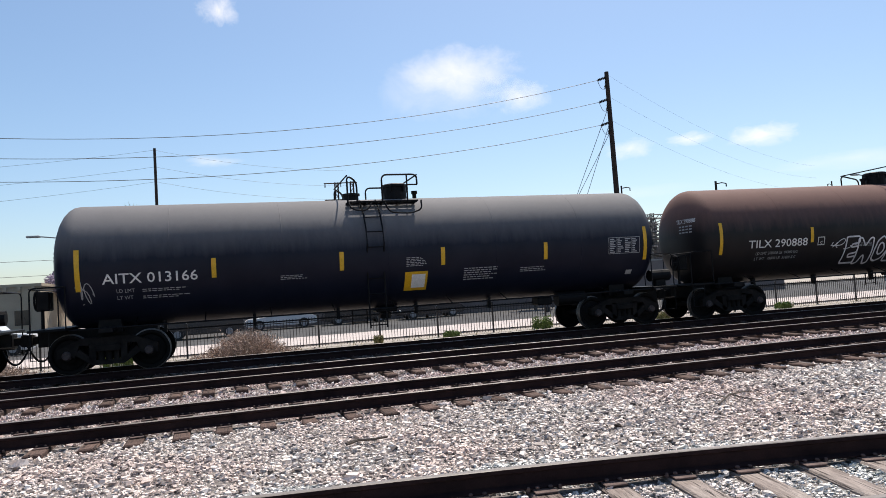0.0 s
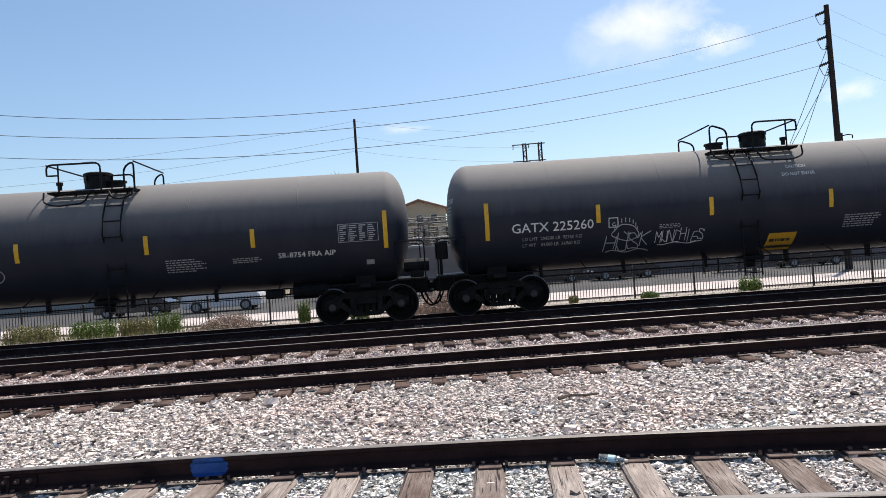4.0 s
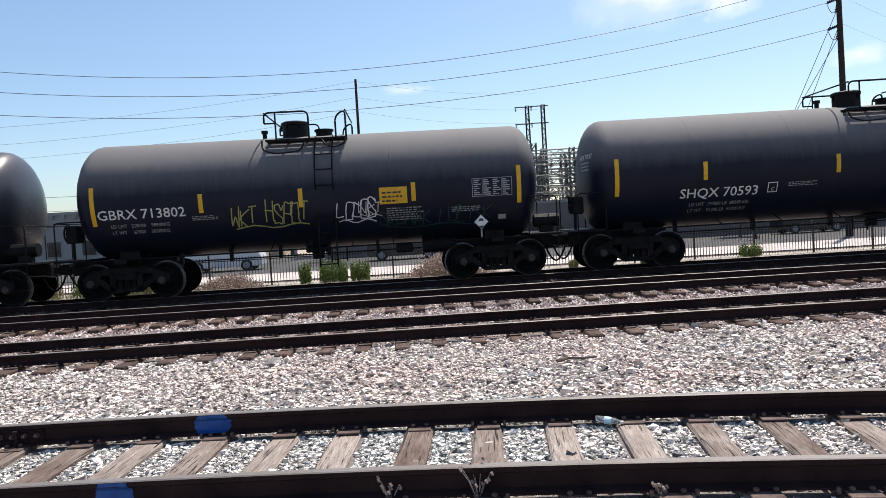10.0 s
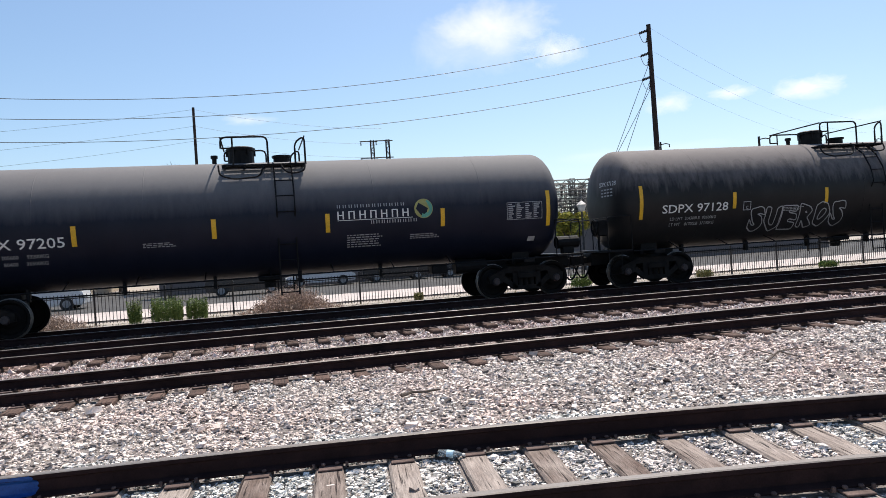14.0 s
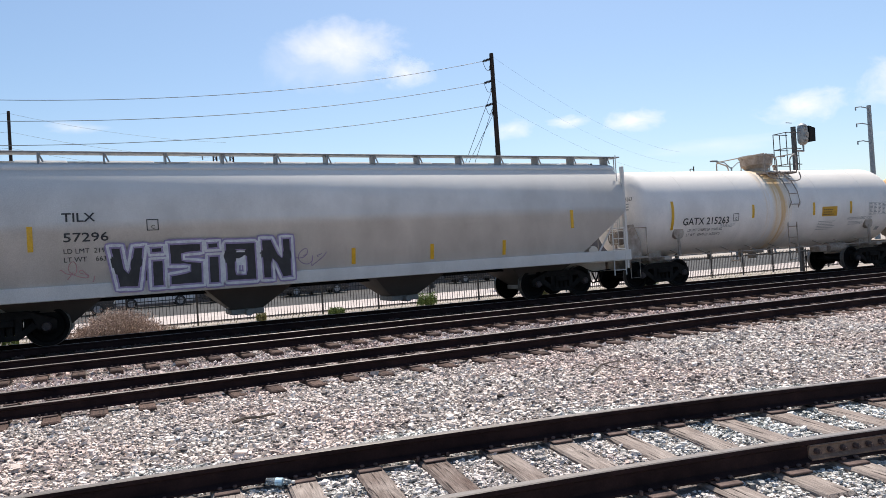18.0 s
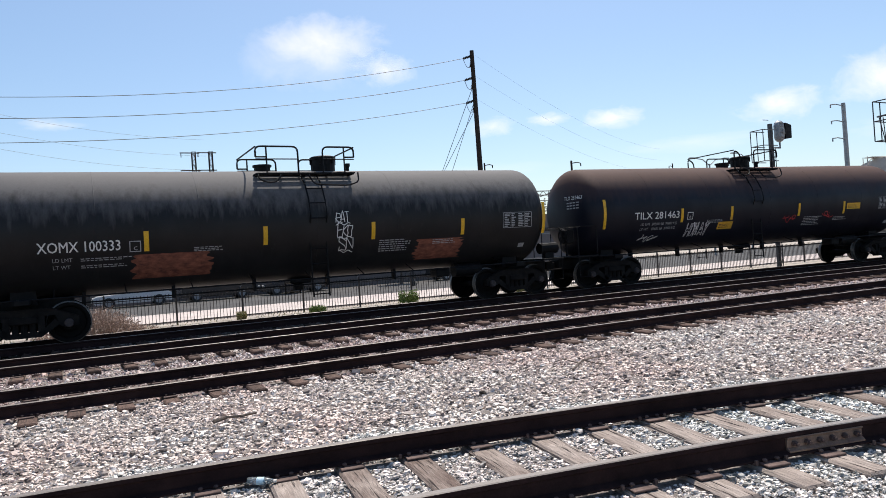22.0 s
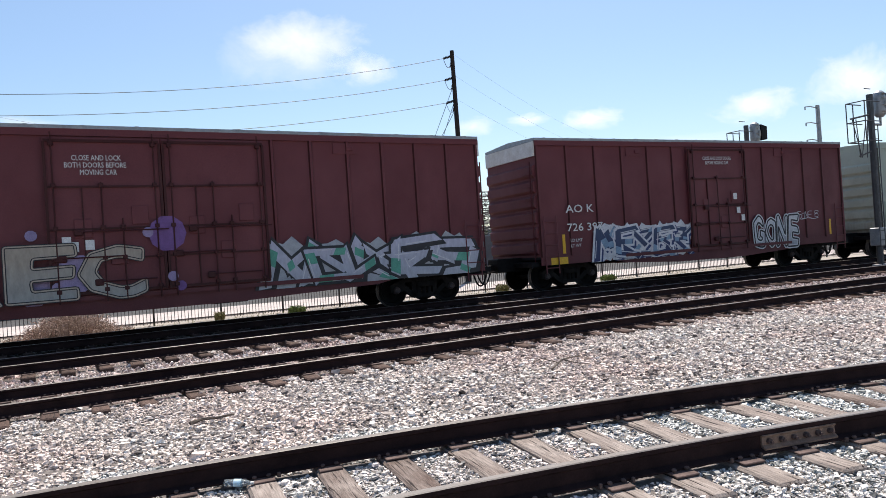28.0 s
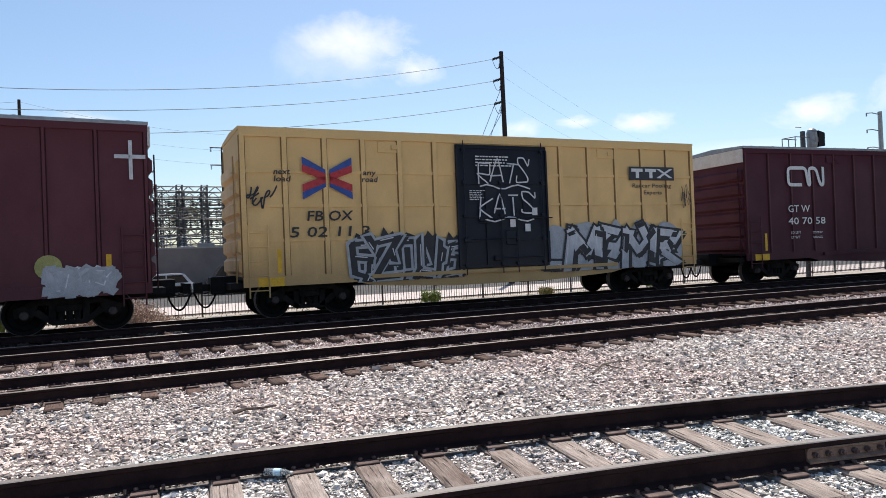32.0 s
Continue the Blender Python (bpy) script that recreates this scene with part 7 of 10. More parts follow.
    tag_word("OMNI", -1.66, 1.33, 2.65, 0.64, s, None, SPRAY_WHITE, c, label="white outlined graffiti letters", bold=0.045, fat=0.05, seed=4)
    hand("J.D. OMNI", -6.3, 1.45, 1.2, 0.22, s, SPRAY_WHITE, c, 32, "scrawled white tag")
    c, s, h, r = tank_car("black tank car with a round olive and green emblem", 223.85, 241.45, B, mark="SDPX", number="97205", mark_x=-6.6, weights=("LD LMT  205600     93200KG", "LT WT    80400     36500KG"), seed=54, strips=(-4.30, -1.21, 1.53, 4.54), strip_z=2.25, lad=0.52, plat=(-0.95, 1.1), dome_at=-0.49)
    emblem(c, s, 1.78)
    c, s, h, r = tank_car("black tank car with an emblem and a large pale scrawl", 241.45, 259.05, car_paint("black_paint_with_pale_streaks", (0.012, 0.012, 0.013), (0.20, 0.18, 0.175), 3.1, 0.4, (0.06, 0.055, 0.055), streak=0.7), mark="SDPX", number="97128", mark_x=-6.6, weights=("LD LMT  204300LB  92600KG", "LT WT    81700LB  37100KG"), end_strips=(0.0, -0.25), seed=55, strips=(-4.29, -1.21, 1.57, 4.60), strip_z=2.28, lad=0.59, plat=(-1.03, 1.16), dome_at=-0.44)
    emblem(c, s, 1.84)
    plate_c(-4.0, 1.98, s, GREY_INK, c)
    tag_word("SUEROS", -3.74, 1.36, 3.3, 0.74, s, None, GREY_INK, c, label="long pale outlined graffiti word", bold=0.03, fat=0.09, seed=45, wild=0.04)
    scrawl(4.7, 1.6, 0.9, 0.7, 7, 0.025, s, WHITE_INK, c, r)
    c, s, h, r = tank_car("black tank car with a pink graffiti word", 259.05, 276.6, B, mark="TILX", number="291552", mark_x=-6.38, mark_w=1.9, end_strips=(-0.5, 0.0), seed=56, strips=(-3.57, -1.48, 1.50, 4.5), strip_z=2.4, lad=-0.5, plat=(-0.95, 0.25), dome_at=-0.55)
    plate_c(-4.15, 2.1, s, WHITE_INK, c)
    card(-2.34, -1.65, 2.08, 2.36, s, c)
    scrawl(-3.3, 1.5, 0.75, 0.45, 4, 0.028, s, WHITE_INK, c, r)
    scrawl(-2.1, 1.55, 0.6, 0.45, 4, 0.028, s, WHITE_INK, c, r)
    tag_word("GARUZ", -0.55, 1.34, 2.6, 0.72, s, None, SPRAY_PINK, c, label="pink outlined graffiti letters", seed=6, bold=0.035, fat=0.02)
    c, s, h, r = tank_car("black tank car with small white tags", 276.6, 294.1, B, seed=57)
    scrawl(2.0, 1.5, 1.5, 0.5, 7, 0.03, s, WHITE_INK, c, r)
    placard(6.4, 1.45, s, PLACARD_RED, c, 0.14)
    c, s, h, r = tank_car("white acid tank car with a rust-stained middle", 314.3, 328.35, WHITE_TANK, gear=GRIMY_WHITE, ink=BLACK_INK, mark="GATX", number="215263", mark_x=-5.05, mark_w=2.06, end_strips=(0.75, 0.2), seed=59, end_gap=0.76, dish=0.55, strips=(-1.86, 1.17, 3.16), strip_z=2.39, lad=0.14, plat=(-0.8, 0.8), dome_at=0.06, bowl=(0.42, 0.56), weights=("LD LMT  218800 LB  99200 KG", "LT WT    80900 LB  36500 KG"))
    plate_c(-2.8, 2.08, s, BLACK_INK, c, 0.26)
    card(1.6, 2.4, 2.1, 2.45, s, c, YELLOW_INK)
    letters("HYDROCHLORIC ACID", 3.03, 1.93, 0.1, s, GREY_INK, c, "contents_print", 0.006, width=1.35)
    placard(5.7, 1.55, s, WHITE_INK, c)
    c, s, h, r = tank_car("white tank car stained orange with rust", 328.35, 343.3, ORANGE_TANK, gear=GRIMY_WHITE, ink=BLACK_INK, mark="UTLX", number="130574", mark_x=-4.87, mark_w=1.68, end_strips=(0.75, 0.0), seed=60, end_gap=0.76, band=((PALE_BAND, -1.48, 2.17), (RUST_DARK, 0.06, 0.58)), dish=0.55, strips=(-2.91, -1.25, 1.17, 3.45), plain_print=False, zc=2.36, r=1.41, lad=0.39, plat=(-0.98, 1.93), dome_at=0.05, strip_z=2.13, mark_z=2.1, bowl=(0.36, 0.58, 1))
    card(1.92, 2.67, 1.98, 2.26, s, c, YELLOW_INK)
    quads("white_sticker", [(2.59, 3.32, 2.48, 2.74)], s, WHITE_INK, c, "blank white sticker")
    quads("barcode_plate", [(-1.18, -0.65, 1.66, 1.8)], s, BLACK_INK, c, "small black plate")
    bars(4.81, 1.6, 1.04, 0.75, 7, s, GREY_INK, c, r, "data_print", "faded data rows")
    placard(5.9, 1.45, s, WHITE_INK, c)
    bars(-4.85, 1.5, 1.7, 0.2, 2, s, GREY_INK, c, r)
    c, s, h, r = tank_car("slate grey tank car with a tan dusty top", 343.3, 360.75, TAN_TOP_TANK, mark="CTCX", number="301318", mark_x=-6.52, mark_w=1.88, end_strips=(0.25, 0.38), seed=61, strips=(-4.48, -1.41, 1.65, 4.65), strip_z=2.36, lad=-0.40, plat=(-1.38, 1.01), dome_at=0.67)
    plate_c(-4.1, 2.0, s, WHITE_INK, c)
    placard(6.2, 1.4, s, PLACARD_RED, c, 0.16)
    c, s, h, r = tank_car("black tank car with two orange rust patches", 360.75, 377.75, car_paint("black_paint_pale_streaked_top", (0.011, 0.011, 0.012), (0.15, 0.145, 0.145), 3.1, 0.4, (0.05, 0.05, 0.05), streak=0.8), mark="XOMX", number="100333", mark_x=-6.37, mark_w=1.68, end_strips=(0.0, 0.27), seed=62, mid_rail=True, strips=(-4.13, -1.34, 1.59, 4.38), strip_z=2.19, lad=0.05, plat=(-1.4, 1.27), dome_at=0.76)
    plate_c(-4.5, 1.96, s, GREY_INK, c)
    for x0, x1 in ((-4.51, -2.58), (2.84, 4.49)):
        edge = [(x0 + r.uniform(0, 0.2), x1 - r.uniform(0, 0.22), 1.33 + 0.04 * i) for i in range(15)]
        lay("rust_patch", [q for lo, hi, zz in edge for q in ((lo, zz), (hi, zz))], [(2 * i, 2 * i + 1, 2 * i + 3, 2 * i + 2) for i in range(14)], s, RUST_PATCH, c, "red-brown rusted patch", 0.005)
    for k, word in enumerate(("RAT", "EKO", "SN")):
        hand(word, 0.5 + 0.05 * k, 2.45 - 0.36 * k, 0.42, 0.3, s, WHITE_INK, c, 71 + k, thick=0.02)
    c, s, h, r = tank_car("black tank car with patchy rust and yellow cards", 377.75, 395.2, PATCHY_TANK, mark="TILX", number="281463", mark_x=-6.22, mark_w=1.9, seed=63, strips=(-4.18, -1.89, 1.51, 3.99), strip_z=2.2, lad=-0.64, plat=(-1.27, 0.88), dome_at=0.23, weights=("LD LMT  202400 LB  91800 KG", "LT WT    83600 LB  37900 KG"), mark_z=2.13)
    plate_c(-3.95, 2.05, s, WHITE_INK, c)
    tag_word("HIWAY", -3.89, 1.46, 1.0, 0.5, s, None, SPRAY_WHITE, c, label="small white outlined graffiti word", seed=9, bold=0.02, fat=0.01)
    card(-2.48, -1.78, 1.66, 1.91, s, c, YELLOW_INK)
    card(4.14, 4.91, 2.13, 2.36, s, c)
    scrawl(0.7, 1.75, 0.7, 0.3, 5, 0.025, s, RED_INK, c, r)
    scrawl(2.8, 1.8, 0.6, 0.3, 4, 0.025, s, RED_INK, c, r)
    scrawl(-5.9, 1.35, 0.9, 0.3, 5, 0.025, s, WHITE_INK, c, r)


def build_hoppers():
    c, s, a, r = hopper_car("pale grey covered hopper car with a lilac lower band", 103.0, 123.7, LILAC_HOPPER, mark="ELTX", number="7256", bay_paint=BAY_GREY, bays=4, strip_xs=(-5.67, -2.76, 0.25, 3.25, 6.15), seed=51, weights=("LD LMT  219400", "LT WT    66600"), seam=SEAM_GREY, board=GREY_STEEL)
    for x in (-7.88, 8.42):
        quads("reflector", [(x - 0.055, x + 0.055, 1.4, 2.2)], s, YELLOW_REF, c, "yellow reflective strip")
    plate_c(-5.65, 2.28, s, BLACK_INK, c, 0.26)
    bubbles(7.3, 1.36, 1.0, 0.72, 3, s, RED_INK, c, 17, "red bubble graffiti in outline", 0.07)
    scrawl(7.36, 1.45, 0.85, 0.55, 5, 0.06, s, RED_INK, c, r, lift=0.016)
    scrawl(6.4, 1.5, 0.7, 0.4, 4, 0.025, s, BLACK_INK, c, r)
    quads("paint_drip", [(-3.68, -3.62, 2.15, 2.63)], s, BLACK_INK, c, "black drip of paint")
    c, s, a, r = hopper_car("pale grey rounded hopper car with a bold graffiti word", 294.1, 314.3, GREY_HOPPER, mark="TILX", number="57296", bay_paint=BAY_BROWN, mark_at=-6.34, mark_w=(0.67, 0.92), mark_z=2.73, num_z=2.29, style="round", bays=4, eave=3.95, roof=4.22, board=GREY_STEEL, strip_xs=(0.38, 2.67, 5.0), seed=58, weights=("LD LMT  219700", "LT WT    66300"))
    for x in (-6.96, 7.45):
        quads("reflector", [(x - 0.055, x + 0.055, 2.1, 2.65)], s, YELLOW_REF, c, "yellow reflective strip")
    block_word("VISION", -5.5, 1.12, 4.3, 1.06, lambda x, z: min(s(x, z), -1.562), SPRAY_BLACK, SPRAY_WHITE, SPRAY_LILAC, SPRAY_WHITE, c, 8, "black block graffiti letters with a white outline", 0.06, 0.03, 0.012)
    plate_c(-4.61, 2.48, s, BLACK_INK, c, 0.26)
    scrawl(-6.4, 1.35, 0.7, 0.5, 4, 0.025, s, SPRAY_PINK, c, r)
    scrawl(-1.3, 1.4, 1.0, 0.5, 5, 0.025, s, SPRAY_LILAC, c, r)
    c, s, a, r = hopper_car("off-white covered hopper car with four discharge bays", 395.2, 414.9, WHITE_HOPPER, mark="XOMX", number="717714", mark_at=-7.38, mark_w=(0.85, 1.0), mark_z=2.57, num_z=2.21, bays=4, strip_xs=(-5.35, -2.6, 0.03, 2.66, 5.26), seed=64, weights=("LD LMT 219600", "LT WT   66400", "CU FT    6241"), caps=CAP_BLUE, seam=SEAM_PALE)
    for x in (-7.86, 7.7):
        quads("reflector", [(x - 0.06, x + 0.06, 1.5, 2.42)], s, YELLOW_REF, c, "yellow reflective strip")
    card(4.24, 4.98, 1.73, 2.0, s, c)
    bars(0.9, 1.52, 1.3, 0.14, 2, s, RED_INK, c, r)
    for x in (-6.2, -2.2, 1.7, 5.2):
        letters("APPLY CAP BEFORE SHIPPING", x, 1.02, 0.06, flat_side(1.56), BLACK_INK, c, "small_print", 0.004, width=1.1)


def over_doors(doors, flat=1.525, door=1.63):
    def surf(x, z):
        return -door if any(c - d - 0.02 < x < c + d + 0.02 for c, d in doors) else -flat
    return surf


def build_boxcars():
    f = flat_side(1.525)
    c, s, a, r = boxcar("dark blue boxcar with double doors and green graffiti", 414.5, 433.5, BLUE_BOX, posts=15, doors=((-1.55, 1.12), (0.78, 1.12)), mark="BK TY", number="15 82 81", mark_at=-6.98, mark_w=(1.27, 2.03), name_z=3.43, num_z=3.09, rows=3, seed=70)
    burner(-8.0, 0.87, 4.9, 1.0, 7, f, (SPRAY_MAROON, FADE_MOSS, SPRAY_SILVER, SPRAY_BLACK), c, 21, label= "jagged green and white graffiti piece")
    c, s, a, r = boxcar("yellow boxcar with purple and teal graffiti", 433.5, 453.5, YELLOW_BOX, post_paint=YELLOW_SHADE, rod_paint=YELLOW_SHADE, post_w=0.12, posts=18, doors=((-1.15, 1.2), (1.32, 1.2)), ink=BLACK_INK, mark="UP", number="70 04 04", mark_at=-7.1, mark_w=(0.34, 1.98), name_z=4.3, num_z=3.82, seed=71, sign=False)
    burner(-8.9, 0.66, 6.9, 1.6, 6, f, (SPRAY_TEAL, FADE_VIOLET, SPRAY_LILAC, SPRAY_NAVY), c, 22, "wide purple graffiti piece on teal")
    burner(1.9, 0.74, 6.8, 1.38, 5, f, (SPRAY_DEEP, FADE_PETROL, SPRAY_WHITE, SPRAY_BLACK, SPRAY_TEAL), c, 23, word="ESTER", label= "jagged teal graffiti piece with white edges")
    for txt, x, z, w in (("206200", -5.93, 2.13, 0.40), ("75800", -5.85, 1.98, 0.33), ("7500", -5.78, 1.83, 0.27), ("70K", -2.73, 2.48, 0.2)):
        letters(txt, x, z, 0.095, flat_side(1.56), BLACK_INK, c, "weight_print", 0.01, width=w, label="small black weight figures")
    shield(c, 6.25, 4.03, f)
    c, s, a, r = boxcar("reddish-brown boxcar with silver and teal graffiti", 453.5, 473.0, BROWN_BOX, post_paint=BROWN_SHADE, rod_paint=BROWN_SHADE, posts=17, doors=((-1.3, 1.2), (1.12, 1.2)), mark="MT NR", number="17 52 52", mark_at=-7.5, mark_w=(1.42, 2.1), name_z=2.41, num_z=1.99, seed=72)
    letters("CLOSE AND LOCK", -1.95, 4.0, 0.12, flat_side(1.625), WHITE_INK, c, "door_lettering", 0.008, width=1.0)
    letters("BOTH DOORS BEFORE", -2.1, 3.84, 0.12, flat_side(1.625), WHITE_INK, c, "door_lettering", 0.008, width=1.25)
    letters("MOVING CAR", -1.8, 3.68, 0.12, flat_side(1.625), WHITE_INK, c, "door_lettering", 0.008, width=0.75)
    for k in range(16):
        x, z, q = -5.9 + r.uniform(0, 6.2), r.uniform(1.0, 2.45), 0.12 if k > 3 else 0.42
        lay("paint_blob", [(x + q * math.cos(i * 0.628), z + q * math.sin(i * 0.628)) for i in range(10)], [tuple(range(10))], flat_side(1.62 if x > -2.7 else 1.525), SPRAY_LILAC if k % 3 else SPRAY_PURPLE, c, "lilac spray blob", 0.004 + 0.0005 * k)
    tag_word("REC", -4.8, 0.90, 4.25, 1.22, flat_side(1.635), FADE_SAND, SPRAY_TAN, c, rim=SPRAY_BLACK, label="wide silver block graffiti letters", seed=10, bold=0.03, fat=0.05, jitter=0.03)
    burner(2.2, 0.6, 6.0, 1.37, 5, f, (SPRAY_SILVER, FADE_LAVENDER, SPRAY_BLACK, SPRAY_BLACK, SPRAY_MINT), c, 24, word="NOKES", label= "silver and mint graffiti piece")
    c, s, a, r = boxcar("reddish-brown boxcar with pale blue graffiti", 473.0, 490.3, BROWN_BOX, post_paint=BROWN_SHADE, rod_paint=BROWN_SHADE, posts=13, end=1.25, doors=((0.35, 1.43),), mark="AO K", number="726 397", mark_at=-6.4, mark_w=(1.1, 1.44), name_z=2.43, num_z=1.84, seed=73)
    letters("CLOSE AND LOCK DOORS", -0.4, 4.08, 0.12, flat_side(1.63), WHITE_INK, c, "door_lettering", 0.008, width=1.4)
    letters("BEFORE MOVING CAR", -0.28, 3.92, 0.12, flat_side(1.63), WHITE_INK, c, "door_lettering", 0.008, width=1.15)
    burner(-5.2, 0.7, 4.0, 1.33, 5, f, (SPRAY_WHITE, FADE_NAVY, SPRAY_WHITE, SPRAY_NAVY, SPRAY_BLUE), c, 25, word="MEZER", label= "pale blue and white graffiti piece")
    tag_word("GONE", 2.05, 0.8, 2.45, 1.2, f, FADE_CHROME, SPRAY_BLACK, c, rim=SPRAY_WHITE, label="silver graffiti letters with black outlines", seed=26, bold=0.06, fat=0.05, jitter=0.06, wild=0.04)
    hand("GONE B", 4.55, 1.85, 1.2, 0.22, f, SPRAY_WHITE, c, 44, "small scrawled white tag")
    c, s, a, r = boxcar("faded green boxcar with cream and maroon graffiti", 490.3, 507.2, GREEN_BOX, door_paint=GREEN_DOOR, post_paint=GREEN_POST, rod_paint=GREEN_ROD, post_w=0.10, posts=15, doors=((-1.25, 1.2), (1.22, 1.2)), mark="", seed=74, sign=False)
    quads("repaint_panel", [(-a + 0.5, -a + 2.2, 1.5, 2.35)], f, SPRAY_SILVER, c, "grey patch of overpaint", 0.002)
    bars(-a + 0.55, 1.6, 1.5, 0.6, 2, f, WHITE_INK, c, r, "number_patch", "pale number bars", 0.006)
    quads("red_backing", [(-6.9, -1.5, 0.72, 1.35), (-6.5, -2.0, 1.35, 1.7)], f, SPRAY_MAROON, c, "maroon sprayed backing", 0.002)
    block_word("ALMOST", -6.0, 0.72, 4.5, 1.46, over_doors(((-1.25, 1.2),)), FADE_CREAM, PINK_WHITE, SPRAY_BLACK, SPRAY_BLACK, c, 14, "tall cream and maroon block graffiti letters", 0.03, 0.012, 0.018)
    burner(-1.3, 0.72, 3.2, 0.95, 4, flat_side(1.64), (SPRAY_NAVY, SPRAY_BLACK, SPRAY_NAVY, SPRAY_ICE), c, 36, "low blue and white graffiti across the doors", cloud=0)
    burner(2.6, 0.66, 4.9, 1.36, 6, f, (SPRAY_MAROON, FADE_CLAY, SPRAY_BLACK, SPRAY_BLACK, SPRAY_MAROON), c, 28, word="SMOKES", label= "rust-red graffiti piece")
    tree_emblem(c, 3.9, 3.03, f)
    c, s, a, r = boxcar("maroon boxcar with pale graffiti and a white cross", 507.2, 526.9, MAROON_BOX, post_paint=MAROON_SHADE, rod_paint=MAROON_SHADE, posts=17, doors=((-0.3, 1.55),), mark="NK CR", number="66 64 0", mark_at=-7.3, mark_w=(1.33, 1.85), name_z=2.49, num_z=1.97, seed=75)
    for k, (txt, wd) in enumerate((("CLOSE AND LOCK BOTH DOORS", 1.5), ("BEFORE MOVING CAR", 1.05), ("CIERRE Y PONGA SEGURO A", 1.4), ("AMBAS PUERTAS ANTES", 1.15), ("DE MOVER EL CARRO", 1.05))):
        letters(txt, -0.45 - wd / 2, 4.1 - 0.15 * k, 0.1, flat_side(1.63), WHITE_INK, c, "door_lettering", 0.008, width=wd)
    burner(-6.7, 0.74, 5.0, 1.32, 5, f, (SPRAY_TEAL, FADE_FROST, SPRAY_BLACK, SPRAY_BLACK, SPRAY_ICE), c, 29, word="PKUNR", label= "pale blue graffiti piece")
    burner(1.4, 0.9, 3.9, 1.0, 5, f, (SPRAY_OLIVE, FADE_LIME, SPRAY_DEEP, SPRAY_DEEP, SPRAY_OLIVE), c, 30, word="REMNE", label= "olive green graffiti piece")
    burner(6.75, 0.88, 1.2, 0.62, 3, f, (SPRAY_WHITE, FADE_CHROME, SPRAY_SILVER, SPRAY_SILVER), c, 31, "white cloud-like graffiti")
    lay("lime_disc", [(6.75 + 0.27 * math.cos(i * 0.3927), 1.5 + 0.27 * math.sin(i * 0.3927)) for i in range(16)], [tuple(range(16))], f, SPRAY_OLIVE, c, "lime green sprayed disc", 0.004)
    hand("AVNO", -8.15, 2.25, 0.8, 0.24, f, SPRAY_DEEP, c, 51, thick=0.016)
    hand("TONZ", -8.15, 1.95, 0.8, 0.22, f, GREY_INK, c, 52, thick=0.012)
    quads("white_cross", [(a - 0.42, a - 0.34, 3.45, 4.35), (a - 0.72, a - 0.06, 3.93, 4.02)], flat_side(1.525), SPRAY_WHITE, c, "sprayed white cross")
    c, s, a, r = boxcar("tan boxcar with a navy door and crossed emblem", 526.9, 543.6, TAN_BOX, post_paint=TAN_SHADE, post_w=0.06, posts=14, doors=((0.03, 1.5),), mark="", seed=76, rows=3, door_paint=NAVY_DOOR, end_paint=TAN_BOX, sign=False)
    letters("FB OX", -5.75, 2.44, 0.26, f, BLACK_INK, c, "reporting_mark", 0.02, slant=0.15, width=1.22)
    letters("5 02 11 3", -6.2, 2.03, 0.26, f, BLACK_INK, c, "car_number", 0.02, slant=0.15, width=2.12)
    for txt, x, z, w in (("next", -6.55, 3.62, 0.42), ("load", -6.55, 3.44, 0.42), ("any", -4.2, 3.62, 0.36), ("road", -4.24, 3.44, 0.44)):
        letters(txt, x, z, 0.15, f, BLACK_INK, c, "slogan", 0.02, slant=0.15, width=w)
    ex, ez = -5.15, 3.53
    for sx in (-1, 1):
        for sz in (-1, 1):
            for mat_, o, dl in ((SPRAY_BLUE_BRIGHT, 0.0, 0.0), (RED_INK, -0.20, 0.004)):
                q = [(ex + sx * 0.66, ez + sz * (0.55 + o)), (ex + sx * 0.66, ez + sz * (0.36 + o)), (ex + sx * 0.05, ez + sz * (0.02 + o * 0.45)), (ex + sx * 0.05, ez + sz * (0.22 + o * 0.5))]
                lay("emblem_arm", q, [(0, 1, 2, 3) if sx * sz < 0 else (3, 2, 1, 0)], f, mat_, c, "blue and red crossed emblem", 0.006 + dl)
    burner(-4.55, 0.64, 3.2, 1.44, 5, f, (SPRAY_BLACK, SPRAY_BLACK, SPRAY_SILVER, SPRAY_BLACK), c, 32, "black and silver graffiti piece")
    burner(1.3, 0.66, 5.3, 1.62, 5, f, (SPRAY_SILVER, FADE_CHROME, SPRAY_BLACK, SPRAY_BLACK), c, 35, "jagged white and black graffiti piece")
    df = flat_side(1.63)
    hand("RATS", -0.85, 3.42, 1.75, 0.62, df, SPRAY_WHITE, c, 41, "white scrawled word on the door")
    hand("KATS", -0.85, 2.5, 1.85, 0.66, df, SPRAY_WHITE, c, 43, "white scrawled word on the door")
    bars(-1.1, 2.95, 0.5, 0.3, 4, df, WHITE_INK, c, r, "door_warning", "rows of small print on the door")
    quads("black_panel", [(4.65, 6.5, 3.57, 4.0)], f, BLACK_INK, c, "black panel with white shapes")
    quads("panel_shape", [(4.75, 5.2, 3.84, 3.94), (4.92, 5.05, 3.64, 3.84), (5.3, 5.75, 3.84, 3.94), (5.47, 5.6, 3.64, 3.84), (5.8, 5.95, 3.64, 3.67)], f, WHITE_INK, c, "", 0.012)
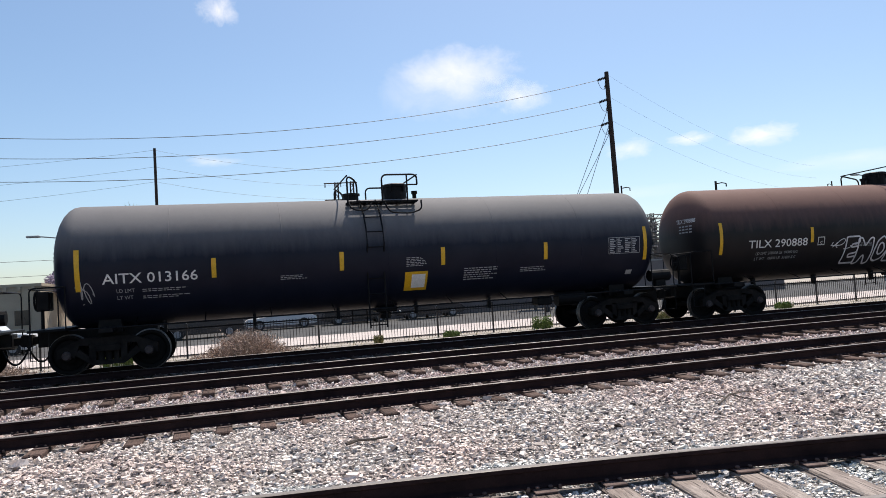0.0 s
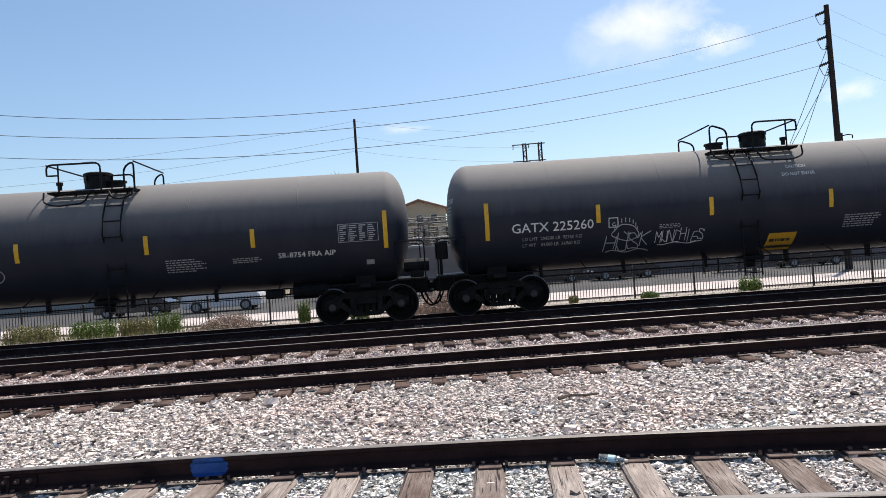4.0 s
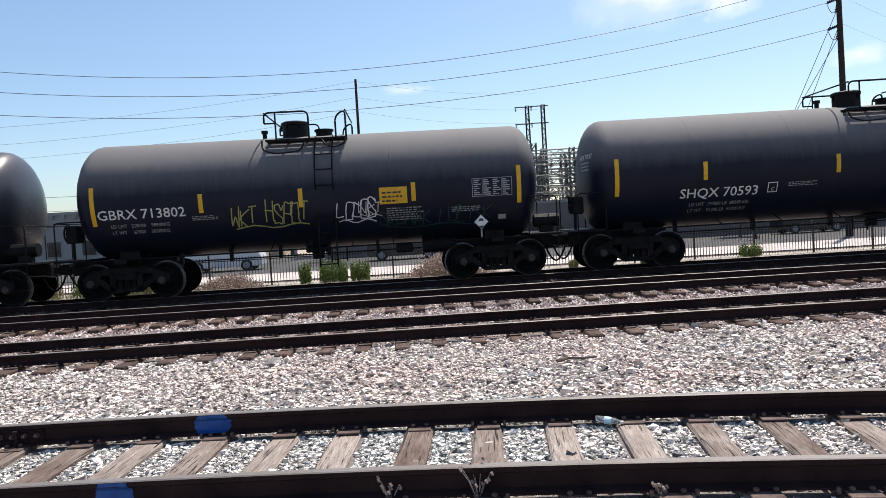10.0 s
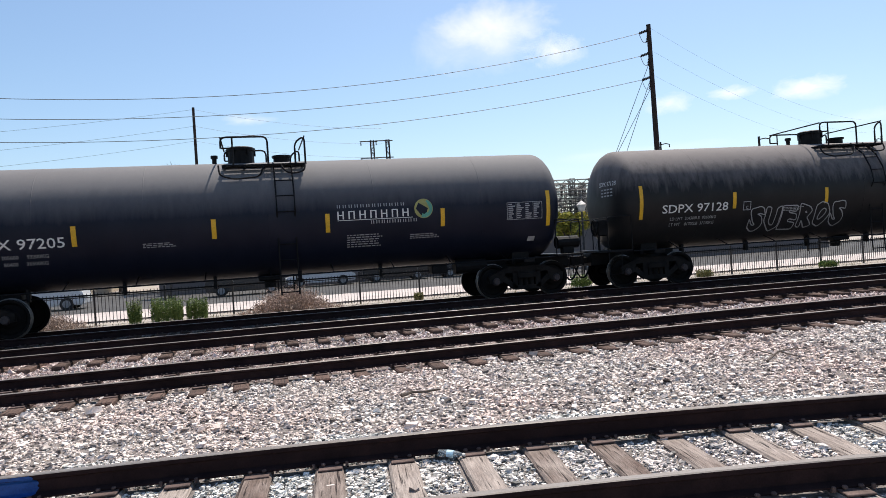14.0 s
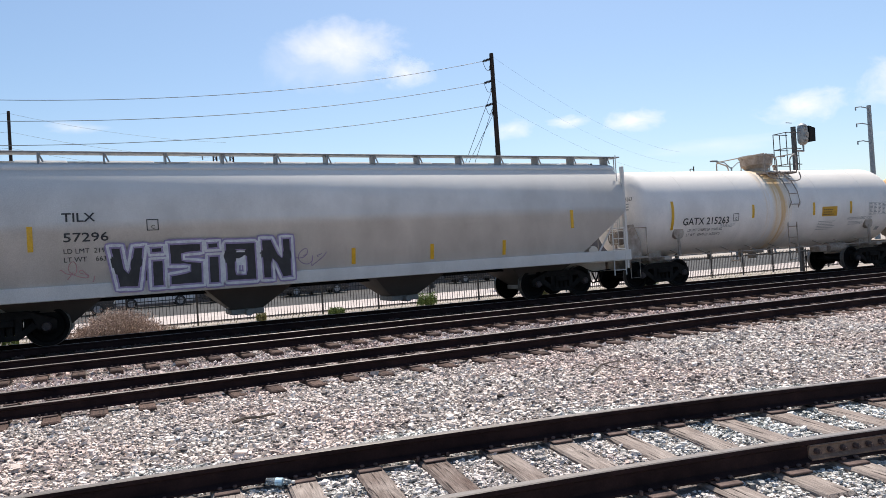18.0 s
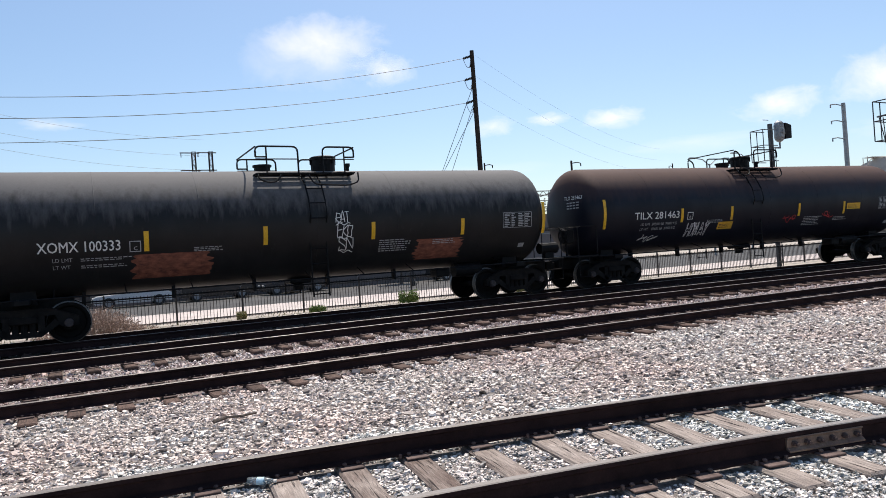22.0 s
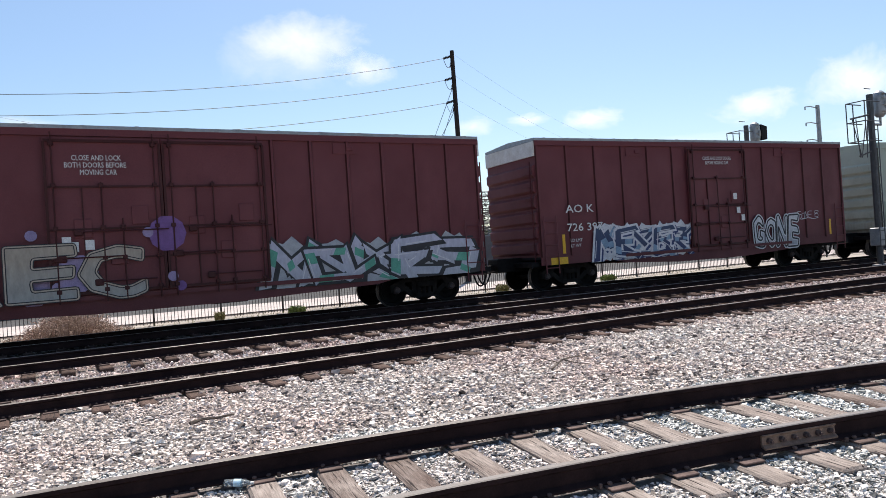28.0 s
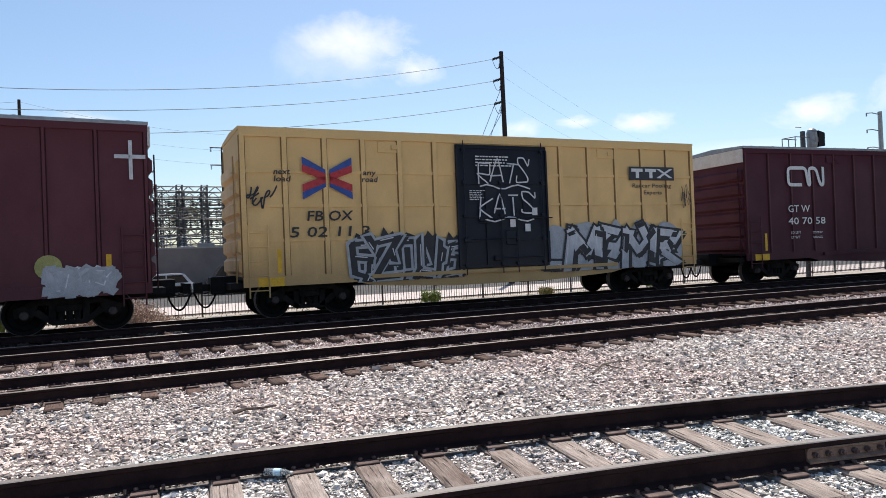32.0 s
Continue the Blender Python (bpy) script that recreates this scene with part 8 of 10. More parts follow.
    for k in (-1, 1):
        lay("panel_shape", [(6.1 - 0.27 * k - 0.07, 3.65), (6.1 - 0.27 * k + 0.07, 3.65), (6.1 + 0.27 * k + 0.07, 3.94), (6.1 + 0.27 * k - 0.07, 3.94)], [(0, 1, 2, 3)], f, WHITE_INK, c, "", 0.012 + 0.002 * k)
    letters("Railcar Pooling", 4.75, 3.34, 0.13, f, BLACK_INK, c, "slogan", 0.012, slant=0.1, width=1.6)
    letters("Experts", 5.2, 3.12, 0.13, f, BLACK_INK, c, "slogan", 0.012, slant=0.1, width=0.75)
    scrawl(a - 0.6, 2.6, 0.45, 0.9, 8, 0.025, f, BLACK_INK, c, r)
    scrawl(-a + 0.12, 2.75, 0.75, 0.6, 6, 0.05, f, BLACK_INK, c, r)
    c, s, a, r = boxcar("dark plum boxcar with white lettering and emblem", 543.6, 561.5, PLUM_BOX, post_paint=MAROON_SHADE, rod_paint=MAROON_SHADE, posts=15, doors=((1.2, 1.55),), mark="GT W", number="40 70 58", mark_at=-6.05, mark_w=(1.06, 1.8), name_z=2.48, num_z=2.04, seed=77)
    loop = rounded([(-5.3, 0, 3.45), (-5.95, 0, 3.45), (-5.95, 0, 4.05), (-5.1, 0, 4.05), (-5.0, 0, 3.45), (-4.9, 0, 3.45), (-4.95, 0, 4.05), (-4.6, 0, 4.05), (-4.4, 0, 3.45), (-4.25, 0, 3.45), (-4.25, 0, 4.1)], 0.16, 5)
    fl, fc = ribbon([(p[0], p[2]) for p in loop], 0.12)
    lay("white_emblem", fl, fc, f, WHITE_INK, c, "white looping emblem")


PINK_WHITE = spray("pinkish_white_spray", (0.74, 0.66, 0.64))
SPRAY_BLUE_BRIGHT = spray("bright_blue_paint", (0.03, 0.09, 0.36))
build_tanks()
build_hoppers()
build_boxcars()


# ---- beyond the train ----
LEAF_GREEN = stone_mat("green_leaf", [(0.0, (0.07, 0.12, 0.03)), (0.5, (0.13, 0.21, 0.05)), (1.0, (0.25, 0.32, 0.09))], 12)
LEAF_DRY = stone_mat("dry_brush_twig", [(0.0, (0.20, 0.145, 0.12)), (0.5, (0.36, 0.28, 0.235)), (1.0, (0.52, 0.43, 0.36))], 12)
LEAF_GREY = stone_mat("grey_green_leaf", [(0.0, (0.05, 0.06, 0.04)), (0.5, (0.09, 0.105, 0.065)), (1.0, (0.14, 0.15, 0.10))], 12)
LEAF_MAUVE = stone_mat("mauve_blossom", [(0.0, (0.20, 0.16, 0.22)), (0.5, (0.33, 0.27, 0.36)), (1.0, (0.45, 0.38, 0.46))], 12)
LEAF_YELLOW = stone_mat("yellow_blossom", [(0.0, (0.16, 0.17, 0.03)), (0.5, (0.35, 0.33, 0.05)), (1.0, (0.55, 0.48, 0.08))], 12)
GRASS = stone_mat("mixed_grass_blade", [(0.0, (0.09, 0.12, 0.03)), (0.5, (0.22, 0.23, 0.09)), (1.0, (0.42, 0.36, 0.20))], 12)
PALM_LEAF = stone_mat("palm_frond_leaf", [(0.0, (0.07, 0.085, 0.035)), (0.6, (0.13, 0.14, 0.06)), (1.0, (0.24, 0.21, 0.11))], 12)
BARK = surface("rough_bark", (0.16, 0.125, 0.10), (0.09, 0.07, 0.055), 6, 0.95, 0, 0.02)
WALL_BROWN = surface("brown_grey_block_wall", (0.23, 0.19, 0.175), (0.17, 0.142, 0.132), 0.6, 0.92, 0, 0.004)
WALL_GREY = surface("grey_concrete_wall", (0.34, 0.33, 0.31), (0.27, 0.26, 0.25), 0.5, 0.92, 0, 0.004)
WALL_TAN = surface("tan_stucco", (0.46, 0.39, 0.29), (0.40, 0.33, 0.25), 0.8, 0.92, 0, 0.004)
ROOF_TILE = surface("clay_roof_tile", (0.30, 0.17, 0.12), (0.21, 0.12, 0.09), 5, 0.9, 0, 0.01)
DARK_GLASS = surface("dark_window_glass", (0.02, 0.024, 0.03), (0.012, 0.015, 0.018), 3, 0.08)
INSULATOR = surface("dark_glazed_insulator", (0.022, 0.019, 0.018), (0.014, 0.013, 0.012), 6, 0.7)
WIRE = surface("weathered_wire", (0.07, 0.07, 0.075), (0.05, 0.05, 0.05), 5, 0.6, 0.4)
MAST_GREY = surface("dark_grey_mast_paint", (0.07, 0.07, 0.072), (0.045, 0.045, 0.047), 4, 0.55)
STEEL_GREY = surface("weathered_grey_steelwork", (0.17, 0.165, 0.16), (0.10, 0.097, 0.094), 3, 0.6, 0.1)
TYRE = surface("tyre_rubber", (0.02, 0.02, 0.02), (0.03, 0.03, 0.03), 8, 0.85)


def leaf_cloud(name, centres, n, size, material, rnd, parent, label="", droop=0.0):
    """A crown of many small leaves gathered round clump centres (x, y, z, radius, height)."""
    verts, faces = [], []
    for cx, cy, cz, rr, hh in centres:
        for _ in range(n):
            while True:
                a, b, c = rnd.uniform(-1, 1), rnd.uniform(-1, 1), rnd.uniform(-1, 1)
                q = a * a + b * b + c * c
                if 0.1 < q < 1 and rnd.random() < q + 0.25:
                    break
            p = Vector((cx + a * rr, cy + b * rr, cz + c * hh))
            d = Vector((rnd.gauss(0, 1), rnd.gauss(0, 1), rnd.gauss(0, 0.7) + 0.3 - droop)).normalized()
            e = d.cross(Vector((rnd.gauss(0, 1), rnd.gauss(0, 1), rnd.gauss(0, 1)))).normalized()
            s = size * rnd.uniform(0.6, 1.4)
            k = len(verts)
            verts += [p - d * s, p + e * s * 0.45, p + d * s, p - e * s * 0.45]
            faces.append((k, k + 1, k + 2, k + 3))
    return part(name, raw(name, verts, faces, material), None, parent, label)


def blades(name, rnd, material, parent, label, count, place, height, lean, width, leaves=0, leaf=0.05):
    """Thin stems or twigs that rise from the ground, some with small leaves along them."""
    verts, faces = [], []
    for _ in range(count):
        bx, by, bz = place()
        h, a = height(bx), rnd.uniform(0, 6.28)
        ln = lean * rnd.uniform(0.2, 1.0) * h
        tip = Vector((bx + math.cos(a) * ln, by + math.sin(a) * ln, bz + h))
        base, mid = Vector((bx, by, bz)), Vector((bx + math.cos(a) * ln * 0.35, by + math.sin(a) * ln * 0.35, bz + h * 0.6))
        sd = Vector((math.cos(a + 1.3), math.sin(a + 1.3), 0)) * width
        k = len(verts)
        verts += [base - sd, base + sd, mid - sd * 0.7, mid + sd * 0.7, tip]
        faces += [(k, k + 1, k + 3, k + 2), (k + 2, k + 3, k + 4)]
        for j in range(leaves):
            t = rnd.uniform(0.25, 1.0)
            p = base.lerp(tip, t)
            d = Vector((rnd.gauss(0, 1), rnd.gauss(0, 1), rnd.uniform(0.2, 1.3))).normalized() * leaf * rnd.uniform(0.6, 1.4)
            e = d.cross(Vector((rnd.gauss(0, 1), rnd.gauss(0, 1), rnd.gauss(0, 1)))).normalized() * leaf * 0.16
            k = len(verts)
            verts += [p - e, p + e, p + d]
            faces.append((k, k + 1, k + 2))
    return part(name, raw(name, verts, faces, material), None, parent, label)


def shrub(label, x, y, z, w, h, material, seed, n=260, size=0.07, category="shrub", name="shrub"):
    """An upright feathery weed bush, or a hazy mound of dry twigs."""
    rnd = random.Random(seed)
    t = thing(name, label, category)
    if name == "dry_brush":
        def spot():
            return (x + rnd.gauss(0, 0.26) * w, y + rnd.gauss(0, 0.2) * w, z)
        blades("brushwood", rnd, material, t, "hazy dry twigs", n * 3, spot, lambda bx: h * rnd.uniform(0.35, 1.0) * math.exp(-((bx - x) / (0.42 * w)) ** 2) + 0.08, 0.8, 0.006, 4, 0.09)["kind"] = "stuff"
    else:
        def spot():
            return (x + rnd.uniform(-0.45, 0.45) * w, y + rnd.uniform(-0.3, 0.3) * w, z)
        blades("foliage", rnd, material, t, "upright feathery stems and leaves", max(60, int(n * w * 0.42)), spot, lambda bx: h * rnd.uniform(0.5, 1.0), 0.16, 0.006, 22, size * 1.2)["kind"] = "stuff"
    return t


def tree(label, x, y, z, h, w, material, seed, n=420, size=0.16):
    rnd = random.Random(seed)
    t = thing("tree", label, "tree")
    bm = bmesh.new()
    tube(bm, [(x, y, z), (x + 0.1, y, z + h * 0.25), (x - 0.05, y + 0.1, z + h * 0.5)], h * 0.035, 8, r_end=h * 0.02)
    cl = []
    for i in range(8):
        a = i * 0.785 + rnd.uniform(-0.3, 0.3)
        r = w * 0.5 * rnd.uniform(0.45, 0.85)
        e = (x + math.cos(a) * r, y + math.sin(a) * r, z + h * rnd.uniform(0.55, 0.85))
        tube(bm, [(x, y, z + h * 0.4), ((x + e[0]) / 2, (y + e[1]) / 2, z + h * 0.58), e], h * 0.014, 5, r_end=0.02)
        cl.append((*e, w * rnd.uniform(0.15, 0.24), h * rnd.uniform(0.10, 0.17)))
    for i in range(5):
        cl.append((x + rnd.uniform(-0.25, 0.25) * w, y + rnd.uniform(-0.25, 0.25) * w, z + h * rnd.uniform(0.7, 0.92), w * 0.2, h * 0.13))
    part("trunk", bm, BARK, t)
    leaf_cloud("crown", cl, n, size, material, rnd, t)
    return t


def palm(x, y, z, h, seed, crown=1.9):
    rnd = random.Random(seed)
    t = thing("palm_tree", "fan palm with a shaggy trunk and drooping fronds", "palm tree", "palm trees")
    bm = bmesh.new()
    tube(bm, [(x, y, z), (x + 0.1, y, z + h * 0.5), (x, y, z + h)], 0.28, 10, r_end=0.2)
    part("trunk", bm, BARK, t)
    for i in range(46):
        a, el = rnd.uniform(0, 6.28), rnd.uniform(-0.75, 1.25)
        ln = crown * rnd.uniform(0.75, 1.05)
        verts, faces = [], []
        d = Vector((math.cos(a) * math.cos(el), math.sin(a) * math.cos(el), math.sin(el)))
        side = Vector((-math.sin(a), math.cos(a), 0))
        base = Vector((x, y, z + h))
        for k in range(11):
            u = (k - 5) / 5
            tip = base + d * ln * (1 - 0.25 * abs(u)) + side * u * ln * 0.55 - Vector((0, 0, 0.35 * ln * (1 - max(0, el) * 0.6)))
            mid = base + d * ln * 0.5 + side * u * ln * 0.16
            w = side * 0.05 + d.cross(side) * 0.03
            b = len(verts)
            verts += [mid - w, mid + w, tip]
            faces.append((b, b + 1, b + 2))
            if k in (0, 5, 10):
                b = len(verts)
                verts += [base - w * 0.5, base + w * 0.5, mid]
                faces.append((b, b + 1, b + 2))
        part("frond", raw("frond", verts, faces, PALM_LEAF), None, t)
    return t


def fence():
    f = thing("iron_fence", "black iron picket fence along the pavement", "fence")
    zb, h = -0.56, 1.2
    n = 44
    x0, dx = -26.0, 2.44
    post = shared("fence_post", lambda b: (box(b, -0.032, 0.032, -0.032, 0.032, 0, h + 0.06), prism(b, [(-0.045, h + 0.06), (0.045, h + 0.06), (0, h + 0.12)], -0.045, 0.045)), FENCE_BLACK)

    def panel(b):
        for z in (0.12, h - 0.16):
            box(b, 0.03, dx - 0.03, -0.014, 0.014, z, z + 0.035)
        k = 20
        for i in range(1, k):
            x = dx * i / k
            box(b, x - 0.0095, x + 0.0095, -0.0095, 0.0095, 0.05, h)
    pan = shared("fence_panel", panel, FENCE_BLACK)
    for i in range(n):
        p = part("post", post, None, f)
        p.location = (x0 + dx * i, 28.0, zb)
        if i < n - 1:
            q = tagged(part("picket_panel", pan, None, f, "row of thin pickets on two rails"), kind="stuff")
            q.location = (x0 + dx * i, 28.0, zb)


def wire(pts, r, parent, name="cable"):
    bm = bmesh.new()
    tube(bm, pts, r, 4)
    return part(name, bm, WIRE, parent)


def sag(a, b, drop, n=18):
    a, b = Vector(a), Vector(b)
    return [a.lerp(b, i / n) - Vector((0, 0, 4 * drop * (i / n) * (1 - i / n))) for i in range(n + 1)]


def insulator(bm, a, b, r=0.075):
    a, b = Vector(a), Vector(b)
    for i in range(5):
        tube(bm, [a.lerp(b, (i + 0.2) / 5), a.lerp(b, (i + 0.42) / 5), a.lerp(b, (i + 0.6) / 5)], r * 1.25, 8, r_end=r * 0.5)
    tube(bm, [a, b], 0.02, 5)


def power_line():
    p = thing("utility_pole", "tall dark wooden power pole with three insulator strings", "utility pole")
    x, y, top = 23.25, 38.5, 14.35
    bm = bmesh.new()
    tube(bm, [(x + 0.12, y, -0.56), (x, y, top)], 0.2, 10, r_end=0.13)
    part("pole", bm, POLE_WOOD, p)
    for z in (13.85, 12.45, 10.98):
        bm = bmesh.new()
        insulator(bm, (x - 0.14, y, z + 0.12), (x - 0.68, y, z - 0.06))
        insulator(bm, (x - 0.08, y, z - 0.15), (x - 0.2, y, z - 0.6), 0.06)
        part("insulator_string", bm, INSULATOR, p)
        bm = bmesh.new()
        tube(bm, rounded([(x - 0.68, y, z - 0.06), (x - 0.45, y, z - 0.62), (x - 0.2, y, z - 0.6)], 0.2), 0.018, 4)
        part("jumper", bm, WIRE, p)
    for i, (gx, gy, z0) in enumerate(((x - 5.2, y + 2, 12.2), (x - 5.6, y + 3.5, 10.6), (x - 4.6, y + 1, 11.2))):
        wire([(x, y, z0), (gx, gy, -0.56)], 0.016, p, "guy_wire")
    ln = thing("power_line", "three sagging power wires", "power line")
    for z, low in ((13.8, 10.1), (12.4, 9.1), (10.95, 7.95)):
        pts = []
        for i in range(41):
            xx = x - 0.68 - 60 * i / 40
            pts.append((xx, y, low + (z - low) * ((xx + 7.4) / 30.0) ** 2))
        wire(pts, 0.015, ln, "wire")
    for z in (14.2, 12.8, 11.3):
        wire(sag((x, y, z), (x + 42, y + 26, z - 1.5), 1.2), 0.005, ln, "wire")
    p2 = thing("utility_pole", "dark wooden power pole at the far end of the wires", "utility pole")
    bm = bmesh.new()
    tube(bm, [(-38.0, 38.5, -0.56), (-38.0, 38.5, 14.4)], 0.2, 10, r_end=0.13)
    part("pole", bm, POLE_WOOD, p2)


def far_pole(az, dist, top, arms, label, r=0.13, arm_side=-1, arm=1.2, material=None):
    x, y = math.sin(radians(az)) * dist, math.cos(radians(az)) * dist
    p = thing("utility_pole", label, "utility pole")
    bm = bmesh.new()
    tube(bm, [(x, y, -0.56), (x, y, top)], r * 1.4, 8, r_end=r)
    part("pole", bm, material or POLE_WOOD, p)
    for z in arms:
        bm = bmesh.new()
        tube(bm, [(x, y, z - 0.12), (x + arm_side * arm * 0.6, y, z), (x + arm_side * arm, y, z - 0.1)], 0.06, 5)
        tube(bm, [(x + arm_side * arm, y, z - 0.1), (x + arm_side * arm, y, z - 0.45)], 0.07, 6)
        part("arm", bm, material or POLE_WOOD, p)
    return p, x, y


def street_lamp(az, dist, top, arms, label):
    x, y = math.sin(radians(az)) * dist, math.cos(radians(az)) * dist
    p = thing("street_lamp", label, "street lamp", "street lamps")
    bm = bmesh.new()
    tube(bm, [(x, y, -0.56), (x, y, top)], 0.11, 8, r_end=0.07)
    part("post", bm, GALV, p)
    for sx in arms:
        bm = bmesh.new()
        tube(bm, [(x, y, top - 0.15), (x + sx * 0.9, y, top + 0.45), (x + sx * 2.1, y, top + 0.6)], 0.045, 6)
        a = part("arm", bm, GALV, p)
        bm = bmesh.new()
        soft_box(bm, x + sx * 2.35 - 0.4, x + sx * 2.35 + 0.4, y - 0.15, y + 0.15, top + 0.52, top + 0.66, 0.03)
        part("lamp_head", bm, GALV, a)


def lantern_post(x, y, top):
    p = thing("lantern_post", "dark lamp post with a white lantern head", "street lamp")
    bm = bmesh.new()
    lathe(bm, [(-0.56, 0.0), (-0.56, 0.14), (-0.2, 0.13), (-0.1, 0.07), (top - 0.75, 0.055), (top - 0.70, 0.0)], 12, "z")
    for v in bm.verts:
        v.co += Vector((x, y, 0))
    part("post", bm, FENCE_BLACK, p)
    bm = bmesh.new()
    lathe(bm, [(top - 0.72, 0.0), (top - 0.70, 0.16), (top - 0.55, 0.22), (top - 0.30, 0.30), (top - 0.28, 0.33), (top - 0.12, 0.16), (top - 0.04, 0.06), (top, 0.0)], 16, "z")
    for v in bm.verts:
        v.co += Vector((x, y, 0))
    part("lantern", bm, WHITE_STEEL, p, "white lantern head")


def signal_mast(x, y, top, label, with_cage=True, bracket=False):
    p = thing("railway_signal", label, "railway signal", "railway signals")
    zb = -0.56 if y > 22 else bed_height(x, y) - 0.1
    bm = bmesh.new()
    cyl(bm, (x, y, zb), (x, y, top + 0.25), 0.12, 10)
    part("mast", bm, MAST_GREY, p, "dark grey steel mast")
    hx = x + 0.65
    bm = bmesh.new()
    lathe(bm, [(top - 0.62, 0.0), (top - 0.60, 0.12), (top - 0.50, 0.21), (top - 0.36, 0.24), (top + 0.20, 0.24), (top + 0.34, 0.20), (top + 0.42, 0.11), (top + 0.44, 0.0)], 20, "z")
    for v in bm.verts:
        v.co += Vector((hx, y, 0))
    part("lamp_case", bm, GALV, p, "tall round-ended grey lamp case")
    bm = bmesh.new()
    for z in (top - 0.42, top - 0.16, top + 0.1, top + 0.28):
        rib = bmesh.new()
        soft_box(rib, hx - 0.18, hx + 0.02, y - 0.262, y - 0.2, z - 0.015, z + 0.015, 0.004)
        part("case_rib", rib, WALL_GREY, p)
    soft_box(bm, hx - 0.06, hx + 0.1, y - 0.27, y - 0.2, top - 0.28, top - 0.02, 0.01)
    part("hinge_cover", bm, WALL_GREY, p, "cover plate of the case")
    bm = bmesh.new()
    prism(bm, [(hx + 0.18, top - 0.50), (hx + 0.60, top - 0.44), (hx + 0.62, top + 0.20), (hx + 0.18, top + 0.30)], y - 0.24, y + 0.24)
    part("lens_hood", bm, BLACK_STEEL, p, "deep black hood over the lenses")
    bm = bmesh.new()
    tube(bm, [(x, y, top - 0.9), (hx, y, top - 0.9), (hx, y, top - 0.6)], 0.05, 6)
    part("bracket", bm, GALV, p)
    if with_cage:
        bm = bmesh.new()
        for dx in (-1.0, -0.55):
            for dy in (-0.35, 0.35):
                tube(bm, [(x + dx, y + dy, top - 1.6), (x + dx, y + dy, top - 0.1)], 0.022, 5)
        for z in (top - 1.6, top - 0.85, top - 0.1):
            tube(bm, [(x - 1.0, y - 0.35, z), (x, y - 0.35, z)], 0.022, 5)
            tube(bm, [(x - 1.0, y + 0.35, z), (x, y + 0.35, z)], 0.022, 5)
            tube(bm, [(x - 1.0, y - 0.35, z), (x - 1.0, y + 0.35, z)], 0.022, 5)
        for z in (top - 0.1, top + 0.35):
            tube(bm, [(x - 0.95, y - 0.35, z), (x - 0.55, y - 0.35, z)], 0.018, 5)
        part("work_cage", bm, MAST_GREY, p, "railed work platform")
        bm = bmesh.new()
        rungs(bm, x - 0.45, x - 0.12, y - 0.3, zb, top - 1.0, 16)
        part("mast_ladder", bm, MAST_GREY, p)
    if bracket:
        bm = bmesh.new()
        tube(bm, [(x - 1.35, y, top - 0.75), (x + 0.1, y, top - 0.5)], 0.035, 5)
        for a, b in ((-1.25, -0.75), (-1.0, -0.85), (-0.35, -0.75), (-0.25, -0.4)):
            tube(bm, [(x + a, y, top - 0.75), (x + b, y, top - 2.2)], 0.018, 5)
        tube(bm, [(x - 0.9, y, top - 2.15), (x + 0.1, y, top - 1.9)], 0.03, 5)
        part("bracket_frame", bm, MAST_GREY, p, "hanging bracket frame")
        bm = bmesh.new()
        soft_box(bm, x - 0.28, x + 0.28, y - 0.2, y + 0.2, zb + 1.0, zb + 1.7, 0.03)
        part("relay_box", bm, GALV, p, "grey relay box on the mast")
        bm = bmesh.new()
        soft_box(bm, x - 0.35, x + 0.35, y - 0.35, y + 0.35, zb, zb + 0.3, 0.03)
        part("footing", bm, CONCRETE, p, "concrete footing")


def lattice_tower(x, y, z0, z1, w, parent, name="lattice_column", material=None):
    bm = bmesh.new()
    for sx in (-1, 1):
        for sy in (-1, 1):
            tube(bm, [(x + sx * w, y + sy * w, z0), (x + sx * w * 0.8, y + sy * w * 0.8, z1)], 0.055, 4)
    n = max(3, int((z1 - z0) / (w * 2.6)))
    for i in range(n):
        a, b = z0 + (z1 - z0) * i / n, z0 + (z1 - z0) * (i + 1) / n
        s = 1 if i % 2 else -1
        for sy in (-1, 1):
            tube(bm, [(x - s * w, y + sy * w, a), (x + s * w, y + sy * w, b)], 0.034, 4)
        tube(bm, [(x - w, y - w, b), (x + w, y - w, b)], 0.022, 4)
    return part(name, bm, material or GALV, parent)


def truss(x0, x1, y, z, h, parent, material=None):
    bm = bmesh.new()
    for zz in (z, z + h):
        tube(bm, [(x0, y, zz), (x1, y, zz)], 0.055, 4)
    n = max(3, int((x1 - x0) / (h * 1.1)))
    for i in range(n):
        a, b = x0 + (x1 - x0) * i / n, x0 + (x1 - x0) * (i + 1) / n
        up = i % 2
        tube(bm, [(a, y, z + (h if up else 0)), (b, y, z + (0 if up else h))], 0.036, 4)
    return part("truss_beam", bm, material or GALV, parent)


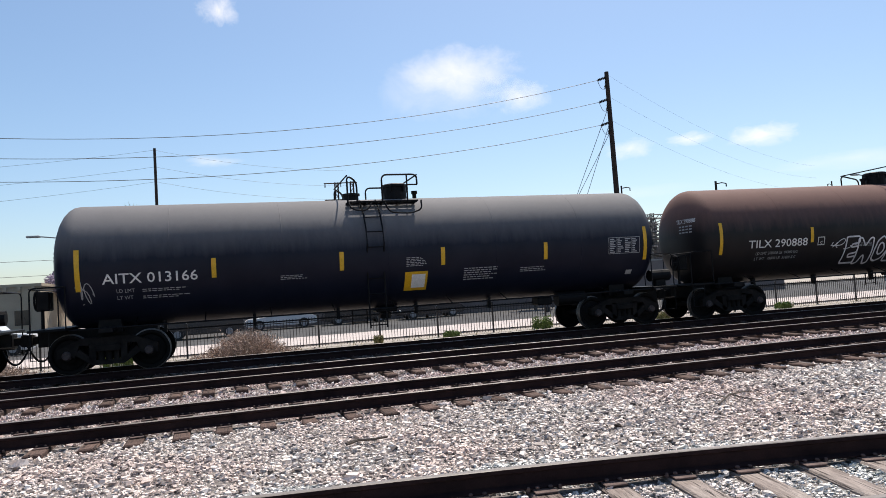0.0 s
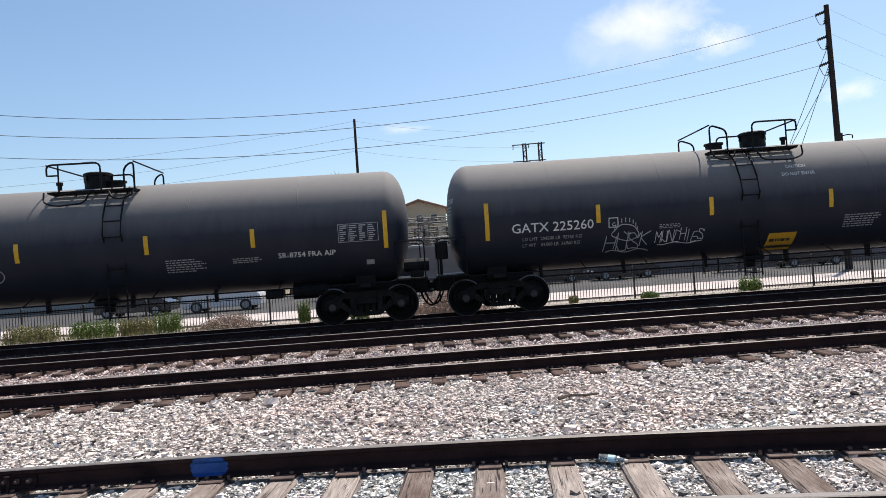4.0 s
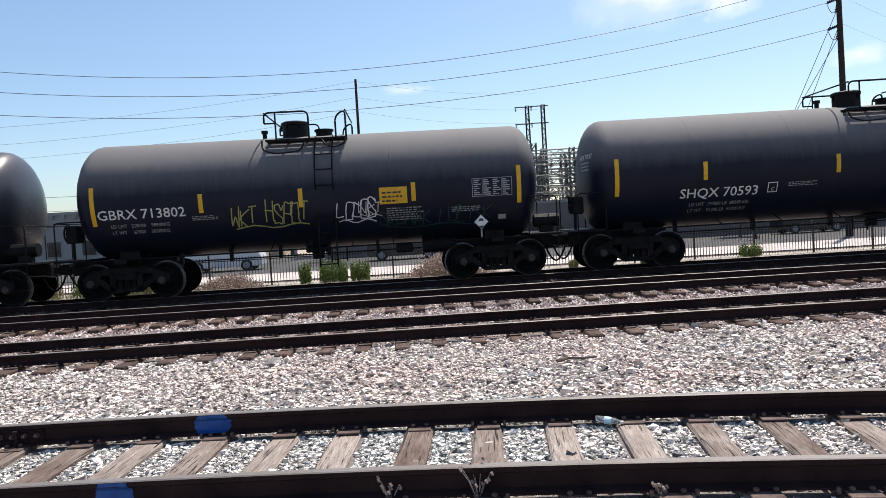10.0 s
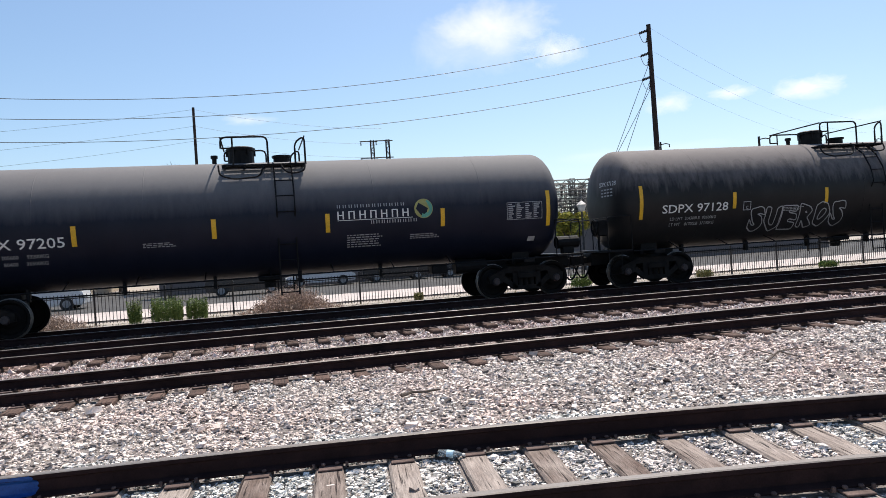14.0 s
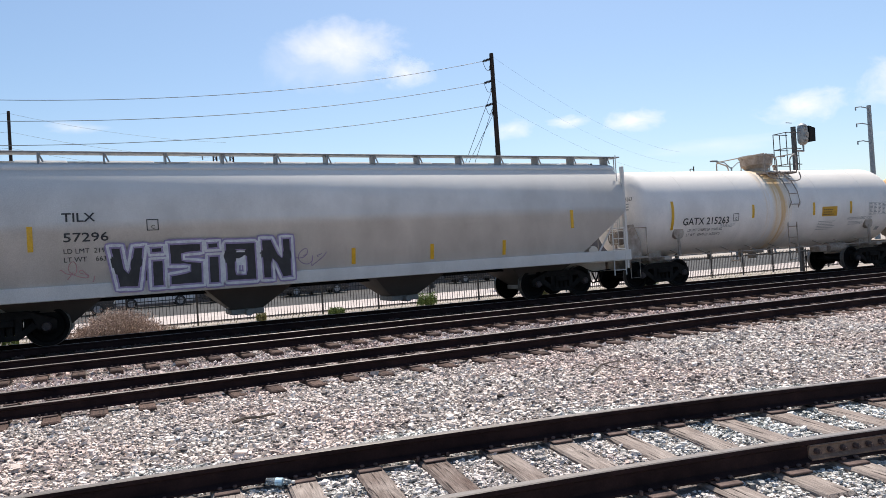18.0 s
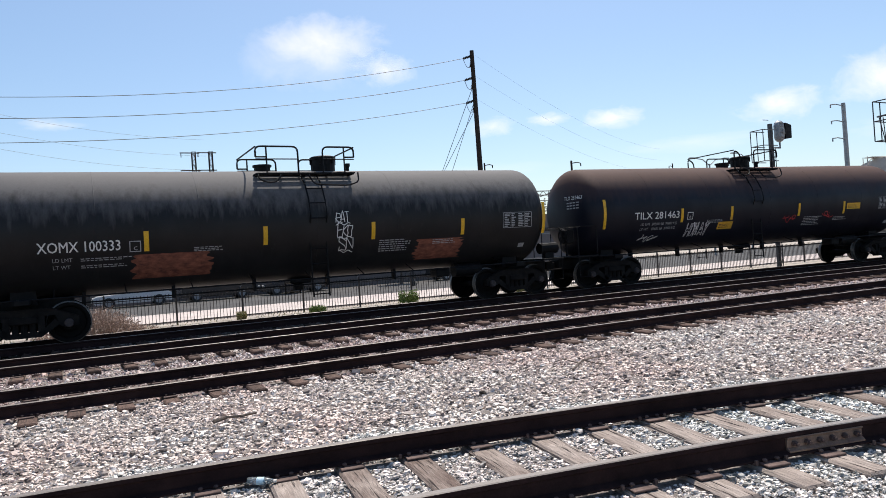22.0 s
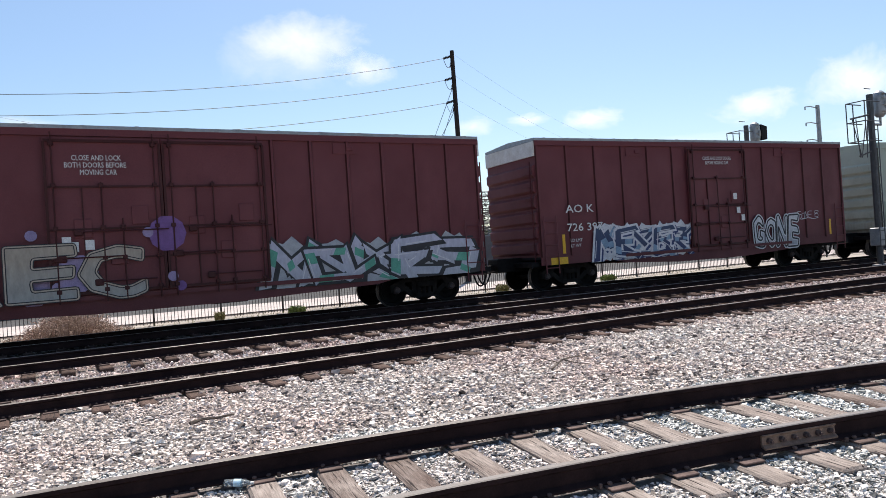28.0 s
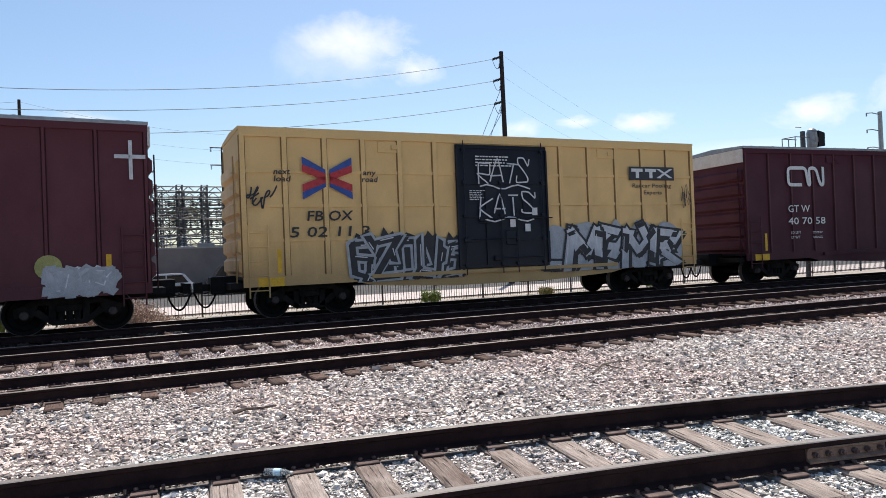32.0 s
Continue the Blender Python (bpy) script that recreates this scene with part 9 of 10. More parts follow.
def substation(x0, x1, y, top, seed):
    rnd = random.Random(seed)
    p = thing("substation_frame", "grey lattice steel frame of an electrical substation", "substation", "substation frames")
    cols = [x0 + (x1 - x0) * i / 3 for i in range(4)]
    for row, (dy, drop) in enumerate(((0.0, 0.0), (4.5, 0.6), (9.0, -0.4))):
        for x in cols:
            lattice_tower(x + 0.5 * row, y + dy, -0.56, top - drop, 0.26, p, material=STEEL_GREY)
        for z in (top - drop - 0.55, top - drop - 2.3, top - drop - 3.9):
            truss(x0 + 0.5 * row, x1 + 0.5 * row, y + dy, z, 0.45, p, STEEL_GREY)
        for z in (top - drop - 1.75, top - drop - 3.4):
            for k in range(9):
                x = x0 + (x1 - x0) * (k + 0.5) / 9 + rnd.uniform(-0.2, 0.2)
                bm = bmesh.new()
                insulator(bm, (x, y + dy - 0.4, z + 0.05), (x, y + dy - 0.4, z + 0.85), 0.13)
                tagged(part("bushing", bm, INSULATOR, p), kind="stuff")
        for k in range(6):
            bm = bmesh.new()
            z = top - drop - 0.4 - k * 0.72
            tube(bm, [(x0 - 1.0, y + dy - 0.5 - 0.1 * k, z), (x1 + 1.0, y + dy - 0.5, z - rnd.uniform(0.0, 0.3))], 0.04, 4)
            part("bus_bar", bm, STEEL_GREY, p)
        for x in cols:
            bm = bmesh.new()
            tube(bm, [(x + 0.5 * row, y + dy, top - drop - 0.3), (x + 0.5 * row, y + dy + 4.5, top - drop - 0.8)], 0.05, 4)
            tube(bm, [(x + 0.5 * row + 0.6, y + dy, top - drop - 2.1), (x + 0.5 * row + 0.6, y + dy + 4.5, top - drop - 2.3)], 0.05, 4)
            part("cross_beam", bm, STEEL_GREY, p)
    for k in range(4):
        x = x0 + (x1 - x0) * (k + 0.5) / 4
        bm = bmesh.new()
        soft_box(bm, x - 0.6, x + 0.6, y - 2.3, y - 1.4, -0.56, 2.6 + rnd.uniform(-0.3, 0.5), 0.06)
        for dx in (-0.3, 0, 0.3):
            insulator(bm, (x + dx, y - 1.85, 2.7), (x + dx, y - 1.85, 3.7), 0.11)
        part("transformer", bm, GREY_STEEL, p, "grey transformer tank with bushings")


def parked_car(x, y, rz, paint_col, label, van=False):
    p = thing("parked_car", label, "car", "parked cars")
    m = surface("car_body_paint", paint_col, tuple(c * 0.9 for c in paint_col), 1.0, 0.2)
    h = 0.75 if not van else 1.0
    bm = bmesh.new()
    prism(bm, [(-2.2, 0.25), (2.2, 0.25), (2.25, 0.62), (2.15, h), (1.1, h + 0.08), (-1.9, h + 0.12), (-2.25, h - 0.05), (-2.3, 0.5)], -0.86, 0.86)
    bmesh.ops.bevel(bm, geom=bm.edges[:], offset=0.06, segments=2, affect="EDGES")
    part("body", bm, m, p)
    bm = bmesh.new()
    t = 1.48 if not van else 1.85
    prism(bm, [(-1.9, h + 0.05), (1.1, h + 0.05), (0.35, t), (-1.35, t)], -0.74, 0.74)
    bmesh.ops.bevel(bm, geom=bm.edges[:], offset=0.05, segments=2, affect="EDGES")
    part("cabin", bm, m, p)
    for sd in (-1, 1):
        bm = bmesh.new()
        prism(bm, [(-1.6, h + 0.15), (-0.35, h + 0.15), (-0.35, t - 0.1), (-1.25, t - 0.1)], sd * 0.745 - 0.006, sd * 0.745 + 0.006)
        prism(bm, [(-0.27, h + 0.15), (0.85, h + 0.15), (0.3, t - 0.1), (-0.27, t - 0.1)], sd * 0.745 - 0.006, sd * 0.745 + 0.006)
        part("side_window", bm, DARK_GLASS, p)
    for wx in (-1.4, 1.4):
        for sd in (-1, 1):
            bm = bmesh.new()
            cyl(bm, (wx, sd * 0.72, 0.33), (wx, sd * 0.90, 0.33), 0.33, 18)
            w = part("tyre", bm, TYRE, p)
            bm = bmesh.new()
            cyl(bm, (wx, sd * 0.88, 0.33), (wx, sd * 0.91, 0.33), 0.2, 14)
            part("rim", bm, GALV, w)
    for sd in (-0.62, 0.62):
        bm = bmesh.new()
        soft_box(bm, 2.16, 2.27, sd - 0.18, sd + 0.18, 0.56, 0.68, 0.02)
        part("headlight", bm, WHITE_STEEL, p)
    p.matrix_basis = pose(x, y, -0.535, 0, 0, rz)


def block_building(label, x0, x1, y0, y1, top, wall, bays, storeys, parapet=True, name="building"):
    b = thing(name, label, "building")
    bm = bmesh.new()
    box(bm, x0, x1, y0, y1, -0.56, top)
    w = part("wall", bm, wall, b)
    if parapet:
        bm = bmesh.new()
        box(bm, x0 - 0.12, x1 + 0.12, y0 - 0.12, y1 + 0.12, top, top + 0.22)
        n = int((x1 - x0) / 0.9)
        for i in range(n):
            x = x0 + (x1 - x0) * (i + 0.5) / n
            box(bm, x - 0.12, x + 0.12, y0 - 0.2, y0 - 0.02, top - 0.3, top)
        part("parapet", bm, wall, b, "parapet with small brackets")
    for s in range(storeys):
        for i in range(bays):
            x = x0 + (x1 - x0) * (i + 0.5) / bays
            z = 0.6 + s * 2.9
            bm = bmesh.new()
            box(bm, x - 0.6, x + 0.6, y0 - 0.05, y0 + 0.02, z, z + 1.3)
            win = part("window", bm, wall, b)
            bm = bmesh.new()
            box(bm, x - 0.52, x + 0.52, y0 - 0.06, y0 - 0.045, z + 0.08, z + 1.22)
            part("pane", bm, DARK_GLASS, win)
    return b


def house(x, y, eave, ridge, w, d):
    b = thing("house", "beige two-storey house with a clay tile roof", "house")
    bm = bmesh.new()
    box(bm, x - w, x + w, y, y + d, -0.56, eave)
    prism(bm, [(x - w, eave), (x + w, eave), (x, ridge - 0.12)], y, y + 0.3)
    part("wall", bm, WALL_TAN, b)
    bm = bmesh.new()
    for sx in (-1, 1):
        hexa(bm, [(x, y - 0.5, ridge - 0.05), (x + sx * (w + 0.5), y - 0.5, eave - 0.2), (x + sx * (w + 0.5), y + d + 0.5, eave - 0.2), (x, y + d + 0.5, ridge - 0.05), (x, y - 0.5, ridge + 0.1), (x + sx * (w + 0.5), y - 0.5, eave - 0.05), (x + sx * (w + 0.5), y + d + 0.5, eave - 0.05), (x, y + d + 0.5, ridge + 0.1)])
    roof = part("roof", bm, ROOF_TILE, b)
    for sx in (-1, 1):
        for i in range(14):
            yy = y - 0.3 + (d + 0.6) * i / 13
            bm = bmesh.new()
            tube(bm, [(x, yy, ridge + 0.12), (x + sx * (w + 0.5), yy, eave - 0.03)], 0.08, 5)
            part("tile_row", bm, ROOF_TILE, roof)
    for k in (-0.55, 0.0, 0.55):
        for z in (eave - 1.9, eave - 4.8):
            bm = bmesh.new()
            box(bm, x + k * w - 0.45, x + k * w + 0.45, y - 0.05, y + 0.02, z, z + 1.2)
            win = part("window", bm, WHITE_STEEL, b)
            bm = bmesh.new()
            box(bm, x + k * w - 0.38, x + k * w + 0.38, y - 0.07, y - 0.045, z + 0.07, z + 1.13)
            part("pane", bm, DARK_GLASS, win)


def place():
    fence()
    power_line()
    # the pole with fanned wires
    p, x, y = far_pole(-5.25, 75, 17.3, (), "slim wooden pole with a fan of thin wires")
    for z in (17.1, 15.4, 13.9):
        wire(sag((x, y, z), (x - 60, y - 8, z - 3.5), 1.6), 0.011, p, "wire")
        wire(sag((x, y, z), (x + 19.5, y + 2, z - 2.0), 0.5), 0.010, p, "wire")
    for z in (6.6, 5.2):
        wire(sag((x, y, z), (x - 60, y - 10, z + 0.5), 0.5), 0.018, p, "wire")
    for az in (8.5, 9.75):
        q = thing("lattice_pole", "dark lattice pole with stub arms", "pylon", "lattice poles")
        xx, yy = math.sin(radians(az)) * 80, math.cos(radians(az)) * 80
        lattice_tower(xx, yy, -0.56, 14.2, 0.22, q, "mast", POLE_WOOD)
        for z in (14.1, 12.2):
            bm = bmesh.new()
            tube(bm, [(xx - 1.4, yy, z), (xx + 0.6, yy, z)], 0.06, 4)
            insulator(bm, (xx - 1.3, yy, z), (xx - 1.3, yy, z - 0.5), 0.09)
            part("arm", bm, POLE_WOOD, q)
    far_pole(58.0, 90, 15.2, (15.0, 13.2, 11.3), "grey steel pole with three curved arms", 0.22, -1, 2.3, GALV)
    far_pole(31.5, 90, 12.7, (12.5,), "small dark wooden utility pole", 0.1, 1, 1.2)
    far_pole(38.5, 85, 11.5, (11.3, 9.9), "small dark utility pole with side arms", 0.12, 1, 1.4)
    far_pole(46.2, 120, 13.6, (13.2,), "thin far wooden utility pole", 0.09, -1, 0.8)
    far_pole(-24.2, 110, 13.8, (13.4, 12.4), "far utility pole with crossed arms", 0.12, 1, 1.2)
    far_pole(-20.5, 95, 11.3, (11.1, 9.4), "far dark wooden utility pole", 0.12, -1, 1.0)
    street_lamp(48.9, 75, 8.6, (-1, 1), "grey steel double-armed street lamp")
    street_lamp(-10.9, 52, 5.9, (-1,), "grey street lamp with one curved arm")
    street_lamp(51.5, 95, 10.8, (-1, 1), "far grey double-armed street lamp")
    signal_mast(30.3, 22.6, 6.45, "railway signal with a round-topped target and a work cage")
    signal_mast(28.0, 15.35, 6.2, "railway signal on a mast with a bracket frame", True, True)
    substation(-6.2, 2.4, 60, 5.4, 7)
    substation(3.4, 9.0, 58, 7.7, 1)
    substation(10.5, 18.0, 62, 7.6, 2)
    substation(18.5, 25.0, 60, 7.5, 3)
    substation(25.6, 32.0, 61, 7.2, 4)
    substation(32.6, 38.5, 62, 7.0, 5)
    substation(39.2, 47.0, 63, 7.7, 6)
    lantern_post(19.5, 41.6, 3.95)
    bm = bmesh.new()
    box(bm, -7.5, 46, 50, 50.3, -0.56, 2.55)
    tagged(part("wall_north", bm, WALL_BROWN, None), "brown-grey block wall round the substation", "wall", kind="structure")
    bm = bmesh.new()
    box(bm, -7.6, 46.1, 49.95, 50.35, 2.55, 2.66)
    tagged(part("wall_coping", bm, WALL_GREY, None), "grey coping on the block wall", "wall", kind="structure")
    block_building("low grey concrete building with a cornice", -36, -22.5, 55, 70, 3.9, WALL_GREY, 5, 1)
    block_building("low tan stucco building with a bracketed parapet", -21.5, -14.0, 60, 74, 3.6, WALL_TAN, 3, 1)
    block_building("dark brown low plain building", 41, 48, 57, 61, 4.7, WALL_BROWN, 4, 1, False)
    block_building("low grey-brown plain building behind the steelwork", -8.5, -1.2, 72, 78, 4.2, WALL_BROWN, 4, 1, False)
    house(-0.75, 92, 8.5, 9.7, 3.5, 9)
    palm(-7.6, 60, -0.56, 7.4, 1, 2.4)
    palm(16.7, 56, -0.56, 6.5, 2, 2.3)
    palm(48.6, 62, -0.56, 7.0, 5, 1.8)
    palm(6.5, 70, -0.56, 7.2, 3, 2.3)
    palm(-6.5, 57, -0.56, 7.6, 4, 3.0)
    tree("mauve-flowering tree with an open crown", -13.0, 66, -0.56, 5.9, 5.5, LEAF_MAUVE, 11)
    tree("grey-green leafy street tree", -16.0, 70, -0.56, 4.4, 5.0, LEAF_GREY, 12)
    tree("yellow-flowering tree beside the substation", 20.8, 46.5, -0.56, 4.2, 2.6, LEAF_YELLOW, 13)
    tree("small round yellow-green tree", -6.3, 46, -0.56, 3.0, 2.2, LEAF_YELLOW, 14, 300, 0.12)
    tree("green tree beside the wall", 13.0, 47.5, -0.56, 4.0, 3.0, LEAF_GREEN, 15)
    tree("dark green tree behind the house", 2.5, 100, -0.56, 7.5, 6.0, LEAF_GREY, 16, 350, 0.22)
    for i, (tx, ty, th) in enumerate(((34, 84, 5.5), (41, 88, 5.0), (49, 80, 5.5), (58, 86, 5.0), (28, 90, 6.0), (68, 84, 4.5))):
        tree("far grey-green rounded tree", tx, ty, -0.56, th, 6.5, LEAF_GREY, 30 + i, 160, 0.3)
    tree("dark green tree beside the house", -5.4, 84, -0.56, 7.6, 4.6, LEAF_GREY, 17, 420, 0.2)
    tree("small dark green tree before the house", -3.2, 80, -0.56, 6.0, 3.4, LEAF_GREY, 18, 320, 0.18)
    shrub("reddish-brown dry brush mound beside the fence", 0.5, 25.6, -0.52, 2.7, 0.95, LEAF_DRY, 21, 800, 0.06, "dry brush", "dry_brush")
    shrub("low dry brown brush clump", -7.4, 25.4, -0.52, 2.2, 0.6, LEAF_DRY, 22, 500, 0.05, "dry brush", "dry_brush")
    for i, (sx, w, h) in enumerate(((-4.68, 0.42, 0.95), (-3.65, 1.1, 0.95), (-2.68, 0.75, 0.85))):
        shrub("bright green upright weed bush", sx, 25.5, -0.52, w, h, LEAF_GREEN, 40 + i, 700, 0.055, "shrub", "weed_bush")
    for i, (sx, w, h) in enumerate(((-9.6, 1.0, 0.85), (-10.9, 1.3, 0.75), (-12.6, 1.6, 0.7), (-14.5, 1.8, 0.7), (11.9, 0.8, 0.6), (5.3, 0.35, 0.35), (8.0, 0.6, 0.35), (17.5, 0.7, 0.4), (24.0, 0.8, 0.35))):
        shrub("leafy green weed patch beside ballast", sx, 25.6 + 0.3 * (i % 3), -0.52, w, h, LEAF_GREEN if i % 2 == 0 else GRASS, 60 + i, 500, 0.055, "weeds", "weed_patch")
    rnd = random.Random(77)
    verts, faces = [], []
    for _ in range(9000):
        gx = rnd.uniform(-17, 34)
        dens = 1.0 if gx < -7.5 else 0.25
        if rnd.random() > dens:
            continue
        gy = rnd.uniform(22.8, 27.7)
        hgt = rnd.uniform(0.08, 0.42) if gx < -7.5 else rnd.uniform(0.05, 0.2)
        a = rnd.uniform(0, 6.28)
        w = 0.012
        k = len(verts)
        verts += [(gx - w * math.cos(a), gy - w * math.sin(a), -0.53), (gx + w * math.cos(a), gy + w * math.sin(a), -0.53), (gx + rnd.uniform(-0.1, 0.1), gy + rnd.uniform(-0.1, 0.1), -0.53 + hgt)]
        faces.append((k, k + 1, k + 2))
    tagged(part("dry_grass", raw("dry_grass", verts, faces, GRASS), None, None), "sparse dry grass along the fence", "grass", kind="stuff")
    for cx, cy, rz, col, label, van in ((3.0, 47.2, 180, (0.70, 0.70, 0.70), "white hatchback parked behind the fence", False), (8.0, 47.0, 0, (0.03, 0.032, 0.035), "dark grey van-sized car parked in the lot", True), (-12.0, 41.0, 0, (0.72, 0.73, 0.74), "tall white car parked in the lot", True), (-1.6, 43.0, 0, (0.04, 0.045, 0.05), "black car parked in the lot", True), (-17.5, 42, 180, (0.05, 0.05, 0.06), "black car parked in the lot", False), (25.5, 46.5, 0, (0.03, 0.032, 0.035), "black car parked along the block wall", True), (13.0, 46.8, 180, (0.04, 0.04, 0.045), "dark car parked along the block wall", False)):
        parked_car(cx, cy, rz, col, label, van)


def clouds():
    for i, (az, el, w, h, d) in enumerate(((19.3, 17.3, 5.8, 2.6, 0.85), (23.9, 15.0, 3.0, 1.7, 0.75), (18.0, 16.2, 7.5, 3.4, 0.42), (41.9, 9.8, 3.2, 1.15, 0.95), (36.8, 10.2, 2.4, 0.7, 0.75), (32.3, 10.0, 2.6, 1.0, 0.65), (54.0, 9.3, 3.8, 1.6, 0.95), (60.5, 10.2, 4.2, 2.6, 0.95), (-0.2, 22.2, 1.9, 1.5, 0.85), (-1.2, 11.0, 2.6, 0.6, 0.5), (48.0, 7.2, 7.0, 0.9, 0.35), (62.0, 6.8, 5.0, 1.1, 0.5), (30.0, 6.5, 9.0, 0.8, 0.25))):
        r = 2800.0
        a, e = radians(az), radians(el)
        c = Vector((math.sin(a) * math.cos(e), math.cos(a) * math.cos(e), math.sin(e))) * r
        me = raw("cloud", [(-1, -1, 0), (1, -1, 0), (1, 1, 0), (-1, 1, 0)], [(0, 1, 2, 3)], cloud_mat(i + 1, d))
        ob = tagged(new("backdrop", me), "soft white cloud in the sky", "cloud", "clouds", "structure")
        m = look(c, (0, 0, 0))
        ob.matrix_basis = m @ Matrix.Diagonal((math.tan(radians(w)) * r, math.tan(radians(h)) * r, 1, 1))


place()
clouds()


# ---- small things on the ballast ----
def small_things():
    b = thing("plastic_bottle", "crushed clear plastic bottle with a pale blue label", "bottle")
    bm = bmesh.new()
    lathe(bm, [(-0.105, 0.0), (-0.10, 0.030), (-0.04, 0.032), (0.03, 0.031), (0.07, 0.024), (0.095, 0.013), (0.10, 0.0)], 14, "x")
    part("bottle_body", bm, glow_free_glass("clear_plastic", (0.85, 0.93, 0.95)), b, "clear plastic", True)
    bm = bmesh.new()
    lathe(bm, [(-0.03, 0.0325), (-0.03, 0.0335), (0.025, 0.0335), (0.025, 0.0325)], 14, "x")
    part("label", bm, surface("pale_blue_label", (0.35, 0.6, 0.75), (0.55, 0.7, 0.78), 20, 0.5), b, "pale blue wrapper")
    bm = bmesh.new()
    cyl(bm, (0.095, 0, 0), (0.118, 0, 0), 0.015, 10)
    part("cap", bm, WHITE_STEEL, b)
    b.matrix_basis = pose(1.22, 5.36, -0.155, 8, 4, -28) @ Matrix.Diagonal((1.0, 1.0, 0.85, 1))
    st = thing("stick", "dark weathered stick lying on the gravel", "stick")
    bm = bmesh.new()
    tube(bm, [(1.35, 8.30, -0.27), (1.50, 8.36, -0.255), (1.66, 8.33, -0.26), (1.86, 8.40, -0.265)], 0.022, 6, r_end=0.012)
    part("wood", bm, BARK, st)
    br = thing("branch", "dry forked branch on the gravel", "branch")
    bm = bmesh.new()
    tube(bm, [(6.0, 7.7, -0.24), (6.3, 7.85, -0.16), (6.75, 8.1, -0.20), (7.0, 8.2, -0.24)], 0.016, 5, r_end=0.006)
    tube(bm, [(6.3, 7.85, -0.16), (6.4, 7.7, -0.20), (6.65, 7.65, -0.25)], 0.010, 5, r_end=0.004)
    tube(bm, [(6.2, 7.8, -0.19), (6.1, 8.05, -0.14), (6.05, 8.2, -0.2)], 0.010, 5, r_end=0.004)
    part("wood", bm, BARK, br)
    rk = thing("dark_rock", "single dark stone among pale gravel", "rock")
    bm = bmesh.new()
    bmesh.ops.create_icosphere(bm, subdivisions=2, radius=0.042)
    for v in bm.verts:
        v.co = v.co * (1 + 0.4 * noise.noise(v.co * 30))
        v.co.z *= 0.6
        v.co += Vector((4.38, 7.4, -0.262))
    part("stone", bm, POLE_WOOD, rk)
    # dry weeds beside the near rail
    for i, (gx, gy, k) in enumerate(((0.10, 4.05, 1.0), (-0.42, 4.10, 0.7), (1.15, 3.92, 0.4))):
        w = thing("dry_weed", "dry straw-coloured weed stalks beside the rail", "weed", "dry weeds")
        rnd = random.Random(200 + i)
        bm = bmesh.new()
        for j in range(11):
            a = rnd.uniform(0, 6.28)
            h = rnd.uniform(0.10, 0.26) * k
            tip = Vector((gx + math.cos(a) * h * 0.5, gy + math.sin(a) * h * 0.4, -0.2 + h))
            tube(bm, [(gx, gy, -0.21), ((gx + tip.x) / 2, (gy + tip.y) / 2, -0.2 + h * 0.6), tip], 0.003, 4, r_end=0.0015)
            tube(bm, [tip, tip + Vector((0.01, 0, -0.02))], 0.008, 4)
        part("stalk", bm, LEAF_DRY, w)
    # lone spikes that stick up out of the ballast
    for sx, sy in ((0.43, 5.62), (-3.6, 5.72)):
        s = thing("rail_spike", "loose rusty spike standing up in the ballast", "spike")
        bm = bmesh.new()
        soft_box(bm, sx - 0.008, sx + 0.008, sy - 0.008, sy + 0.008, -0.25, -0.04, 0.002)
        soft_box(bm, sx - 0.016, sx + 0.016, sy - 0.02, sy + 0.012, -0.05, -0.035, 0.003)
        part("shaft", bm, RAIL_STEEL, s)


small_things()


# ---- ties, plates and joint bars ----
def tie_shape(length, w, h):
    def make(b):
        t = bmesh.new()
        box(t, -length / 2, length / 2, -w / 2, w / 2, -h, 0)
        bmesh.ops.bevel(t, geom=[e for e in t.edges if all(v.co.z > -0.01 for v in e.verts)], offset=0.018, segments=1, affect="EDGES")
        merge(b, t)
    return make


def plate_shape(b):
    soft_box(b, -0.175, 0.175, -0.092, 0.092, 0.0, 0.015, 0.004)
    for x, y in ((-0.086, -0.058), (0.086, 0.052), (-0.086, 0.05), (0.088, -0.055)):
        box(b, x - 0.008, x + 0.008, y - 0.008, y + 0.008, 0.0, 0.030)
        t = bmesh.new()
        lathe(t, [(0.026, 0.0), (0.026, 0.017), (0.034, 0.019), (0.042, 0.014), (0.046, 0.0)], 7, "z")
        for v in t.verts:
            v.co += Vector((x, y, 0))
        merge(b, t)


def anchor_shape(b):
    for y in (-0.128, 0.128):
        box(b, -0.082, 0.082, y - 0.012, y + 0.012, -0.014, 0.002)
        for x in (-0.090, 0.090):
            soft_box(b, x - 0.011, x + 0.011, y - 0.012, y + 0.012, -0.012, 0.026, 0.004)


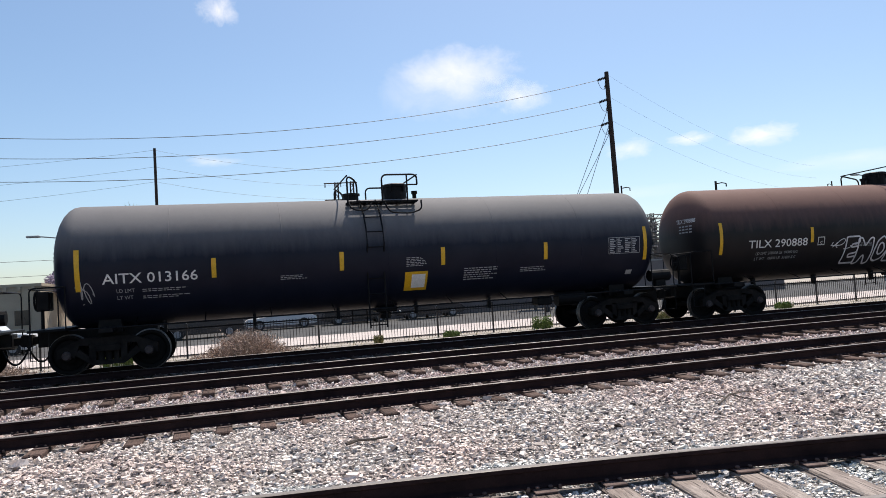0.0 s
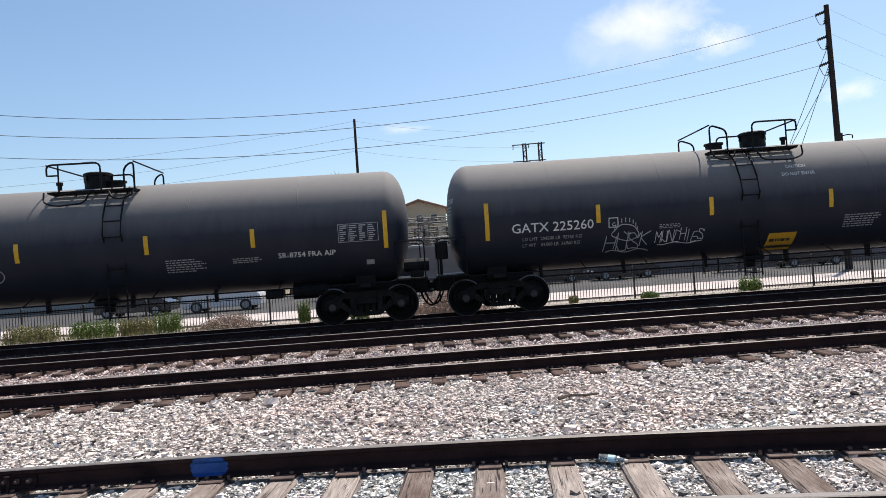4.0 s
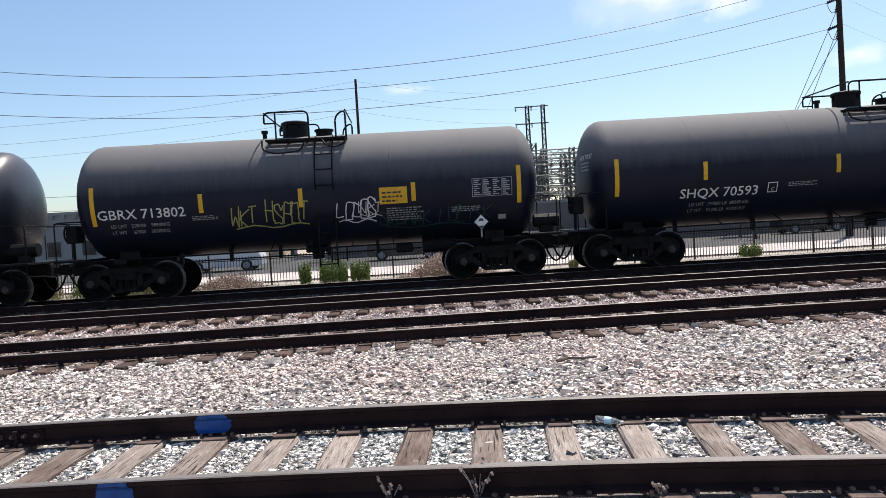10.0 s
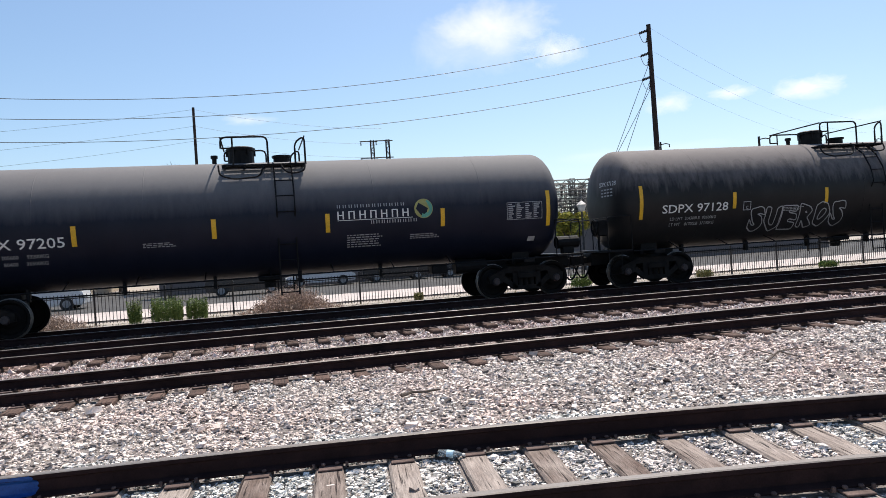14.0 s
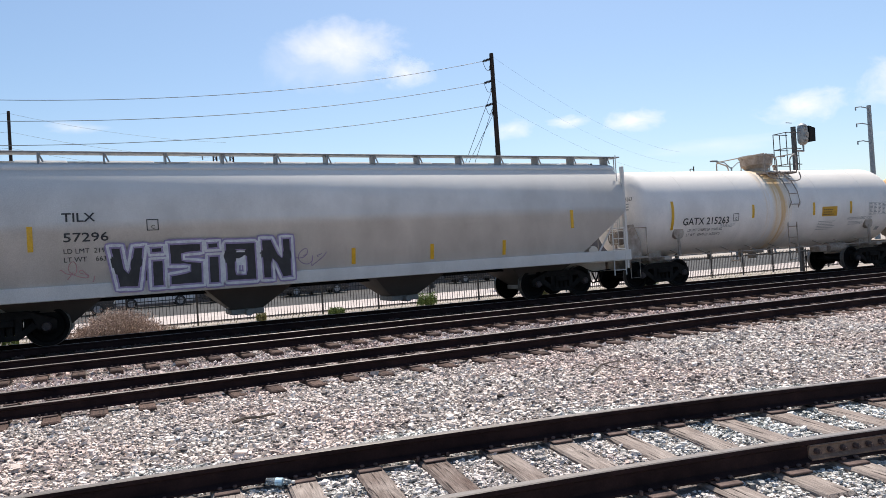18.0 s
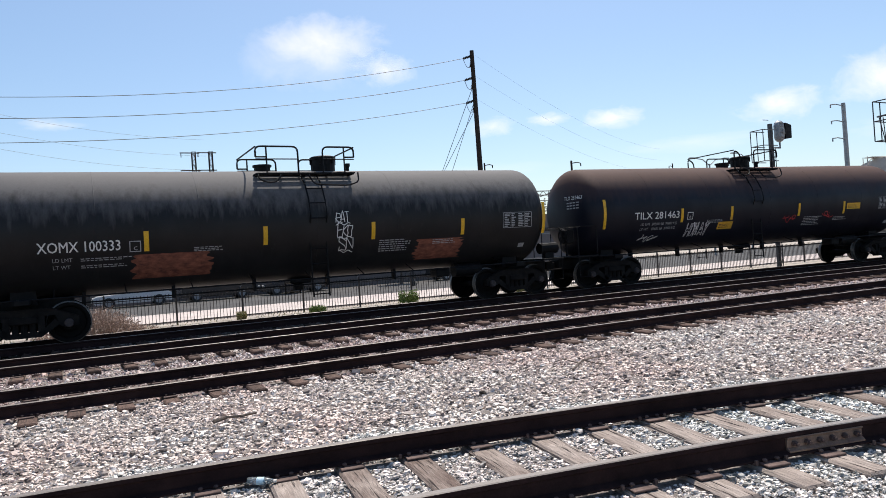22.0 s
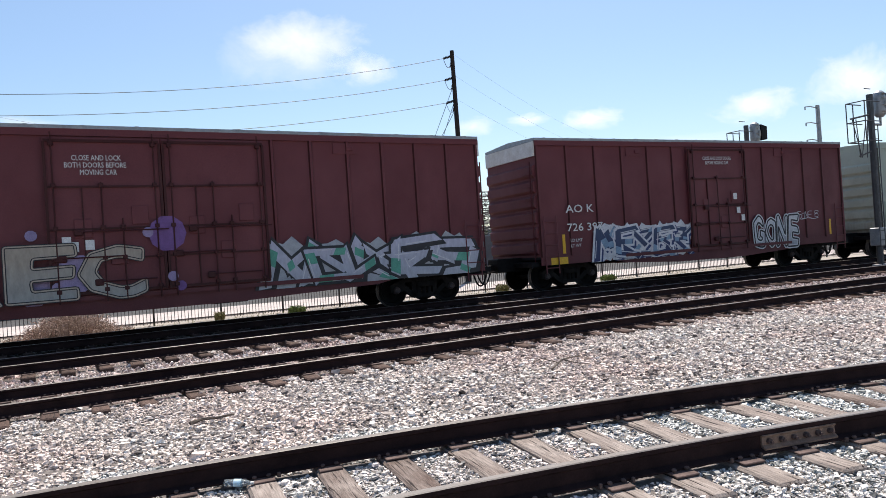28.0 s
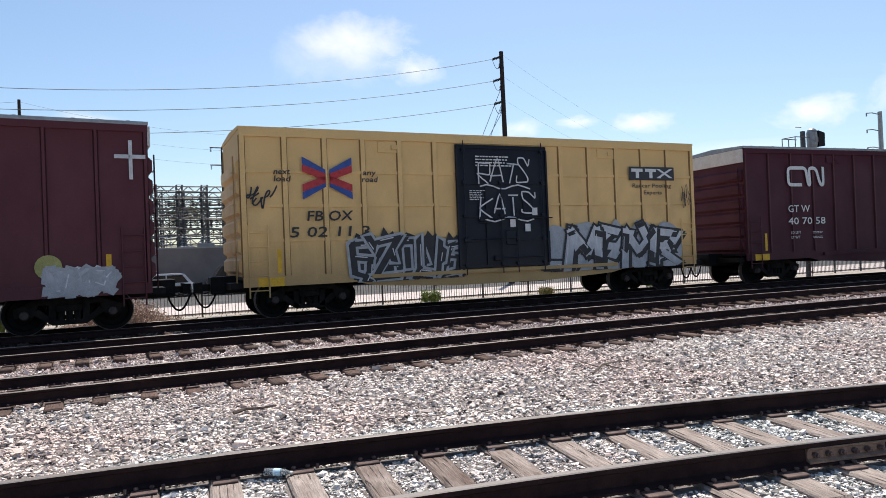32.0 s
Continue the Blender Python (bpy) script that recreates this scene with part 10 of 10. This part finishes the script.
def sleepers():
    rnd = random.Random(12)
    for key, (line, y0, top) in TRACKS.items():
        tr = TRACK_THINGS[key]
        near = key == "N"
        pitch, phase = (0.545, 3.6) if near else (0.61, -2.62 if key == "M" else -2.3)
        s0, s1 = (-8.5, 15.5) if near else (-19.0, 42.0)
        tie = shared("tie_" + ("near" if near else "main"), tie_shape(2.59, 0.225, 0.17), TIE_WOOD if near else TIE_DARK)
        plate = shared("tie_plate", plate_shape, PLATE_RUST)
        anchor = shared("rail_anchor", anchor_shape, PLATE_RUST)
        k = math.ceil((s0 - phase) / pitch)
        while phase + k * pitch < s1:
            s = phase + k * pitch + rnd.uniform(-0.03, 0.03)
            k += 1
            p, a = line(s, y0 + GAUGE / 2)
            t = part("tie", tie, None, tr, "" if k > 3 else "weathered wooden tie")
            t.matrix_basis = Matrix.Translation((p.x, p.y, top - 0.186)) @ Matrix.Rotation(a + math.pi / 2 + rnd.uniform(-0.02, 0.02), 4, "Z") @ Matrix.Translation((rnd.uniform(-0.05, 0.05), 0, rnd.uniform(-0.012, 0.004)))
            for off in (0, GAUGE):
                q, b = line(s, y0 + off)
                pl = part("tie_plate", plate, None, tr)
                pl.matrix_basis = Matrix.Translation((q.x, q.y, top - 0.186)) @ Matrix.Rotation(b + math.pi / 2 + (math.pi if rnd.random() < 0.5 else 0), 4, "Z")
                if k % 2 == 0 and key in "NM":
                    an = part("rail_anchor", anchor, None, tr)
                    an.matrix_basis = Matrix.Translation((q.x, q.y, top - 0.170)) @ Matrix.Rotation(b + math.pi / 2, 4, "Z")


def joint_bar(s, y, half, material, label):
    tr = TRACK_THINGS["N"]
    p, a = side_line(s, y)
    bm = bmesh.new()
    for sd in (-1, 1):
        along_x(bm, [(sd * 0.012, -0.135), (sd * 0.055, -0.150), (sd * 0.058, -0.138), (sd * 0.030, -0.118), (sd * 0.028, -0.066), (sd * 0.042, -0.048), (sd * 0.036, -0.042), (sd * 0.012, -0.052)], -half, half)
    j = part("joint_bar", bm, material, tr, label)
    bmesh_nuts = bmesh.new()
    for i in range(6):
        x = -half + half * 2 * (i + 0.5) / 6
        for sd in (-1, 1):
            tube(bmesh_nuts, [(x, sd * 0.028, -0.092), (x, sd * 0.058, -0.092)], 0.022, 6)
            tube(bmesh_nuts, [(x, sd * 0.058, -0.092), (x, sd * 0.078, -0.092)], 0.012, 6)
    part("joint_bolt", bmesh_nuts, PLATE_RUST, j, "nuts and bolt ends")
    j.matrix_basis = Matrix.Translation((p.x, p.y, 0)) @ Matrix.Rotation(a, 4, "Z")


def paint_mark(s, y, w):
    """Blue paint sprayed on the near face of a rail."""
    tr = TRACK_THINGS["N"]
    rnd = random.Random(int(s * 100))
    prof = [(-0.0605, -0.150), (-0.0135, -0.137), (-0.0118, -0.060), (-0.0365, -0.037), (-0.0375, -0.008)]
    verts, faces = [], []
    n, m = 16, 12
    cuts = [0.0] + [math.hypot(b[0] - a[0], b[1] - a[1]) for a, b in zip(prof, prof[1:])]
    for i in range(1, len(cuts)):
        cuts[i] += cuts[i - 1]
    for j in range(m + 1):
        g = cuts[-1] * j / m
        dy, dz = np.interp(g, cuts, [p[0] for p in prof]), np.interp(g, cuts, [p[1] for p in prof])
        swell = 0.55 + 0.45 * math.sin(math.pi * (0.12 + 0.76 * j / m)) + rnd.uniform(-0.06, 0.06)
        for i in range(n + 1):
            q, _ = side_line(s - w / 2 * swell + w * swell * i / n, y + dy - 0.001)
            verts.append((q.x, q.y, dz))
    for j in range(m):
        for i in range(n):
            a = j * (n + 1) + i
            faces.append((a, a + 1, a + n + 2, a + n + 1))
    part("paint_mark", raw("paint_mark", verts, faces, BLUE_PAINT), None, tr, "blue sprayed survey mark")


joint_bar(9.08, 4.302, 0.34, JOINT_RUST, "rusty orange bolted joint bar")
joint_bar(0.22, 5.807, 0.30, RAIL_STEEL, "dark bolted joint bar")
paint_mark(1.9, 5.807, 0.30)
paint_mark(1.82, 4.302, 0.24)
sleepers()


# ---- ballast stones: crushed, angular, lying all over the bed ----
def stones(name, label, count, region, size, material, seed, keep, chunky=True):
    rng = np.random.default_rng(seed)
    x0, x1, y0, y1 = region
    xs, ys = rng.uniform(x0, x1, count), rng.uniform(y0, y1, count)
    ok = keep(xs, ys)
    xs, ys = xs[ok], ys[ok]
    n = len(xs)
    zs = np.array([bed_height(a, b) for a, b in zip(xs, ys)])
    if chunky:
        hull = np.array([[-1, -0.2, -0.45], [0.2, -1, -0.45], [1, 0.2, -0.45], [-0.2, 1, -0.45], [-0.72, -0.5, 0.5], [0.55, -0.68, 0.5], [0.7, 0.5, 0.5], [-0.55, 0.7, 0.5]], float)
        tris = np.array([[0, 1, 5], [0, 5, 4], [1, 2, 6], [1, 6, 5], [2, 3, 7], [2, 7, 6], [3, 0, 4], [3, 4, 7], [4, 5, 6], [4, 6, 7]])
    else:
        hull = np.array([[-1, 0, -0.35], [1, 0, -0.35], [0, -1, -0.35], [0, 1, -0.35], [0, 0, 0.85]], float)
        tris = np.array([[0, 2, 4], [2, 1, 4], [1, 3, 4], [3, 0, 4]])
    k = len(hull)
    v = hull[None] * (1.0 if chunky else 1.2) + rng.uniform(-0.32, 0.32, (n, k, 3)) * (1.0 if chunky else 1.5)
    s = size * np.exp(rng.normal(0, 0.36, n)) / 2
    v *= s[:, None, None] * rng.uniform((0.8, 0.6, 0.5), (1.45, 1.05, 0.95), (n, 1, 3))
    a, b = rng.uniform(0, 6.283, n), rng.normal(0, 0.34, n)
    ca, sa, cb, sb = np.cos(a), np.sin(a), np.cos(b), np.sin(b)
    x, y, z = v[..., 0], v[..., 1], v[..., 2]
    y, z = y * cb[:, None] - z * sb[:, None], y * sb[:, None] + z * cb[:, None]
    x, y = x * ca[:, None] - y * sa[:, None], x * sa[:, None] + y * ca[:, None]
    v = np.stack([x + xs[:, None], y + ys[:, None], z + (zs + s * rng.uniform(-0.3, 1.0, n))[:, None]], -1).reshape(-1, 3)
    f = (tris[None] + (np.arange(n) * k)[:, None, None]).reshape(-1, 3)
    me = bpy.data.meshes.new(name)
    me.vertices.add(len(v))
    me.vertices.foreach_set("co", v.ravel().astype(np.float32))
    me.loops.add(len(f) * 3)
    me.loops.foreach_set("vertex_index", f.ravel().astype(np.int32))
    me.polygons.add(len(f))
    me.polygons.foreach_set("loop_start", (np.arange(len(f)) * 3).astype(np.int32))
    me.polygons.foreach_set("loop_total", np.full(len(f), 3, np.int32))
    me.materials.append(material)
    me.polygons.foreach_set("use_smooth", np.zeros(len(f), dtype=bool))
    me.update()
    me.validate()
    tagged(new(name, me), label, "gravel", kind="stuff")


def side_offset(x, y):
    return np.hypot(x - SIDE_X, y + SIDE_BEND) - SIDE_BEND - 5.05


def main_offset(x, y):
    u, v = unturned(x, y)
    return np.hypot(u, v + BEND) - BEND


def in_view(x, y):
    return (x > -0.72 * y - 1.5) & (x < 1.95 * y + 1.5)


def off_ties(x, y, key):
    """True where no tie lies."""
    line, y0, _ = TRACKS[key]
    pitch, phase = (0.545, 3.6) if key == "N" else (0.61, -2.62 if key == "M" else -2.3)
    if key == "N":
        s = np.arctan2(x - SIDE_X, y + SIDE_BEND) * (SIDE_BEND + 5.05)
        d = np.abs(side_offset(x, y))
    else:
        u, v = unturned(x, y)
        s = np.arctan2(u, v + BEND) * (BEND + TRAIN_Y)
        d = np.abs(main_offset(x, y) - y0 - GAUGE / 2)
    u = np.abs((s - phase + pitch / 2) % pitch - pitch / 2)
    return (u > 0.122) | (d > 1.27)


def clear_of_rails(x, y):
    d = side_offset(x, y)
    ok = (np.abs(d - GAUGE / 2) > 0.072) & (np.abs(d + GAUGE / 2) > 0.072)
    q = main_offset(x, y)
    for key in "MPT":
        y0 = TRACKS[key][1]
        ok &= (np.abs(q - y0) > 0.09) & (np.abs(q - y0 - GAUGE) > 0.09)
    return ok


def all_clear(x, y):
    ok = in_view(x, y) & clear_of_rails(x, y)
    for key in "NMPT":
        ok &= off_ties(x, y, key)
    return ok


def grey_zone(x, y):
    return np.abs(side_offset(x, y)) < 1.75 + 0.2 * np.sin(x * 3)


# strip along the train's track where the stones carry oil and painted shade
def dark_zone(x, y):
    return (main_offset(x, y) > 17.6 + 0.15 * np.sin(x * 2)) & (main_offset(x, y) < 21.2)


stones("grey_ballast", "grey crushed ballast stones round the siding's ties", 255000, (-7, 11, 1.8, 7.6), 0.0250, GREY_STONES, 1, lambda x, y: all_clear(x, y) & grey_zone(x, y))
stones("loose_stone_scatter", "larger loose stones lying on the siding's ballast", 700, (-7, 11, 1.8, 7.6), 0.05, PINK_STONES, 8, lambda x, y: in_view(x, y) & clear_of_rails(x, y) & grey_zone(x, y))
stones("pale_ballast", "pale pinkish crushed ballast stones between the tracks", 150000, (-9, 20, 4.0, 10.7), 0.0340, PINK_STONES, 2, lambda x, y: all_clear(x, y) & ~grey_zone(x, y))
stones("far_ballast", "pinkish ballast stones between the farther tracks", 170000, (-13, 34, 10.7, 17.9), 0.036, ROSE_STONES, 3, lambda x, y: all_clear(x, y) & ~dark_zone(x, y), False)
stones("dark_ballast", "ballast stones under the train, coloured dark for oil and shade", 50000, (-14, 42, 16.0, 22.5), 0.05, DARK_STONES, 4, lambda x, y: all_clear(x, y) & dark_zone(x, y), False)


# ---- what moves: the train rolls from the far end of the line past the camera ----
# the train's uneven pace: seconds, and metres by which it runs ahead of its even roll
PACE = ((0.0, -0.09), (1.0, 0.09), (2.0, 0.0), (3.0, -0.07), (4.0, 0.18), (4.5, -0.11), (6.6, 0.08), (7.0, -0.02), (8.0, -0.05), (10.0, 0.02), (13.0, -0.03), (18.0, 0.02), (19.0, -0.02), (20.0, -0.2), (21.0, 0.08), (22.2, 0.16), (23.0, -0.02), (24.0, -0.02), (27.0, 0.0), (28.0, 0.15), (29.0, -0.05), (30.0, -0.05), (32.0, -0.02))


def rolled(t):
    """Metres that the train has rolled by t seconds."""
    return 16.602 * t + 0.00322 * t * t - 0.0000966 * t ** 3 + float(np.interp(t, *zip(*PACE)))


# where each car's middle stands along the line at the start, and its length beside its pattern's, in the order of building
PLACES = ((-13.60, 1.005), (4.13, 1.004), (22.21, 1.011), (40.03, 1.000), (57.87, 1.011), (75.59, 1.009), (93.65, 1.010), (131.24, 1.001), (148.02, 0.996), (163.10, 1.016), (178.62, 1.022), (196.58, 1.028), (214.55, 1.015), (232.64, 1.009), (250.68, 1.009), (268.86, 1.025), (286.45, 1.020), (321.98, 1.003), (336.90, 1.011), (353.77, 1.011), (371.51, 1.016), (389.02, 1.022), (112.61, 1.009), (305.13, 1.019), (408.13, 1.026), (427.64, 1.015), (447.96, 1.015), (468.00, 1.029), (486.74, 1.019), (504.33, 1.011), (523.27, 1.026), (542.09, 1.023), (560.12, 1.015))
TALL = 1.03


def on_track(s):
    p, a = main_line(s, TRAIN_Y)
    return Matrix.Translation((p.x, p.y, TRACKS["T"][2])) @ Matrix.Rotation(a, 4, "Z")


def motions():
    standing = {}
    for (car, listed), (q, long) in zip(CARS, PLACES):
        standing[listed] = q
        car.scale = (long, TALL, TALL)
        times = {0.0, 32.0}
        for i in range(65):
            t = i * 0.5
            if -62 < q - rolled(t) < 75:
                times.add(t)
        walk(car, [(t, on_track(q - rolled(t))) for t in sorted(times)])
    # the wheels turn as they roll
    for wheel, dx, listed in WHEELS:
        q = standing[listed]
        near = [i / 30 for i in range(0, 961) if -20 < q - rolled(i / 30) < 44]
        if not near:
            continue
        times = sorted({0.0, 32.0} | set(near))
        rows = []
        for t in times:
            angle = -rolled(min(max(t, near[0]), near[-1])) / 0.457
            rows.append((t, Matrix.Translation((dx, 0, 0.457)) @ Matrix.Rotation(angle, 4, "Y")))
        walk(wheel, rows)


motions()
